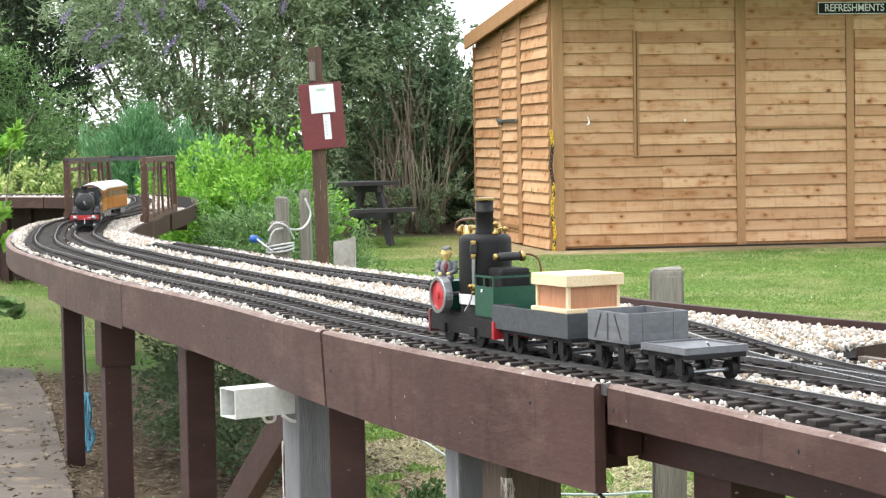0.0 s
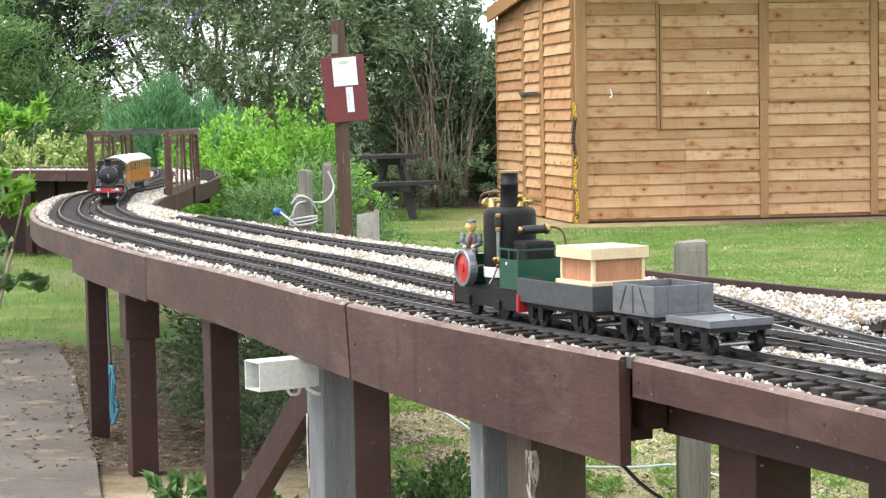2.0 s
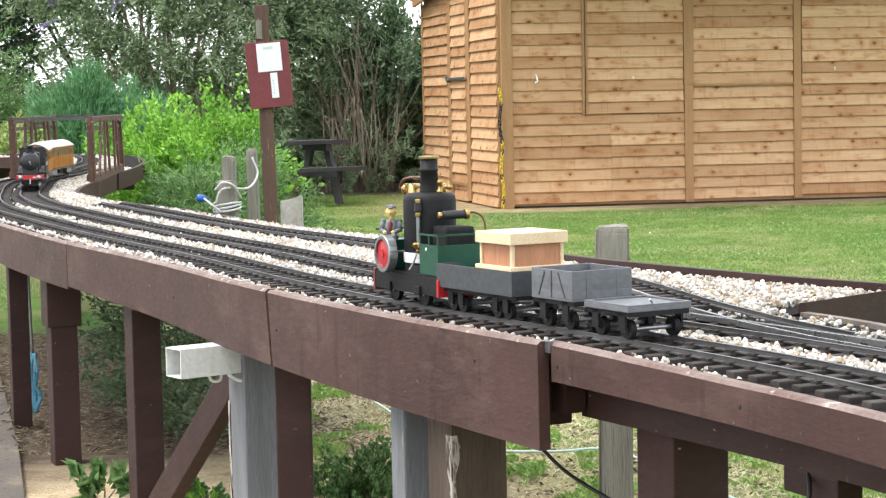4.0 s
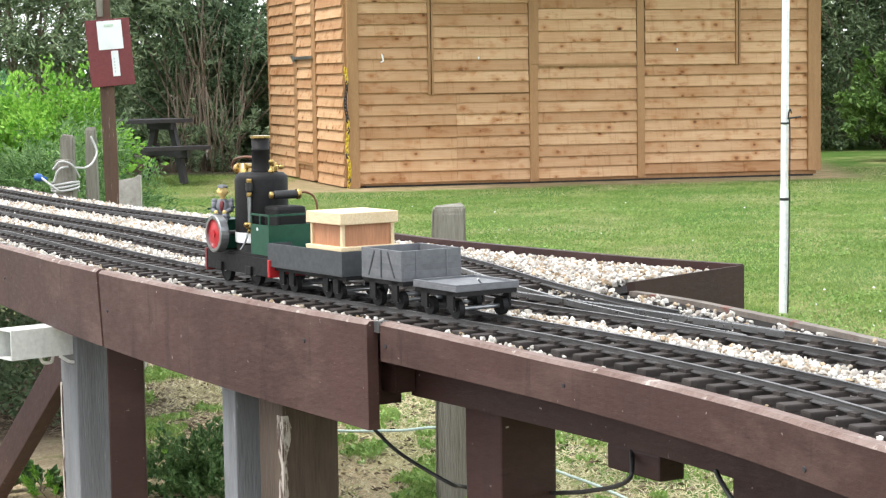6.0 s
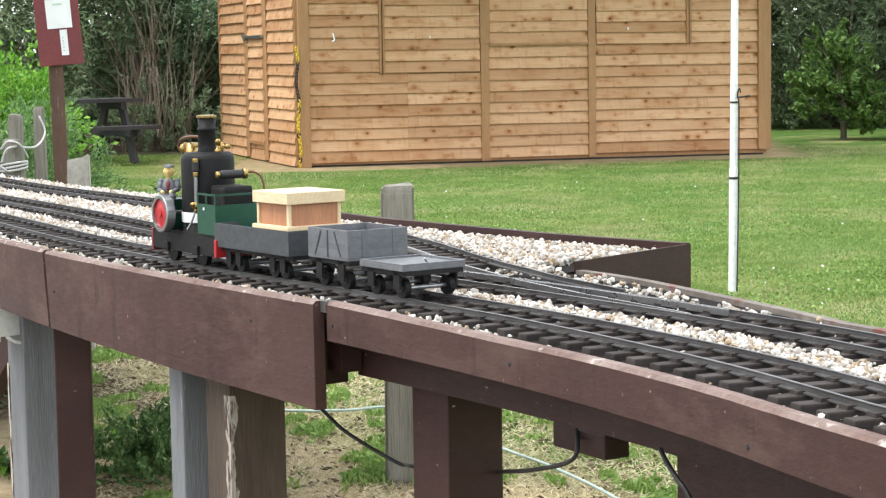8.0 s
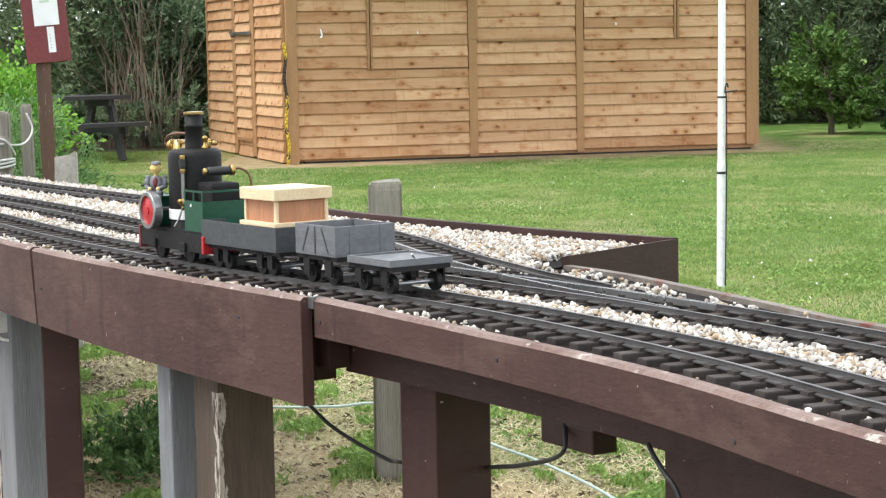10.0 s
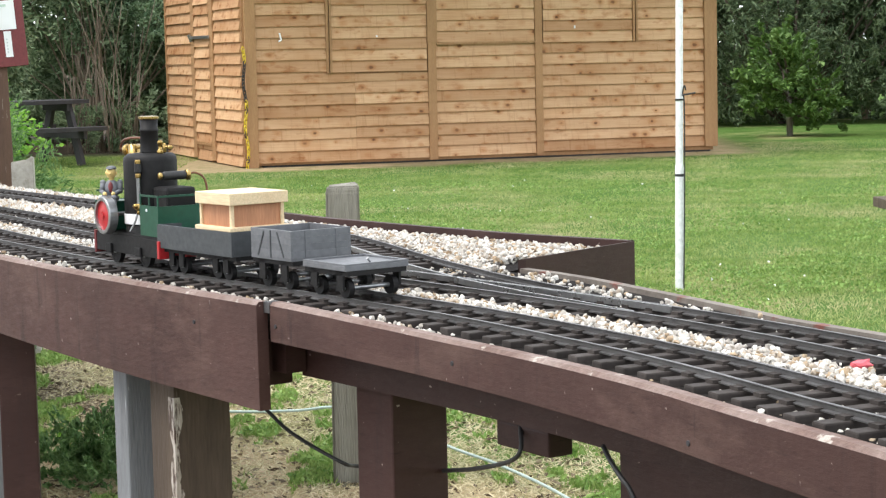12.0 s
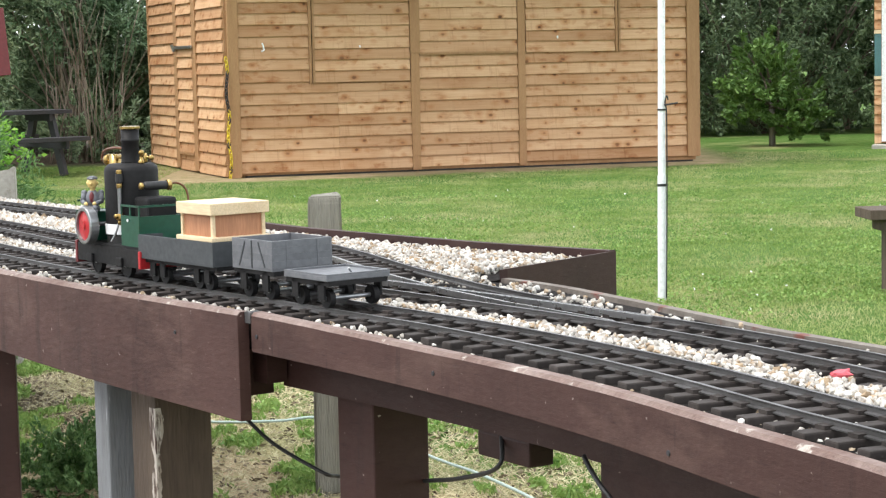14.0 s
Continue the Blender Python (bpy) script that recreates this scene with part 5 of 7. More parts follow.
for x, y, z, a in ((-8.0, 23.6, 2.62, 0.9), (-7.6, 23.5, 2.88, 0.4), (-7.75, 23.6, 2.5, 1.1), (-7.1, 23.6, 2.9, 0.2), (-7.35, 23.5, 2.72, -0.4), (-6.6, 23.7, 3.0, 0.5), (-7.0, 23.6, 2.45, 0.8), (-6.3, 23.8, 2.8, -0.6), (-7.9, 23.6, 2.2, 1.2), (-5.7, 24.1, 2.95, 0.3), (-8.3, 23.6, 2.85, 0.7)):
    d = np.array([math.sin(a), -0.3, math.cos(a)])
    for i in range(110):
        t = rs.random()
        spikes_c.append(np.array([x, y, z]) + d * (t - 0.5) * 0.30 + rs.normal(size=3) * 0.022 * (1.15 - t))
        spikes_d.append(rs.normal(size=3))
lf = leaf_mesh("blossom", spikes_c, spikes_d, 0.034, 0.028, "blossom", gb, 7)
lf["label"] = "purple flower spikes"
lf.matrix_local = inv
shrub("bush", [(-9.4, 22.4, 1.2, 1.0, 0.8, 1.25, 3), (-8.5, 22.6, 1.0, 0.8, 0.7, 1.0, 2), (-9.6, 22.2, 2.3, 0.9, 0.7, 0.6, 2)], 30000, 0.10, 0.02, "leaf_soft", "mid-green willowy bush beyond the yellow hedge", "bush", 121, (-9.1, 22.5, -0.1), 0.05, "stem", droop=0.4)
gd, inv_d = shrub("large_shrub", [(-5.0, 26.2, 3.0, 0.8, 1.0, 1.3, 4), (-5.5, 26.6, 2.9, 1.0, 0.9, 1.3, 3), (-4.1, 26.8, 1.6, 0.6, 0.8, 0.62, 3), (-5.3, 26.4, 4.4, 1.1, 1.0, 1.0, 2), (-3.2, 26.8, 1.3, 0.7, 0.5, 0.9, 1), (-5.6, 26.9, 1.1, 0.8, 0.5, 0.9, 1)], 44000, 0.11, 0.038, "leaf_shrub", "dense dark green shrub with bare stems at its foot", "shrub", 131, (-4.5, 26.0, -0.1), 0.024, "stem", rough=0.3, droop=0.35)
rq = random.Random(12)
for i in range(30):
    a = rq.uniform(-0.8, 0.8)
    b0 = Vector((-4.5 + rq.uniform(-0.45, 0.5), 25.3 + rq.uniform(0, 0.7), 0))
    tip = b0 + Vector((math.sin(a) * rq.uniform(0.5, 1.3), rq.uniform(-0.3, 0.3), rq.uniform(1.2, 2.3)))
    mid = b0.lerp(tip, 0.5) + Vector((-0.12 * math.sin(a), 0, 0.12))
    r = rq.uniform(0.005, 0.013)
    sb = tube(bmesh.new(), b0, mid, r, r * 0.8, 6)
    tube(sb, mid, tip, r * 0.8, r * 0.3, 6)
    part("stem", sb, "stem", gd, smooth=True).matrix_local = inv_d
C, D = crown_points([(-4.2, 25.6, 0.35, 1.4, 0.4, 0.35, 1)], 2600, 77)
ug = leaf_mesh("undergrowth", C, D, 0.10, 0.03, "leaf_grey", gd, 78)
ug.matrix_local = inv_d
# the near planting left of the notice board
shrub("conifer", [(-6.5, 20.3, 0.65, 0.42, 0.45, 0.68, 3), (-5.98, 20.5, 0.58, 0.42, 0.45, 0.64, 3), (-6.42, 20.3, 1.0, 0.3, 0.3, 0.40, 1.5)], 40000, 0.085, 0.012, "leaf_blue", "soft blue-green feathery conifer", "conifer", 141, (-6.1, 20.4, -0.1), 0.04, up=1.3, rough=0.25)
shrub("bright_shrub", [(-4.8, 17.3, 0.54, 0.48, 0.5, 0.44, 3), (-4.25, 17.0, 0.61, 0.46, 0.5, 0.44, 3), (-5.25, 17.7, 0.5, 0.32, 0.4, 0.36, 1), (-3.98, 16.8, 0.45, 0.30, 0.4, 0.40, 1.3)], 26000, 0.055, 0.031, "leaf_bright", "bright green laurel-like shrub behind the viaduct", "shrub", 151, (-4.4, 17.3, -0.1), 0.012, "stem", up=0.5, rough=0.5)
shrub("low_shrub", [(-3.35, 13.6, 0.40, 0.5, 0.4, 0.40, 3), (-2.95, 13.4, 0.30, 0.4, 0.3, 0.32, 1), (-3.75, 13.9, 0.35, 0.35, 0.3, 0.3, 1)], 14000, 0.06, 0.012, "leaf_soft", "low mid-green shrub at the foot of the viaduct", "shrub", 161, (-3.4, 13.6, -0.1), 0.015, "stem")
shrub("hedge", [(-6.9 - 0.5 * i, 19.3, 0.58, 0.42, 0.35, 0.36, 1) for i in range(7)], 26000, 0.075, 0.035, "leaf_yellow", "variegated yellow-green hedge beyond the far track", "hedge", 171, (-8.5, 19.3, -0.1), 0.02, "stem")
shrub("leafy_plant", [(-4.25, 9.8, 0.52, 0.28, 0.25, 0.22, 3), (-4.0, 9.7, 0.4, 0.15, 0.2, 0.2, 1)], 650, 0.095, 0.065, "leaf_soft", "broad-leaved bright green plant beside the track bend", "plant", 181, (-4.15, 9.7, -0.1), 0.012, "stem")
gx, inv_x = shrub("sapling", [(-4.35, 10.9, 1.20, 0.22, 0.2, 0.10, 1), (-4.45, 10.9, 0.75, 0.2, 0.2, 0.3, 1)], 420, 0.13, 0.06, "leaf_bright", "thin sapling with bright green leaves at the bend", "plant", 185, (-4.55, 10.9, -0.1), 0.012, "stem")
# plants under and beside the viaduct
shrub("ground_shrub", [(-2.02, 7.35, 0.28, 0.30, 0.28, 0.32, 3), (-1.72, 6.9, 0.22, 0.22, 0.25, 0.26, 2), (-2.25, 7.8, 0.3, 0.25, 0.25, 0.3, 1)], 9000, 0.035, 0.014, "leaf_dark", "small-leaved dark green shrub under the viaduct", "shrub", 191, (-1.95, 7.2, -0.05), 0.012, "stem")
for i, (x, y, r, h, n) in enumerate(((-1.22, 6.15, 0.09, 0.03, 260), (-1.45, 5.6, 0.10, 0.07, 340))):
    shrub("weed", [(x, y, h * 0.45, r, r, h * 0.5, 1)], n, 0.045, 0.008, "leaf_bright", "clump of fresh green weeds on the ground", "weed", 200 + i, (x, y, -0.03), 0.002, "stem", up=1.0)
shrub("leafy_weed_clump", [(-1.12, 5.52, 0.07, 0.10, 0.10, 0.08, 2), (-1.0, 5.58, 0.10, 0.10, 0.10, 0.09, 3), (-0.98, 5.45, 0.05, 0.12, 0.10, 0.07, 2)], 6500, 0.021, 0.010, "leaf_soft", "dense dark green weed clump growing under the viaduct", "weed", 240, (-1.08, 5.64, -0.03), 0.004, "stem", up=0.7, rough=0.45)
for i, (x, y) in enumerate(((-1.86, 5.8), (-1.52, 5.7))):
    shrub("broadleaf_weed", [(x, y, 0.04, 0.11, 0.11, 0.05, 1)], 110, 0.08, 0.045, "leaf_soft", "low weed with broad pale green leaves", "weed", 260 + i, (x, y, -0.03), 0.004, "stem", up=0.6)
# right of the hut
gt, inv_t = shrub("small_tree", [(4.42, 26.2, 0.84, 0.46, 0.42, 0.40, 3), (4.85, 26.1, 0.50, 0.44, 0.4, 0.32, 2), (4.12, 26.1, 0.56, 0.38, 0.36, 0.30, 1.6), (4.28, 26.3, 1.22, 0.28, 0.3, 0.24, 0.8), (4.55, 25.95, 0.36, 0.30, 0.2, 0.22, 0.8)], 6200, 0.095, 0.045, "leaf_mid", "small tree with fresh green leaves on the lawn", "tree", 221, (4.50, 26.2, 0.5), 0.022, up=0.3, rough=0.45)
part("stem", tube(bmesh.new(), (4.51, 26.2, -0.1), (4.50, 26.2, 0.62), 0.045, 0.036, 10), "stump", gt, smooth=True).matrix_local = inv_t
shrub("tree", [(4.2, 30.2, 2.3, 1.5, 1.0, 2.1, 3), (6.4, 30.4, 2.5, 1.6, 1.0, 2.2, 3), (8.4, 30.6, 2.6, 1.6, 1.0, 2.2, 2), (2.2, 30.4, 2.6, 1.4, 1.0, 2.2, 2), (5.4, 30.0, 4.6, 2.2, 1.0, 1.2, 2), (4.0, 29.8, 0.7, 1.2, 0.5, 0.7, 1), (6.6, 29.8, 0.8, 1.4, 0.5, 0.8, 1)], 60000, 0.12, 0.032, "leaf_dark", "wall of dark green trees closing the lawn", "tree", 231, (5.2, 30.4, -0.1), 0.035, rough=0.3, droop=0.5)
# woods that close the view behind everything
for i, (x, y) in enumerate(((-15.5, 34), (-14.5, 36), (2.0, 36), (5.2, 35.5), (8.4, 36), (11.5, 34))):
    shrub("woodland_tree", [(x, y, 1.5, 2.2, 1.2, 1.6, 2), (x + 0.6, y, 4.0, 2.3, 1.4, 2.2, 3)], 8500, 0.24, 0.11, "leaf_dark", "dark green woodland tree in the distance", "tree", 300 + i, (x, y, -0.1), 0.16)


for i, (x, y, h) in enumerate(((-8.6, 28.5, 0.8), (-6.6, 29, 0.8), (-4.8, 28.6, 1.2), (-3.2, 28.4, 1.1), (-1.6, 29, 1.0), (0.4, 29.5, 1.0), (-5.6, 30.2, 0.85), (-4.0, 30.4, 0.85), (-7.6, 30.6, 0.75), (2.6, 31.5, 2.0), (4.6, 31.6, 2.0), (6.6, 31.4, 2.0), (8.6, 31.6, 2.0), (5.6, 32.4, 2.2), (7.6, 32.4, 2.2))):
    shrub("undergrowth", [(x, y, h * 0.9, 1.2, 0.7, h, 1)], 5200, 0.15, 0.06, "leaf_dark", "dark undergrowth filling the edge of the wood", "undergrowth", 400 + i, (x, y, -0.1), 0.03, "stem")


# grass: short blades on the lawn, straw under the viaduct
def tufts(name, n, region, h, mats, seed, label, flat=0.45):
    rng = np.random.default_rng(seed)
    C = []
    while len(C) < n:
        x, y = region(rng)
        C.append((x, y, 0.0))
    C = np.array(C)
    D = np.stack([rng.normal(0, flat, n), rng.normal(0, flat, n), np.ones(n)], -1)
    C[:, 2] = h * 0.4
    ob = leaf_mesh(name, C, D, h, h * (0.13 if h < 0.041 else 0.045), mats, None, seed, 0.1)
    return tagged(ob, label, "grass", kind="stuff")


def on_lawn(rng):
    while True:
        y = 4.2 + 20.3 * rng.random() ** 1.7
        x = -0.26 * y + rng.random() * (0.52 * y)
        worn = math.sin(1.7 * x + 0.9 * y) * math.sin(0.8 * y - 1.9 * x + 1.0) + 0.5 * math.sin(3.7 * x - 2.1 * y)
        if worn > 0.55 and rng.random() < 0.6:
            continue
        if 0.53 * y + 0.85 * x > 3.4 and not (y - 0.287 * x > 20.98 + 0.25 * math.sin(3.1 * x) * math.cos(1.3 * x) and -2.9 < x < 3.5) and 0.92 * x + 0.39 * y > 3.6 * (y - 5) / 40:
            return x, y


def on_verge(rng):
    while True:
        y = 4.8 + 5.2 * rng.random()
        x = -0.25 * y + rng.random() * (0.40 * y)
        d = 0.53 * y + 0.85 * x
        if 1.6 < d < 3.5 and x > -1.7:
            return x, y


def on_clump(rng):
    while True:
        x, y = on_verge(rng)
        if 1.5 * noise.noise(Vector((4.1 * x, 2.6 * y, 3.0))) + 1.2 * noise.noise(Vector((11 * x, 7 * y, 8.0))) > 0.26 + 0.6 * rng.random():
            return x, y


def on_left(rng):
    y = 10.4 + 8 * rng.random()
    return -3.95 - 0.12 * (y - 10) - rng.random() * 3.0, y


tufts("lawn_grass", 250000, on_lawn, 0.03, "turf", 41, "short mown green grass on the lawn", 0.8)


def on_clover(rng):
    while True:
        x, y = on_lawn(rng)
        if y < 18 and math.sin(2.3 * x + 0.7) * math.sin(1.9 * y - 1.1 * x) + 0.5 * math.sin(5.1 * x + 4.3 * y) > -0.5 + 1.5 * rng.random():
            return x, y


def patch(name, n, region, z, length, wid, mat, seed, label, category, flat=1.0, lift=0.5):
    """Small leaves lying at all angles over a stretch of ground."""
    rng = np.random.default_rng(seed)
    C = np.array([(*region(rng), z * rng.uniform(0.5, 1.5)) for _ in range(n)])
    D = np.stack([rng.normal(0, flat, n), rng.normal(0, flat, n), np.full(n, lift)], -1)
    return tagged(leaf_mesh(name, C, D, length, wid, mat, None, seed, 0.15), label, category, kind="stuff")


patch("clover", 34000, on_clover, 0.022, 0.020, 0.014, "clover", 51, "patches of broad-leaved clover in the lawn", "clover")
patch("daisies", 110, on_clover, 0.03, 0.016, 0.016, "paper", 52, "scattered tiny white daisies on the lawn", "flowers", 1.0, 0.2)
tufts("verge_grass", 10500, on_clump, 0.04, "blade", 42, "thin green grass under the viaduct")
patch("verge_weeds", 6000, on_clump, 0.02, 0.030, 0.014, "clover", 53, "low broad-leaved weeds in the dry verge", "weeds", 1.0, 0.7)
tufts("dry_grass", 30000, on_verge, 0.030, "straw", 43, "dry straw-coloured grass under the viaduct", 2.5)
patch("verge_litter", 3000, on_verge, 0.012, 0.030, 0.012, "litter", 54, "dead leaves and twigs on the dry verge", "litter", 1.0, 0.15)
tufts("side_grass", 16000, on_left, 0.045, "turf", 44, "rough grass beyond the concrete path")


def on_soil(rng):
    y = 6.5 + 3.5 * rng.random()
    e = edge_at(s_of(round(y, 2)))[0]
    return e.x - 0.25 + rng.random() * 1.5, y


def on_path(rng):
    y = 6.3 + 4.0 * rng.random()
    return -2.32 - 0.395 * (y - 6.4) - 1.3 * rng.random() ** 1.6, y


patch("path_debris", 1100, on_path, 0.030, 0.030, 0.010, "litter", 55, "dead leaves and straw blown over the concrete path", "litter", 1.0, 0.08)
tufts("leaf_litter", 11000, on_soil, 0.038, "litter", 45, "dead leaves and twigs on the bare soil", 6.0)

# ---- garden furniture ----
def picnic_table(m, label):
    g = thing("picnic_table", m, label, "picnic table")
    for i in range(4):
        part("top_plank", boxes((-0.75, 0.75, -0.36 + 0.185 * i, -0.19 + 0.185 * i, 0.70, 0.745), bevel=0.004), "darkwood", g)
    for y in (-0.70, 0.70):
        part("seat", boxes((-0.75, 0.75, y - 0.12, y + 0.12, 0.40, 0.445), bevel=0.004), "darkwood", g)
    for x in (-0.5, 0.5):
        part("seat_beam", boxes((x - 0.02, x + 0.02, -0.76, 0.76, 0.31, 0.40), bevel=0.003), "darkwood", g)
        part("top_beam", boxes((x - 0.02, x + 0.02, -0.34, 0.34, 0.62, 0.70), bevel=0.003), "darkwood", g)
        for sg in (-1, 1):
            L = math.hypot(0.70, 0.33)
            ob = part("leg", boxes((-0.022, 0.022, -0.07, 0.07, 0, L), bevel=0.003), "darkwood", g)
            ob.matrix_local = Matrix.Translation((x + 0.042, sg * 0.55, -0.01)) @ Matrix.Rotation(sg * math.atan2(0.33, 0.70), 4, "X")
    return g


picnic_table(pose(-4.90, 22.7, 0, 0, 0, 35), "dark stained wooden picnic table in front of the shrubs")

bench = thing("garden_bench", pose(2.715, 9.95, 0, 0, 0, 4), "dark wooden bench on the lawn", "bench")
part("seat", boxes((-0.56, 0.56, -0.14, 0.14, 0.375, 0.425), bevel=0.005), "greybrown", bench)
for x in (-0.42, 0.42):
    part("leg", boxes((x - 0.03, x + 0.03, -0.05, 0.05, -0.02, 0.31), bevel=0.004), "greybrown", bench)
    part("bracket", boxes((x - 0.06, x + 0.06, -0.12, 0.12, 0.31, 0.374), bevel=0.012), "greybrown", bench)

# second building at the edge of the lawn
shed = thing("shed", pose(5.60, 25.05, 0, 0, 0, -16), "small timber shed with a turquoise window and white door", "shed")
bw = part("wall", boxes((0.0, 3.0, 0.0, 0.06, 0.06, 2.3)), "batten", shed)
sw = part("wall", boxes((0.0, 0.06, 0.06, 2.5, 0.06, 2.3)), "batten", shed)
part("wall", boxes((2.94, 3.0, 0.06, 2.5, 0.06, 2.3)), "batten", shed)
part("wall", boxes((0.06, 2.94, 2.44, 2.5, 0.06, 2.3)), "batten", shed)
part("roof", boxes((-0.15, 3.15, -0.2, 2.65, 2.3, 2.38)), "felt", shed)
clad(bw, IDM, 0.0, 0.085, 0.06, 0.84, 61)
clad(bw, IDM, 0.0, 0.085, 1.48, 2.3, 62)
part("window", boxes((0.0, 0.085, -0.02, -0.002, 0.90, 1.43)), "glass_dark", bw, "turquoise window")
for z0, z1 in ((1.43, 1.475), (0.86, 0.90)):
    part("window_frame", boxes((-0.005, 0.086, -0.035, -0.002, z0, z1), bevel=0.003), "pine", bw, "pale wooden window frame")
dr = part("door", boxes((0.09, 1.0, -0.05, -0.002, 0.08, 2.25), bevel=0.006), "white", bw, "white painted door")
part("step", boxes((-0.02, 1.2, -0.30, 0.0, -0.05, 0.05), bevel=0.01), "paleconcrete", shed)

# ---- cables and hose under the viaduct ----
cab = thing("black_cable", Matrix(), "black cable sagging between the viaduct posts", "cable")
rope_line("cable", [(-0.43, 3.72, 0.60), (-0.36, 3.70, 0.545), (-0.301, 3.65, 0.501), (-0.205, 3.55, 0.465), (-0.176, 3.6, 0.446), (-0.091, 3.6, 0.428), (-0.016, 3.3, 0.498), (0.037, 3.05, 0.554), (0.092, 2.88, 0.606), (0.10, 2.93, 0.645)], 0.0036, "rubber", cab)
rope_line("cable", [(0.205, 2.70, 0.655), (0.210, 2.67, 0.645), (0.221, 2.62, 0.63), (0.234, 2.6, 0.611), (0.25, 2.58, 0.56)], 0.0036, "rubber", cab)
hs = thing("garden_hose", Matrix(), "pale green hose lying across the grass", "hose")
rope_line("hose", [(-1.7, 8.5, 0.045), (-1.514, 8.032, 0.045), (-1.351, 7.618, 0.045), (-1.223, 7.298, 0.045), (-1.0, 6.75, 0.045), (-0.78, 6.45, 0.045), (-0.526, 6.414, 0.045), (-0.378, 6.459, 0.045), (-0.2, 6.2, 0.045), (-0.027, 5.798, 0.045), (0.045, 5.649, 0.045), (0.108, 5.532, 0.045), (0.216, 5.276, 0.045), (0.293, 5.051, 0.045), (0.40, 4.7, 0.04)], 0.0047, "hose", hs)
tw = thing("blue_rope", Matrix(), "tangled bundle of pale blue rope hung by a post", "rope")
bx = Vector((-2.585, 7.3, 0))
rt = random.Random(3)
for i in range(7):
    dx = rt.uniform(-0.014, 0.014)
    rope_line("strand", [(bx.x + dx, bx.y, 0.26), (bx.x + dx + rt.uniform(-0.02, 0.02), bx.y - 0.01, 0.18), (bx.x - dx + rt.uniform(-0.02, 0.02), bx.y, 0.10), (bx.x + rt.uniform(-0.02, 0.02), bx.y, 0.03)], 0.006, "bluerope", tw)
rope_line("line", [(bx.x, bx.y, 0.26), (bx.x - 0.005, bx.y, 0.45), (bx.x - 0.01, bx.y, DECK - 0.06)], 0.005, "grey", tw)


# ---- trains ----
RAILTOP = SLEEP_TOP + 0.001 + HEAD


def on_track(off, s, half, back=False):
    """The pose of a vehicle of that half wheelbase, on the track at s; x points along its travel."""
    a, b = beside(s - half, off(s - half), RAILTOP), beside(s + half, off(s + half), RAILTOP)
    d = (b - a) * (-1 if back else 1)
    return Matrix.Translation((a + b) / 2) @ Matrix.Rotation(math.atan2(d.y, d.x), 4, "Z")


def wheel(parent, x, y, r, mat="matblack", tyre="steel", wide=0.012, name="wheel", spokes=0):
    sg = 1 if y > 0 else -1
    bm = turned(bmesh.new(), [(r * 0.2, -wide / 2), (r * 0.82, -wide / 2), (r * 0.82, -wide * 0.2), (r * 0.84, wide / 2), (r * 0.2, wide / 2)], 22, "Y")
    w = part(name, bm, mat, parent)
    w.location = (x, y, r)
    t = part("tyre", turned(bmesh.new(), [(r * 0.84, -wide / 2 - 0.001), (r, -wide / 2 - 0.001), (r, wide / 2), (r * 0.84, wide / 2)], 22, "Y", ring=True), tyre, w)
    if spokes:
        sp = bmesh.new()
        for i in range(spokes):
            a = 2 * math.pi * i / spokes
            tube(sp, (0, 0, 0), (r * 0.84 * math.cos(a), 0, r * 0.84 * math.sin(a)), r * 0.06, r * 0.05, 6)
        part("spokes", sp, mat, w)
    return w


def axle_pair(parent, x, r, **kw):
    half = GAUGE / 2 / parent.scale.x
    for y in (-half, half):
        wheel(parent, x, y, r, **kw)
    part("axle", tube(bmesh.new(), (x, -half - 0.01, r), (x, half + 0.01, r), 0.005, n=10), "steel", parent)


def arc_roof(x0, x1, halfw, z, rise, thick, n=12):
    bm = bmesh.new()
    top, bot = [], []
    for x in (x0, x1):
        top.append([bm.verts.new((x, halfw * (2 * i / n - 1), z + rise * (1 - (2 * i / n - 1) ** 2))) for i in range(n + 1)])
        bot.append([bm.verts.new((x, halfw * (2 * i / n - 1), z - thick + (rise) * (1 - (2 * i / n - 1) ** 2))) for i in range(n + 1)])
    for i in range(n):
        bm.faces.new((top[0][i], top[1][i], top[1][i + 1], top[0][i + 1]))
        bm.faces.new((bot[0][i + 1], bot[1][i + 1], bot[1][i], bot[0][i]))
        for k in (0, 1):
            f = (top[k][i], top[k][i + 1], bot[k][i + 1], bot[k][i])
            bm.faces.new(f if k == 0 else f[::-1])
    for i in (0, n):
        bm.faces.new((top[0][i], bot[0][i], bot[1][i], top[1][i]) if i == 0 else (top[0][i], top[1][i], bot[1][i], bot[0][i]))
    return bm


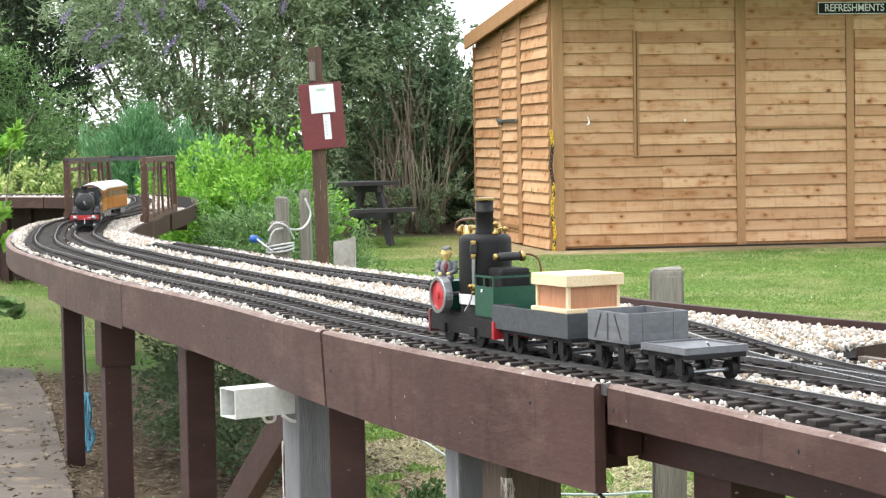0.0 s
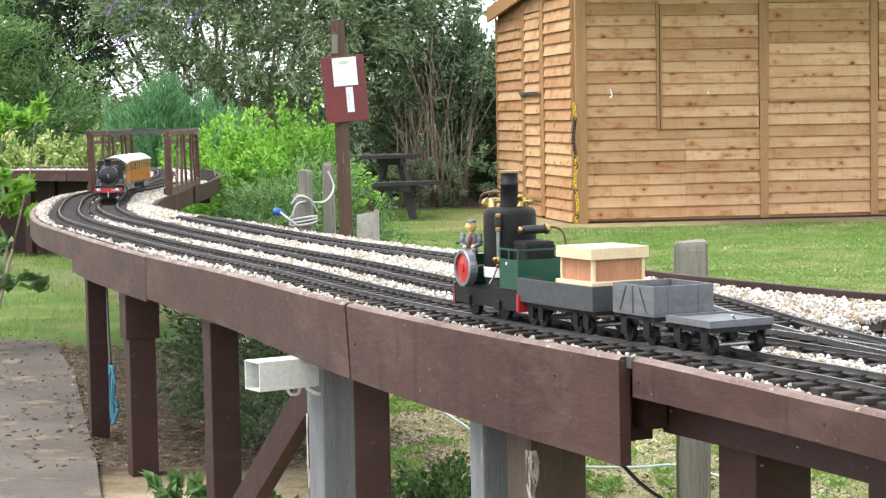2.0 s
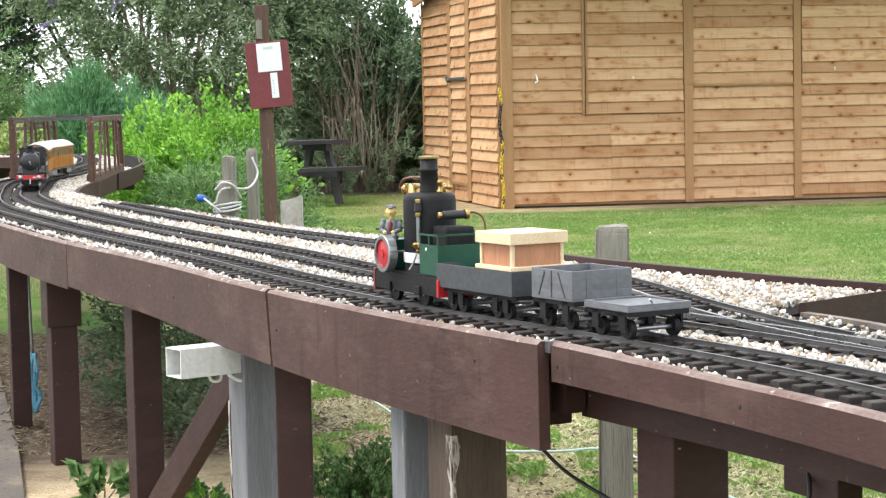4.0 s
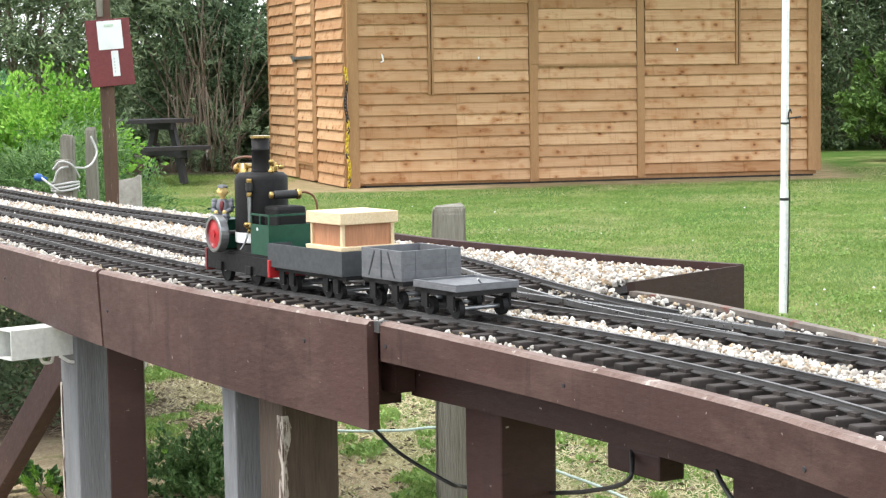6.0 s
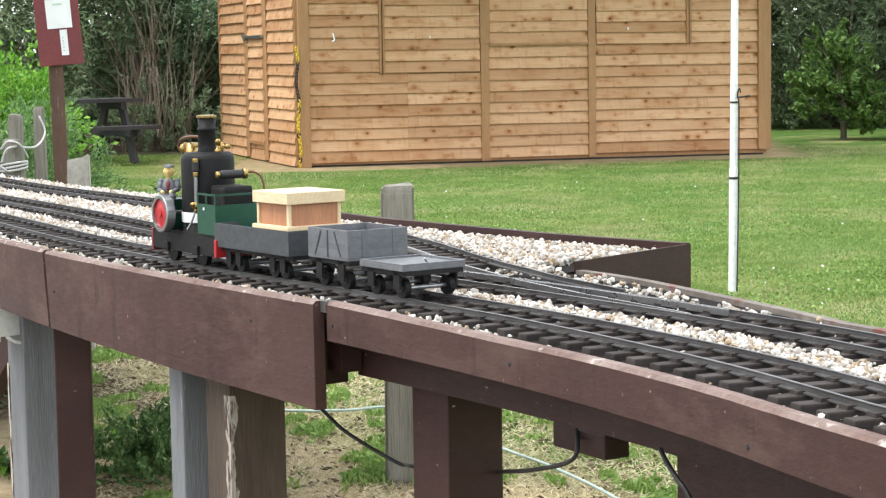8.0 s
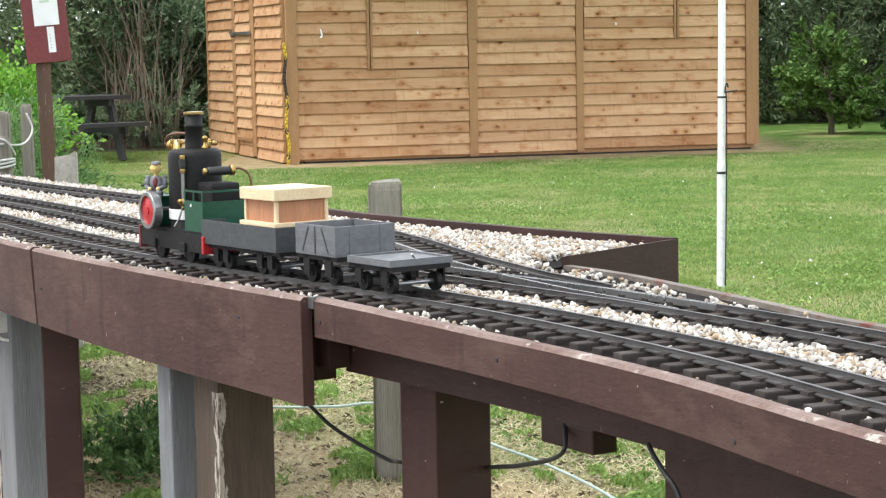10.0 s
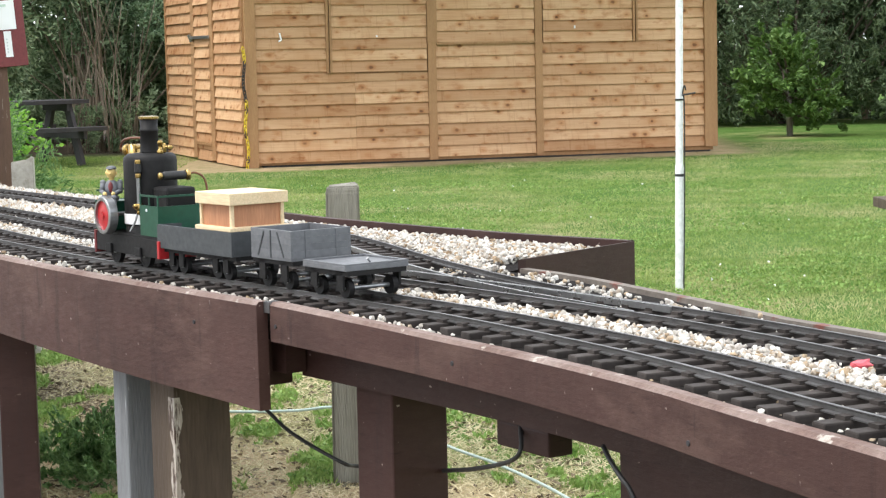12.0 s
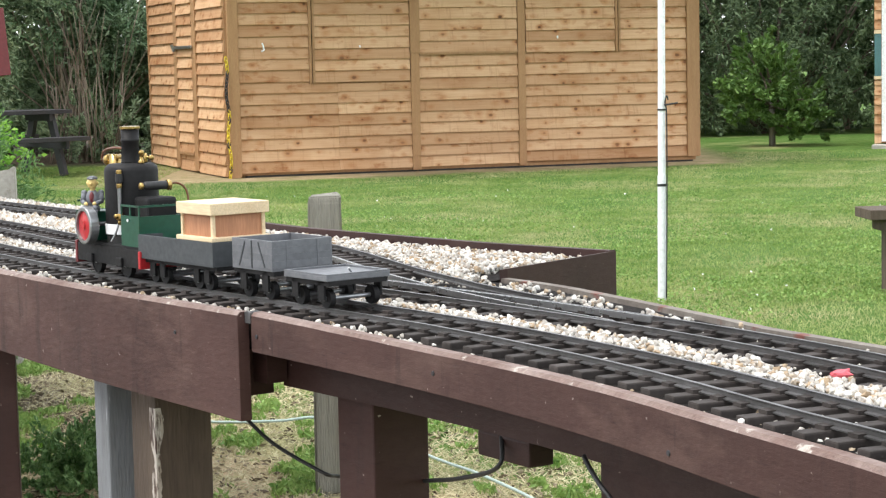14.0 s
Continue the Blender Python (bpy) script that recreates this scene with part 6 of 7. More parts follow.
def express_engine(m):
    g = thing("steam_locomotive", m, "black model steam locomotive with a red buffer beam", "locomotive")
    part("frames", boxes((-0.27, 0.30, -0.038, 0.038, 0.035, 0.085)), "matblack", g)
    part("running_board", boxes((-0.29, 0.18, -0.085, 0.085, 0.098, 0.106), (0.18, 0.31, -0.085, 0.085, 0.085, 0.092), bevel=0.001), "black", g)
    part("boiler", turned(bmesh.new(), [(0.052, -0.16), (0.054, -0.15), (0.054, 0.16), (0.057, 0.162), (0.058, 0.255), (0.055, 0.262), (0.02, 0.268)], 28, "X", (0, 0, 0.175)), "black", g, smooth=True)
    part("smokebox_door", turned(bmesh.new(), [(0.048, 0.262), (0.046, 0.270), (0.025, 0.277), (0.006, 0.279)], 24, "X", (0, 0, 0.175)), "black", g)
    hb = bmesh.new()
    tube(hb, (0.276, 0, 0.175), (0.29, 0, 0.175), 0.006)
    tube(hb, (0.287, 0, 0.175), (0.287, 0.006, 0.155), 0.0025)
    part("door_handle", hb, "steel", g)
    part("saddle", boxes((0.16, 0.26, -0.045, 0.045, 0.09, 0.14), bevel=0.004), "black", g)
    part("chimney", turned(bmesh.new(), [(0.026, 0), (0.020, 0.012), (0.018, 0.035), (0.022, 0.037), (0.022, 0.044), (0.016, 0.044)], 20, "Z", (0.215, 0, 0.230)), "matblack", g, smooth=True)
    part("dome", turned(bmesh.new(), [(0.034, 0), (0.026, 0.006), (0.025, 0.03), (0.018, 0.045), (0.006, 0.050)], 20, "Z", (0.09, 0, 0.225)), "matblack", g, smooth=True)
    part("safety_valves", boxes((-0.10, -0.07, -0.018, 0.018, 0.225, 0.255), bevel=0.004), "black", g)
    part("firebox", boxes((-0.20, -0.05, -0.052, 0.052, 0.10, 0.228), bevel=0.016), "black", g)
    cab = part("cab", boxes((-0.285, -0.205, -0.082, -0.079, 0.106, 0.215), (-0.285, -0.205, 0.079, 0.082, 0.106, 0.215), (-0.208, -0.203, -0.079, 0.079, 0.106, 0.255)), "black", g)
    ob = part("cab_roof", arc_roof(-0.315, -0.195, 0.086, 0.240, 0.030, 0.005), "black", cab)
    part("cab_window", boxes((-0.25, -0.225, -0.084, -0.0825, 0.17, 0.20), (-0.25, -0.225, 0.0825, 0.084, 0.17, 0.20)), "glass_dark", cab)
    part("number", boxes(*[(-0.275 + 0.014 * i, -0.266 + 0.014 * i, -0.0836, -0.0824, 0.135, 0.150) for i in range(4)]), "white", cab, "white number bars")
    part("buffer_beam", boxes((0.30, 0.312, -0.088, 0.088, 0.062, 0.092), bevel=0.001), "red", g, "red painted buffer beam")
    for y in (-0.058, 0.058):
        part("buffer", turned(bmesh.new(), [(0.009, 0), (0.008, 0.018), (0.015, 0.020), (0.015, 0.025)], 14, "X", (0.312, y, 0.076)), "steel", g, smooth=True)
    part("beam_number", boxes(*[(0.3122, 0.3132, 0.02 + 0.008 * i, 0.025 + 0.008 * i, 0.074, 0.082) for i in range(3)]), "white", g)
    part("coupling", tube(bmesh.new(), (0.312, 0, 0.07), (0.325, 0, 0.035), 0.004), "steel", g)
    for y in (-0.072, 0.072):
        for x, r in ((-0.03, 0.062), (-0.17, 0.062)):
            sp = bmesh.new()
            n = 10
            for i in range(n):
                a0, a1 = math.pi * i / n, math.pi * (i + 1) / n
                box(sp, -0.001, 0.001, y - 0.012, y + 0.012, -0.012, 0.012, m=Matrix.Translation((x + r * math.cos((a0 + a1) / 2), 0, 0.075 + r * math.sin((a0 + a1) / 2))) @ Matrix.Rotation(-(a0 + a1) / 2, 4, "Y"))
            part("splasher", sp, "black", g)
        part("cylinder", tube(bmesh.new(), (0.15, y, 0.06), (0.22, y, 0.06), 0.022, n=16), "black", g)
        part("connecting_rod", boxes((-0.17, 0.15, y - 0.004 + 0.006 * (1 if y > 0 else -1), y + 0.006 * (1 if y > 0 else -1), 0.052, 0.060)), "steel", g)
    for x in (-0.03, -0.17):
        axle_pair(g, x, 0.058, name="driving_wheel")
    for x in (0.13, 0.25):
        axle_pair(g, x, 0.028, name="bogie_wheel")
    return g


def tender(m):
    g = thing("tender", m, "black model tender with white lettering bars and coal", "tender")
    part("body", boxes((-0.17, 0.17, -0.082, 0.082, 0.085, 0.185), bevel=0.002), "black", g)
    part("flare", boxes((-0.17, 0.08, -0.088, -0.080, 0.185, 0.215), (-0.17, 0.08, 0.080, 0.088, 0.185, 0.215), (-0.172, -0.164, -0.08, 0.08, 0.185, 0.215)), "black", g)
    part("footplate", boxes((-0.19, 0.185, -0.085, 0.085, 0.075, 0.085)), "black", g)
    rng = random.Random(4)
    cbm = bmesh.new()
    for i in range(90):
        bmesh.ops.create_icosphere(cbm, subdivisions=1, radius=rng.uniform(0.008, 0.016), matrix=Matrix.Translation((rng.uniform(-0.13, 0.1), rng.uniform(-0.065, 0.065), 0.19 + rng.uniform(0, 0.03))))
    part("coal", cbm, "matblack", g)
    part("lettering", boxes(*[(-0.11 + 0.062 * i, -0.098 + 0.062 * i, s * 0.0835 - 0.0008, s * 0.0835 + 0.0008, 0.13, 0.155) for i in range(4) for s in (-1, 1)]), "white", g, "white lettering bars")
    part("side_frame", boxes((-0.17, 0.17, -0.07, -0.06, 0.03, 0.075), (-0.17, 0.17, 0.06, 0.07, 0.03, 0.075)), "matblack", g)
    for x in (-0.11, 0.0, 0.11):
        axle_pair(g, x, 0.033)
    return g


def coach(m, label):
    g = thing("carriage", m, label, "carriage", "orange carriages")
    L, W = 0.39, 0.078
    z0, z1, zw0, zw1 = 0.07, 0.205, 0.145, 0.185
    part("floor", boxes((-L, L, -W, W, 0.062, 0.07)), "teakdark", g)
    for sg in (-1, 1):
        y0, y1 = (sg * W - 0.004, sg * W) if sg > 0 else (sg * W, sg * W + 0.004)
        xs = [-0.34 + 0.076 * i for i in range(10)]
        spec = [(-L, L, y0, y1, z0, zw0), (-L, L, y0, y1, zw1, z1)]
        edges = [-L] + [v for x in xs for v in (x - 0.028, x + 0.028)] + [L]
        for a, b in zip(edges[::2], edges[1::2]):
            spec.append((a, b, y0, y1, zw0, zw1))
        sd = part("side", boxes(*spec), "teak", g, "varnished orange wood side")
        part("step_board", boxes((-L, L, y0 + 0.004 * sg, y1 + 0.006 * sg, 0.058, 0.066)), "stump", sd)
        for x in xs:
            part("pane", boxes((x - 0.028, x + 0.028, (y0 + y1) / 2 - 0.0008, (y0 + y1) / 2 + 0.0008, zw0, zw1)), "glass_dark", sd)
        for x in (-0.265, 0.19, 0.35):
            part("door_line", boxes((x - 0.0012, x + 0.0012, y0 - 0.0008, y1 + 0.0008, z0, z1 - 0.01)), "teakdark", sd)
    for x in (-L, L):
        part("end", boxes((x - 0.003, x + 0.003, -W + 0.004, W - 0.004, z0, z1)), "teak", g)
        bmg = bmesh.new()
        vs = [bmg.verts.new((x + dx, W * (2 * i / 10 - 1) * 0.98, z1 + 0.036 * (1 - (2 * i / 10 - 1) ** 2) - 0.006)) for dx in (-0.003, 0.003) for i in range(11)]
        bmg.faces.new(vs[:11])
        bmg.faces.new(vs[11:][::-1])
        for i in range(10):
            bmg.faces.new((vs[i + 1], vs[i], vs[11 + i], vs[12 + i]))
        bmg.faces.new((vs[0], vs[10], vs[21], vs[11]))
        part("gable", bmg, "teak", g)
    part("roof", arc_roof(-L - 0.008, L + 0.008, W + 0.008, z1, 0.040, 0.004, 16), "cream", g, "cream-white arched roof", smooth=True)
    for x in (-0.27, 0.27):
        bg_ = part("bogie", boxes((x - 0.085, x + 0.085, -0.068, -0.058, 0.022, 0.055), (x - 0.085, x + 0.085, 0.058, 0.068, 0.022, 0.055), (x - 0.02, x + 0.02, -0.058, 0.058, 0.03, 0.058), bevel=0.003), "silver", g, "flaking silver bogie")
        for dx in (-0.055, 0.055):
            axle_pair(g, x + dx, 0.024)
    part("battery_box", boxes((-0.07, 0.07, -0.06, 0.06, 0.03, 0.06)), "matblack", g)
    return g


S1 = 12.62
SMALL = Matrix.Scale(0.78, 4)
express_engine(on_track(off_mid, S1, 0.14) @ SMALL)
tender(on_track(off_mid, S1 - 0.38, 0.11) @ SMALL)
coach(on_track(off_mid, S1 - 0.87, 0.27) @ Matrix.Scale(0.86, 4), "varnished orange model carriage with a cream roof behind the tender")
coach(on_track(off_mid, S1 - 1.57, 0.27) @ Matrix.Scale(0.86, 4), "varnished orange model carriage at the tail of the train")


# the small upright-boiler engine and its wagons, running away along the front
def boiler_engine(m):
    g = thing("upright_boiler_engine", m, "model steam engine with upright black boiler and green panels", "locomotive")
    part("chassis", boxes((-0.192, 0.17, -0.075, 0.075, 0.055, 0.082), bevel=0.003), "matblack", g)
    part("valance", boxes((-0.19, 0.165, -0.079, -0.075, 0.03, 0.075), (-0.19, 0.165, 0.075, 0.079, 0.03, 0.075), bevel=0.001), "matblack", g)
    part("buffer_beam", boxes((-0.204, -0.193, -0.085, 0.085, 0.030, 0.074), bevel=0.002), "red", g, "red buffer beam")
    part("buffer_beam", boxes((0.171, 0.182, -0.079, 0.079, 0.022, 0.080), bevel=0.002), "maroon", g, "dark maroon buffer beam")
    part("boiler", turned(bmesh.new(), [(0.066, 0.10), (0.068, 0.104), (0.068, 0.262), (0.066, 0.272), (0.058, 0.280), (0.02, 0.283)], 32), "matblack", g, smooth=True)
    part("band", turned(bmesh.new(), [(0.0690, 0.104), (0.0695, 0.106), (0.0695, 0.128), (0.0690, 0.130)], 32), "white", g, "polished pale band")
    part("firebox", turned(bmesh.new(), [(0.066, 0.082), (0.066, 0.102)], 28), "black", g)
    st_ = part("chimney", turned(bmesh.new(), [(0.026, 0.280), (0.024, 0.286), (0.022, 0.335), (0.024, 0.336), (0.024, 0.342), (0.022, 0.343), (0.023, 0.366), (0.017, 0.366)], 24), "matblack", g, smooth=True)
    part("chimney_cap", turned(bmesh.new(), [(0.0235, 0.3665), (0.026, 0.369), (0.026, 0.374), (0.018, 0.375)], 24), "brass", st_, "brass chimney cap")
    sv_ = bmesh.new()
    turned(sv_, [(0.009, 0.278), (0.009, 0.288), (0.005, 0.290), (0.005, 0.303), (0.0075, 0.305), (0.0075, 0.311), (0.003, 0.315)], 14, "Z", (-0.040, 0.010, 0))
    tube(sv_, (-0.034, 0.010, 0.300), (-0.085, 0.014, 0.297), 0.0025)
    turned(sv_, [(0.003, 0.283), (0.0045, 0.286), (0.0045, 0.304), (0.002, 0.308)], 12, "Z", (-0.060, 0.012, 0))
    turned(sv_, [(0.004, -0.006), (0.0065, -0.005), (0.0065, 0.004), (0.003, 0.006)], 12, "X", (-0.085, 0.014, 0.297))
    part("safety_valve", sv_, "brass", g, "brass safety valve", smooth=True)
    # engine fittings ahead of the boiler
    cy = bmesh.new()
    turned(cy, [(0.010, 0.0), (0.013, 0.004), (0.013, 0.026), (0.010, 0.03), (0.009, 0.045)], 16, "X", (0.115, 0.015, 0.262))
    tube(cy, (0.02, 0.015, 0.296), (0.16, 0.015, 0.292), 0.006)
    tube(cy, (0.12, 0.015, 0.30), (0.12, 0.015, 0.20), 0.016)
    turned(cy, [(0.012, 0.0), (0.016, 0.004), (0.016, 0.012), (0.012, 0.016)], 16, "X", (0.150, 0.015, 0.284))
    tube(cy, (0.085, 0.03, 0.26), (0.085, 0.03, 0.13), 0.007)
    part("steam_cylinder", cy, "brass", g, "brass steam cylinder and pipes", smooth=True)
    rope_line("steam_pipe", [(0.01, 0.01, 0.312), (0.07, 0.0, 0.318), (0.14, 0.0, 0.312), (0.185, 0.01, 0.298), (0.19, 0.01, 0.28)], 0.0035, "teakdark", g)
    GX, GY = -0.048, -0.058
    part("gauge_glass", tube(bmesh.new(), (GX, GY, 0.145), (GX, GY, 0.235), 0.005), "steel", g)
    for z in (0.228, 0.262):
        part("gauge_nut", turned(bmesh.new(), [(0.006, 0), (0.0075, 0.003), (0.0075, 0.009), (0.006, 0.012)], 12, "Z", (GX, GY, z - 0.006)), "brass", g, "brass gauge nut")
    gf = turned(bmesh.new(), [(0.010, 0), (0.011, 0.003), (0.011, 0.012), (0.008, 0.016)], 12, "Z", (GX, GY, 0.142))
    tube(gf, (GX + 0.012, GY + 0.02, 0.152), (GX - 0.006, GY - 0.016, 0.152), 0.006)
    tube(gf, (GX, GY, 0.145), (GX - 0.002, GY - 0.004, 0.13), 0.005)
    part("gauge_cock", gf, "brass", g, "brass gauge cock", smooth=True)
    part("gauge_top", turned(bmesh.new(), [(0.007, 0.234), (0.009, 0.238), (0.009, 0.258)], 12, "Z", (GX, GY, 0)), "rubber", g)
    rope_line("drain_pipe", [(GX, GY - 0.005, 0.135), (GX, GY - 0.010, 0.12), (GX + 0.005, GY - 0.014, 0.105), (GX + 0.012, GY - 0.022, 0.088)], 0.0026, "steel", g)
    # green bunkers with rails
    for x0, x1, nm in ((-0.192, -0.092, "bunker"), (0.062, 0.168, "front_panel")):
        b_ = bmesh.new()
        if nm == "bunker":
            box(b_, x0, x1, -0.078, -0.075, 0.083, 0.158, 0.0)
            box(b_, x0, x1, 0.075, 0.078, 0.083, 0.158, 0.0)
            box(b_, x0, x0 + 0.003, -0.075, 0.075, 0.083, 0.158, 0.0)
        else:
            box(b_, x1 - 0.003, x1, -0.078, 0.078, 0.083, 0.158, 0.0)
            box(b_, x0 + 0.05, x1 - 0.003, 0.075, 0.078, 0.083, 0.158, 0.0)
        pn = part(nm, b_, "green", g, "dark green metal panel")
        rb = bmesh.new()
        for y in (-0.0765, 0.0765):
            if nm == "front_panel" and y < 0:
                continue
            box(rb, x0, x1, y - 0.0015, y + 0.0015, 0.180, 0.185)
            for x in (x0 + 0.002, (x0 + x1) / 2, x1 - 0.002):
                box(rb, x - 0.002, x + 0.002, y - 0.0015, y + 0.0015, 0.158, 0.180)
        xe = x0 + 0.0015 if nm == "bunker" else x1 - 0.0015
        box(rb, xe - 0.0015, xe + 0.0015, -0.075, 0.075, 0.180, 0.185)
        part("rail", rb, "green", pn)
    part("rivet", turned(bmesh.new(), [(0.004, 0), (0.004, 0.002), (0.002, 0.003)], 10, "Y", (-0.135, -0.082, 0.147)), "white", g)
    part("lamp", boxes((0.1822, 0.186, 0.01, 0.03, 0.045, 0.06)), "steel", g)
    # lubricator on its tank
    part("tank", boxes((-0.150, -0.07, -0.03, 0.05, 0.083, 0.200), bevel=0.008), "matblack", g)
    part("burner", turned(bmesh.new(), [(0.008, -0.030), (0.011, -0.026), (0.011, 0.030), (0.008, 0.034)], 16, "Y", (-0.112, 0.008, 0.228)), "rubber", g, smooth=True)
    part("burner_cap", turned(bmesh.new(), [(0.005, -0.042), (0.009, -0.040), (0.009, -0.034), (0.005, -0.031)], 14, "Y", (-0.112, 0.008, 0.228)), "brass", g, "brass end cap", smooth=True)
    part("burner_cap", turned(bmesh.new(), [(0.008, 0.033), (0.0135, 0.035), (0.0135, 0.043), (0.008, 0.046)], 14, "Y", (-0.112, 0.008, 0.228)), "brass", g, "brass end cap", smooth=True)
    rope_line("gas_pipe", [(-0.112, 0.052, 0.230), (-0.118, 0.066, 0.232), (-0.128, 0.082, 0.222), (-0.135, 0.088, 0.20), (-0.14, 0.086, 0.17)], 0.0028, "teakdark", g)
    # flywheel with red disc
    fw = part("flywheel", turned(bmesh.new(), [(0.038, -0.012), (0.046, -0.012), (0.048, -0.010), (0.048, 0.010), (0.046, 0.012), (0.038, 0.012)], 30, "Y", ring=True), "steel", g, "steel flywheel rim", smooth=False)
    fw.location = (0.062, -0.098, 0.125)
    part("disc", turned(bmesh.new(), [(0.012, -0.009), (0.038, -0.006), (0.0385, 0.006), (0.012, 0.009)], 26, "Y"), "red", fw, "red wheel disc")
    hub = turned(bmesh.new(), [(0.009, -0.012), (0.009, 0.03)], 12, "Y")
    part("hub", hub, "red", fw)
    part("crankshaft", tube(bmesh.new(), (0.085, -0.098, 0.125), (0.085, 0.05, 0.125), 0.005), "steel", g)
    for x in (-0.085, 0.085):
        axle_pair(g, x, 0.03, tyre="matblack")
        for y in (-0.086, 0.079):
            part("axle_box", boxes((x - 0.015, x + 0.015, y, y + 0.007, 0.028, 0.052), bevel=0.003), "matblack", g)
    return g


def mirrored(g):
    """Turn a vehicle's near and far sides over."""
    for o in g.children_recursive:
        o.data.transform(Matrix.Diagonal((1, -1, 1, 1)))
        o.data.flip_normals()
        o.location.y *= -1
    return g


S2 = 19.061
be_m = on_track(off_front, S2, 0.085, back=True) @ Matrix.Scale(0.78, 4)
mirrored(boiler_engine(be_m))


def doll(m):
    """A small painted figure, one plain shape."""
    bm = bmesh.new()
    mats = []

    def blob(c, r, mi, sc=(1, 1, 1)):
        n0 = len(bm.faces)
        bmesh.ops.create_icosphere(bm, subdivisions=2, radius=r, matrix=Matrix.Translation(c) @ Matrix.Diagonal((*sc, 1)))
        bm.faces.ensure_lookup_table()
        for f in bm.faces[n0:]:
            f.material_index = mi
            f.smooth = True

    def limb(p, q, r0, r1, mi):
        n0 = len(bm.faces)
        tube(bm, p, q, r0, r1, 10)
        bm.faces.ensure_lookup_table()
        for f in bm.faces[n0:]:
            f.material_index = mi
            f.smooth = len(f.verts) == 4

    blob((0, 0, 0.036), 0.023, 0, (0.80, 1.05, 1.35))
    blob((0, 0, 0.008), 0.021, 0, (0.95, 1.05, 0.7))
    for y in (-0.012, 0.012):
        limb((0.004, y, 0.008), (0.042, y * 1.3, 0.012), 0.0115, 0.0095, 0)
        blob((0.043, y * 1.3, 0.011), 0.0100, 0)
        limb((0.043, y * 1.3, 0.012), (0.046, y * 1.3, -0.036), 0.0090, 0.0075, 0)
        blob((0.053, y * 1.3, -0.040), 0.0085, 4, (1.5, 0.9, 0.6))
    for y in (-0.026, 0.026):
        blob((0.0, y, 0.056), 0.0095, 0)
        limb((0.0, y, 0.056), (0.010, y * 1.12, 0.030), 0.0085, 0.0075, 0)
        blob((0.010, y * 1.12, 0.030), 0.0076, 0)
        limb((0.010, y * 1.12, 0.030), (0.036, y * 0.55, 0.024), 0.0072, 0.0060, 0)
        blob((0.038, y * 0.5, 0.024), 0.0066, 1)
    blob((0.014, 0, 0.042), 0.009, 2, (0.7, 0.9, 2.0))
    limb((0.0, 0, 0.062), (0.001, 0, 0.074), 0.008, 0.008, 1)
    blob((0.002, 0, 0.086), 0.0175, 1, (0.95, 0.9, 1.15))
    blob((0.019, 0, 0.084), 0.0042, 1)
    for y in (-0.016, 0.016):
        blob((0.0, y, 0.085), 0.0045, 1, (0.8, 0.6, 1.2))
    blob((-0.002, 0, 0.100), 0.0172, 3, (1.0, 0.98, 0.45))
    blob((0.014, 0, 0.0985), 0.010, 3, (0.9, 1.0, 0.25))
    me = bpy.data.meshes.new("doll")
    bm.to_mesh(me)
    bm.free()
    for k in ("cloth", "skin", "maroon", "grey", "rubber"):
        me.materials.append(M[k])
    ob = new("doll", me)
    ob.matrix_world = m
    return tagged(ob, "small painted toy driver doll with a yellow face and grey coat", "doll")


doll(be_m @ Matrix.Translation((0.100, 0.062, 0.158)) @ Matrix.Rotation(radians(142), 4, "Z") @ Matrix.Scale(0.84, 4))
part("seat_box", boxes((0.085, 0.150, -0.03, 0.078, 0.083, 0.158), bevel=0.003), "green", bpy.data.objects["upright_boiler_engine"])


def wagon_chassis(g, half, xs, r=0.02, z=0.05):
    part("underframe", boxes((-half, half, -0.074, 0.074, z - 0.010, z)), "matblack", g)
    for x in xs:
        axle_pair(g, x, r, tyre="matblack")
        for y in (-0.074, 0.069):
            part("axle_guard", boxes((x - 0.012, x + 0.012, y, y + 0.005, 0.018, z)), "matblack", g)


def long_wagon(m):
    g = thing("dropside_wagon", m, "long dark grey open wagon coupled behind the engine", "wagon", "goods wagons")
    L, W, z0, z1 = 0.186, 0.085, 0.054, 0.122
    part("floor", boxes((-L, L, -W, W, 0.061, 0.066)), "wagon", g)
    for nm, s in (("side", (-L, L, -W, -W + 0.006, 0.064, z1)), ("side", (-L, L, W - 0.006, W, 0.064, z1)), ("end", (-L, -L + 0.006, -W + 0.006, W - 0.006, 0.064, z1)), ("end", (L - 0.006, L, -W + 0.006, W - 0.006, 0.064, z1))):
        part(nm, boxes(s, bevel=0.0012), "wagon", g)
    wagon_chassis(g, L, (-0.135, -0.085, 0.085, 0.135), 0.021, 0.061)
    return g


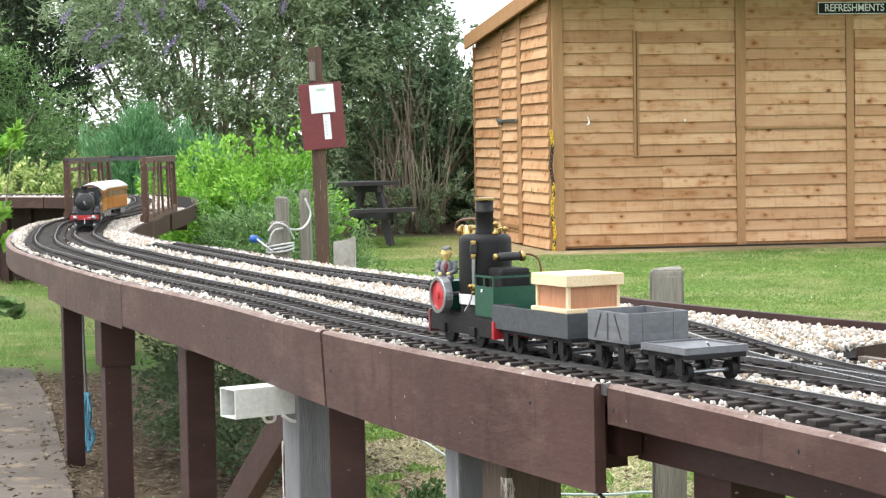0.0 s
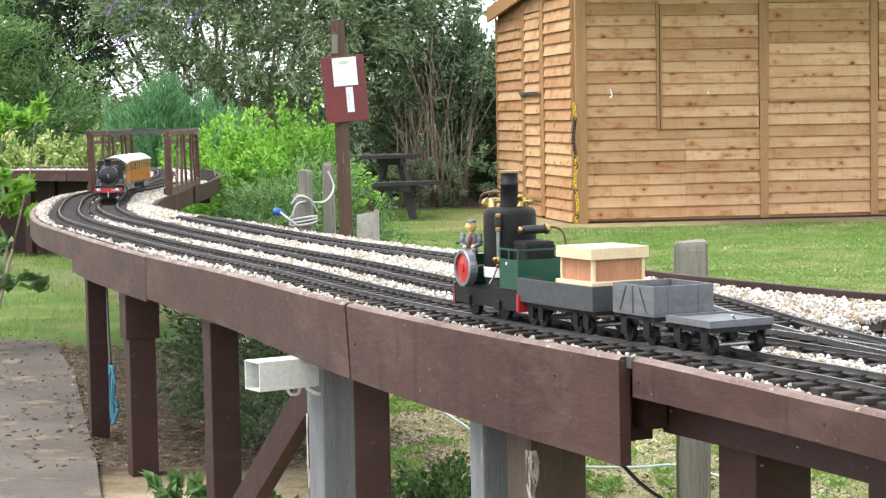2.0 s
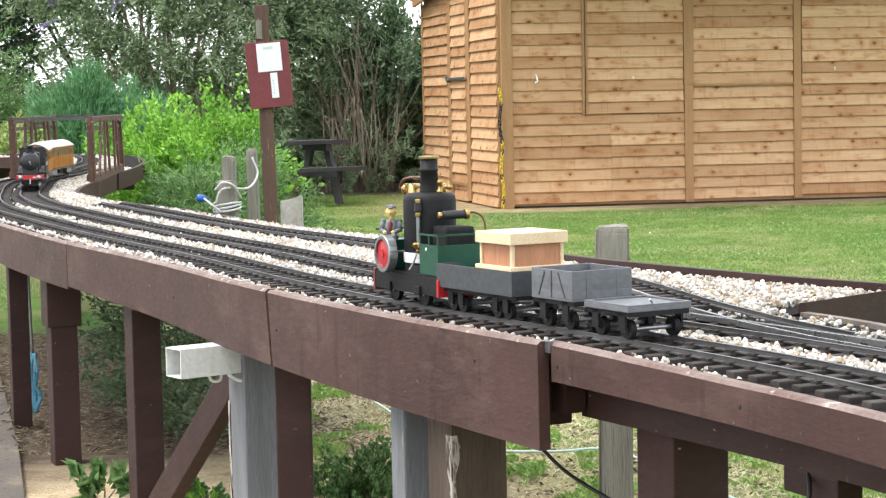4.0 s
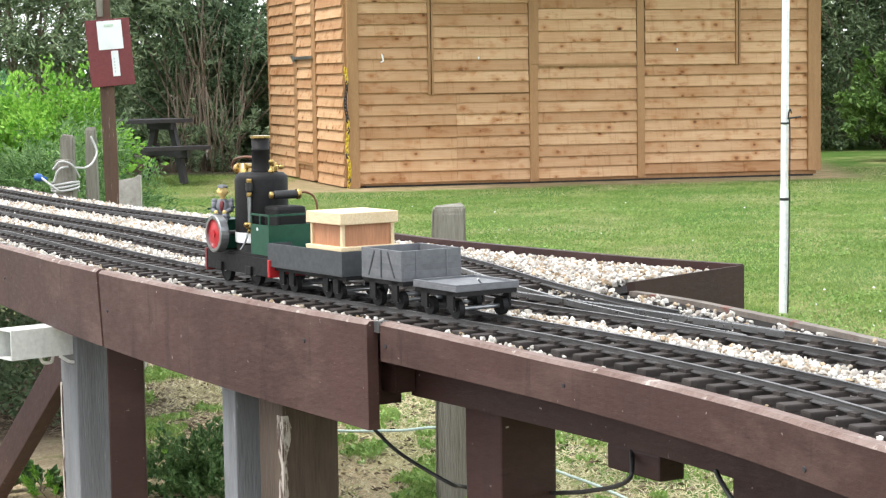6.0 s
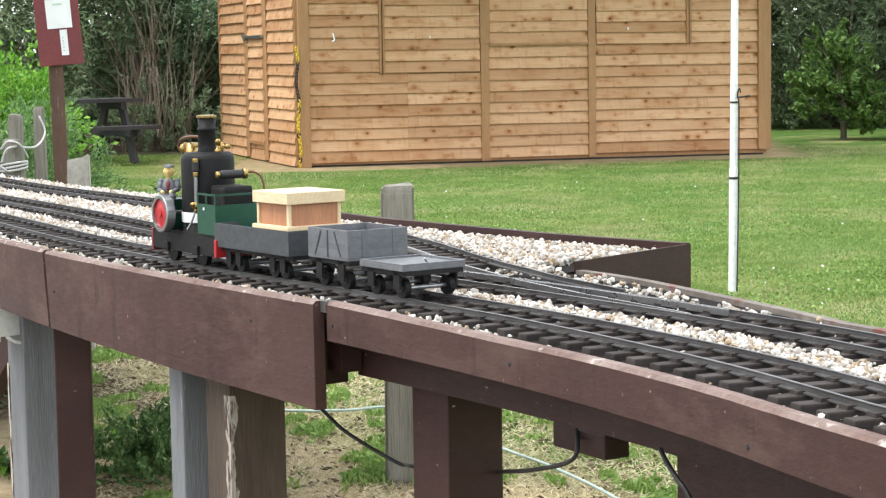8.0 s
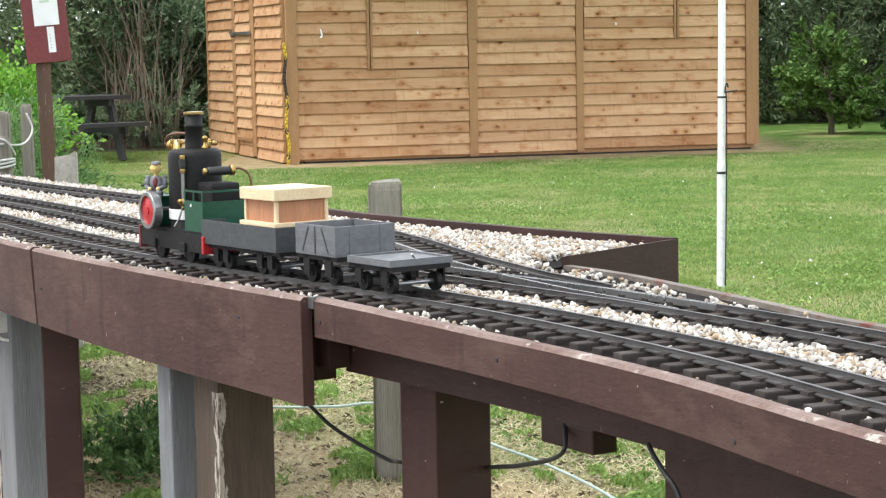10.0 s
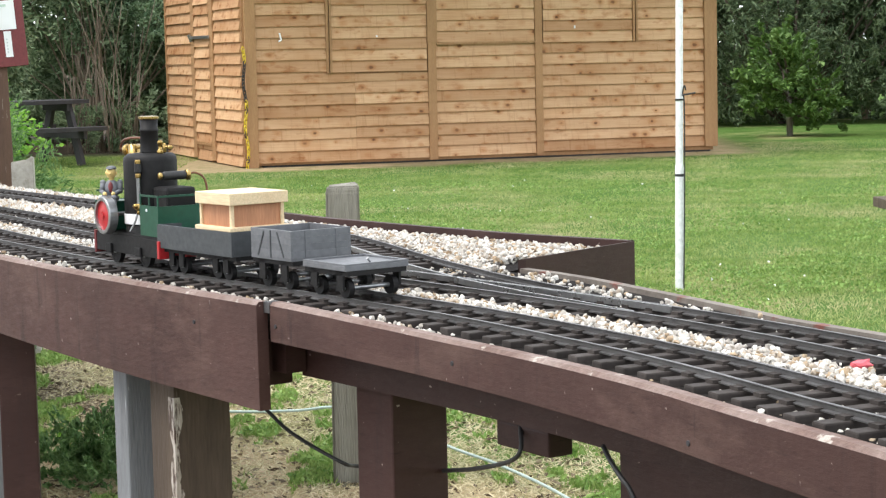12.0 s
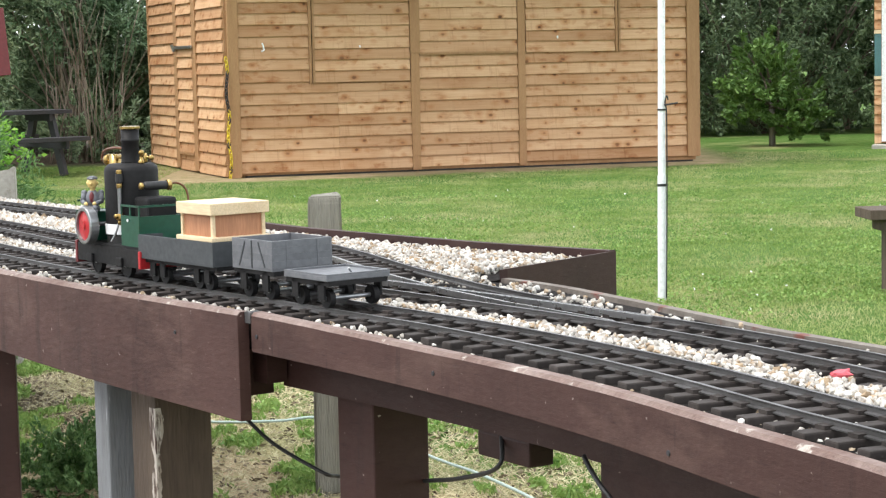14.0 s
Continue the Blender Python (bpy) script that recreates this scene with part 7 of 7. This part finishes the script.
def planked_wagon(m):
    g = thing("open_wagon", m, "small grey planked open wagon with iron straps", "wagon", "goods wagons")
    L, W = 0.082, 0.078
    part("floor", boxes((-L, L, -W, W, 0.064, 0.071)), "wagonpale", g)
    for k in range(4):
        z = 0.071 + 0.0148 * k
        part("plank", boxes((-L, L, -W, -W + 0.006, z, z + 0.0147), bevel=0.0004), "wagonpale", g)
        part("plank", boxes((-L, L, W - 0.006, W, z, z + 0.0147), bevel=0.0004), "wagonpale", g)
        part("plank", boxes((-L, -L + 0.006, -W + 0.006, W - 0.006, z, z + 0.0147), bevel=0.0004), "wagonpale", g)
        part("plank", boxes((L - 0.006, L, -W + 0.006, W - 0.006, z, z + 0.0147), bevel=0.0004), "wagonpale", g)
    for y in (-W - 0.0015, W + 0.0002):
        for x, lean in ((-0.04, 0.45), (0.0, 0.0), (0.04, -0.45)):
            ob = part("strap", boxes((-0.002, 0.002, 0, 0.0013, -0.03, 0.03)), "wagon", g)
            ob.matrix_local = Matrix.Translation((x, y, 0.098)) @ Matrix.Rotation(lean, 4, "Y")
    for x in (-L - 0.0015, L + 0.0002):
        for y in (-0.04, 0.04):
            part("strap", boxes((x, x + 0.0013, y - 0.0015, y + 0.0015, 0.071, 0.129)), "wagonpale", g)
    hk = bmesh.new()
    tube(hk, (-L - 0.012, -0.012, 0.062), (-L, -0.002, 0.064), 0.003)
    tube(hk, (-L - 0.014, 0.0, 0.060), (-L - 0.012, 0.016, 0.064), 0.003)
    part("coupling", hk, "steel", g)
    wagon_chassis(g, L, (-0.045, 0.045), 0.020, 0.064)
    return g


def flat_wagon(m):
    g = thing("flat_wagon", m, "small pale grey flat wagon at the end of the train", "wagon", "goods wagons")
    L, W = 0.083, 0.08
    part("deck", boxes((-L, L, -W, W, 0.059, 0.070), bevel=0.0015), "wagonpale", g)
    part("kerb", boxes((-L, L, -W, -W + 0.008, 0.070, 0.074), (-L, L, W - 0.008, W, 0.070, 0.074), (-L, -L + 0.008, -W + 0.008, W - 0.008, 0.070, 0.074), (L - 0.008, L, -W + 0.008, W - 0.008, 0.070, 0.074)), "wagonpale", g)
    hk = bmesh.new()
    tube(hk, (-0.06, 0.0, 0.070), (-0.064, 0.012, 0.082), 0.0025)
    part("hook", hk, "steel", g)
    wagon_chassis(g, L, (-0.05, 0.05), 0.020, 0.059)
    return g


w1 = on_track(off_front, 19.348, 0.09, back=True) @ Matrix.Scale(0.74, 4)
long_wagon(w1)
planked_wagon(on_track(off_front, 19.617, 0.05, back=True) @ Matrix.Scale(0.8, 4))
flat_wagon(on_track(off_front, 19.788, 0.05, back=True) @ Matrix.Scale(0.8, 4))

crate = thing("pine_box", w1 @ Matrix.Translation((-0.098, 0, 0.1222)) @ Matrix.Scale(1.08, 4), "raw pine box with reddish plywood panels in the wagon", "box")
part("plinth", boxes((-0.080, 0.080, -0.079, 0.079, 0.0, 0.010), bevel=0.002), "pine", crate)
part("panel", boxes((-0.066, 0.066, -0.066, 0.066, 0.010, 0.060)), "ply", crate, "reddish plywood sides")
for sx in (-0.0665, 0.0665):
    for sy in (-0.0665, 0.0665):
        part("corner", boxes((sx - 0.004, sx + 0.004, sy - 0.004, sy + 0.004, 0.010, 0.060)), "pine", crate)
part("lid", boxes((-0.078, 0.078, -0.078, 0.078, 0.060, 0.087), bevel=0.002), "pine", crate, "thick pine lid")

# a scrap of red cloth on the ballast
rg = bmesh.new()
bmesh.ops.create_icosphere(rg, subdivisions=2, radius=0.0115)
for v in rg.verts:
    v.co = Vector((v.co.x * 1.3, v.co.y * 0.7, v.co.z * 0.45)) * (1 + 0.75 * noise.noise(v.co * 160))
ob = tagged(part("cloth_scrap", rg, "pink", None), "crumpled red scrap lying on the ballast", "scrap")
ob.matrix_world = pose(0.525, 2.53, DECK + 0.014, 10, 0, 20)
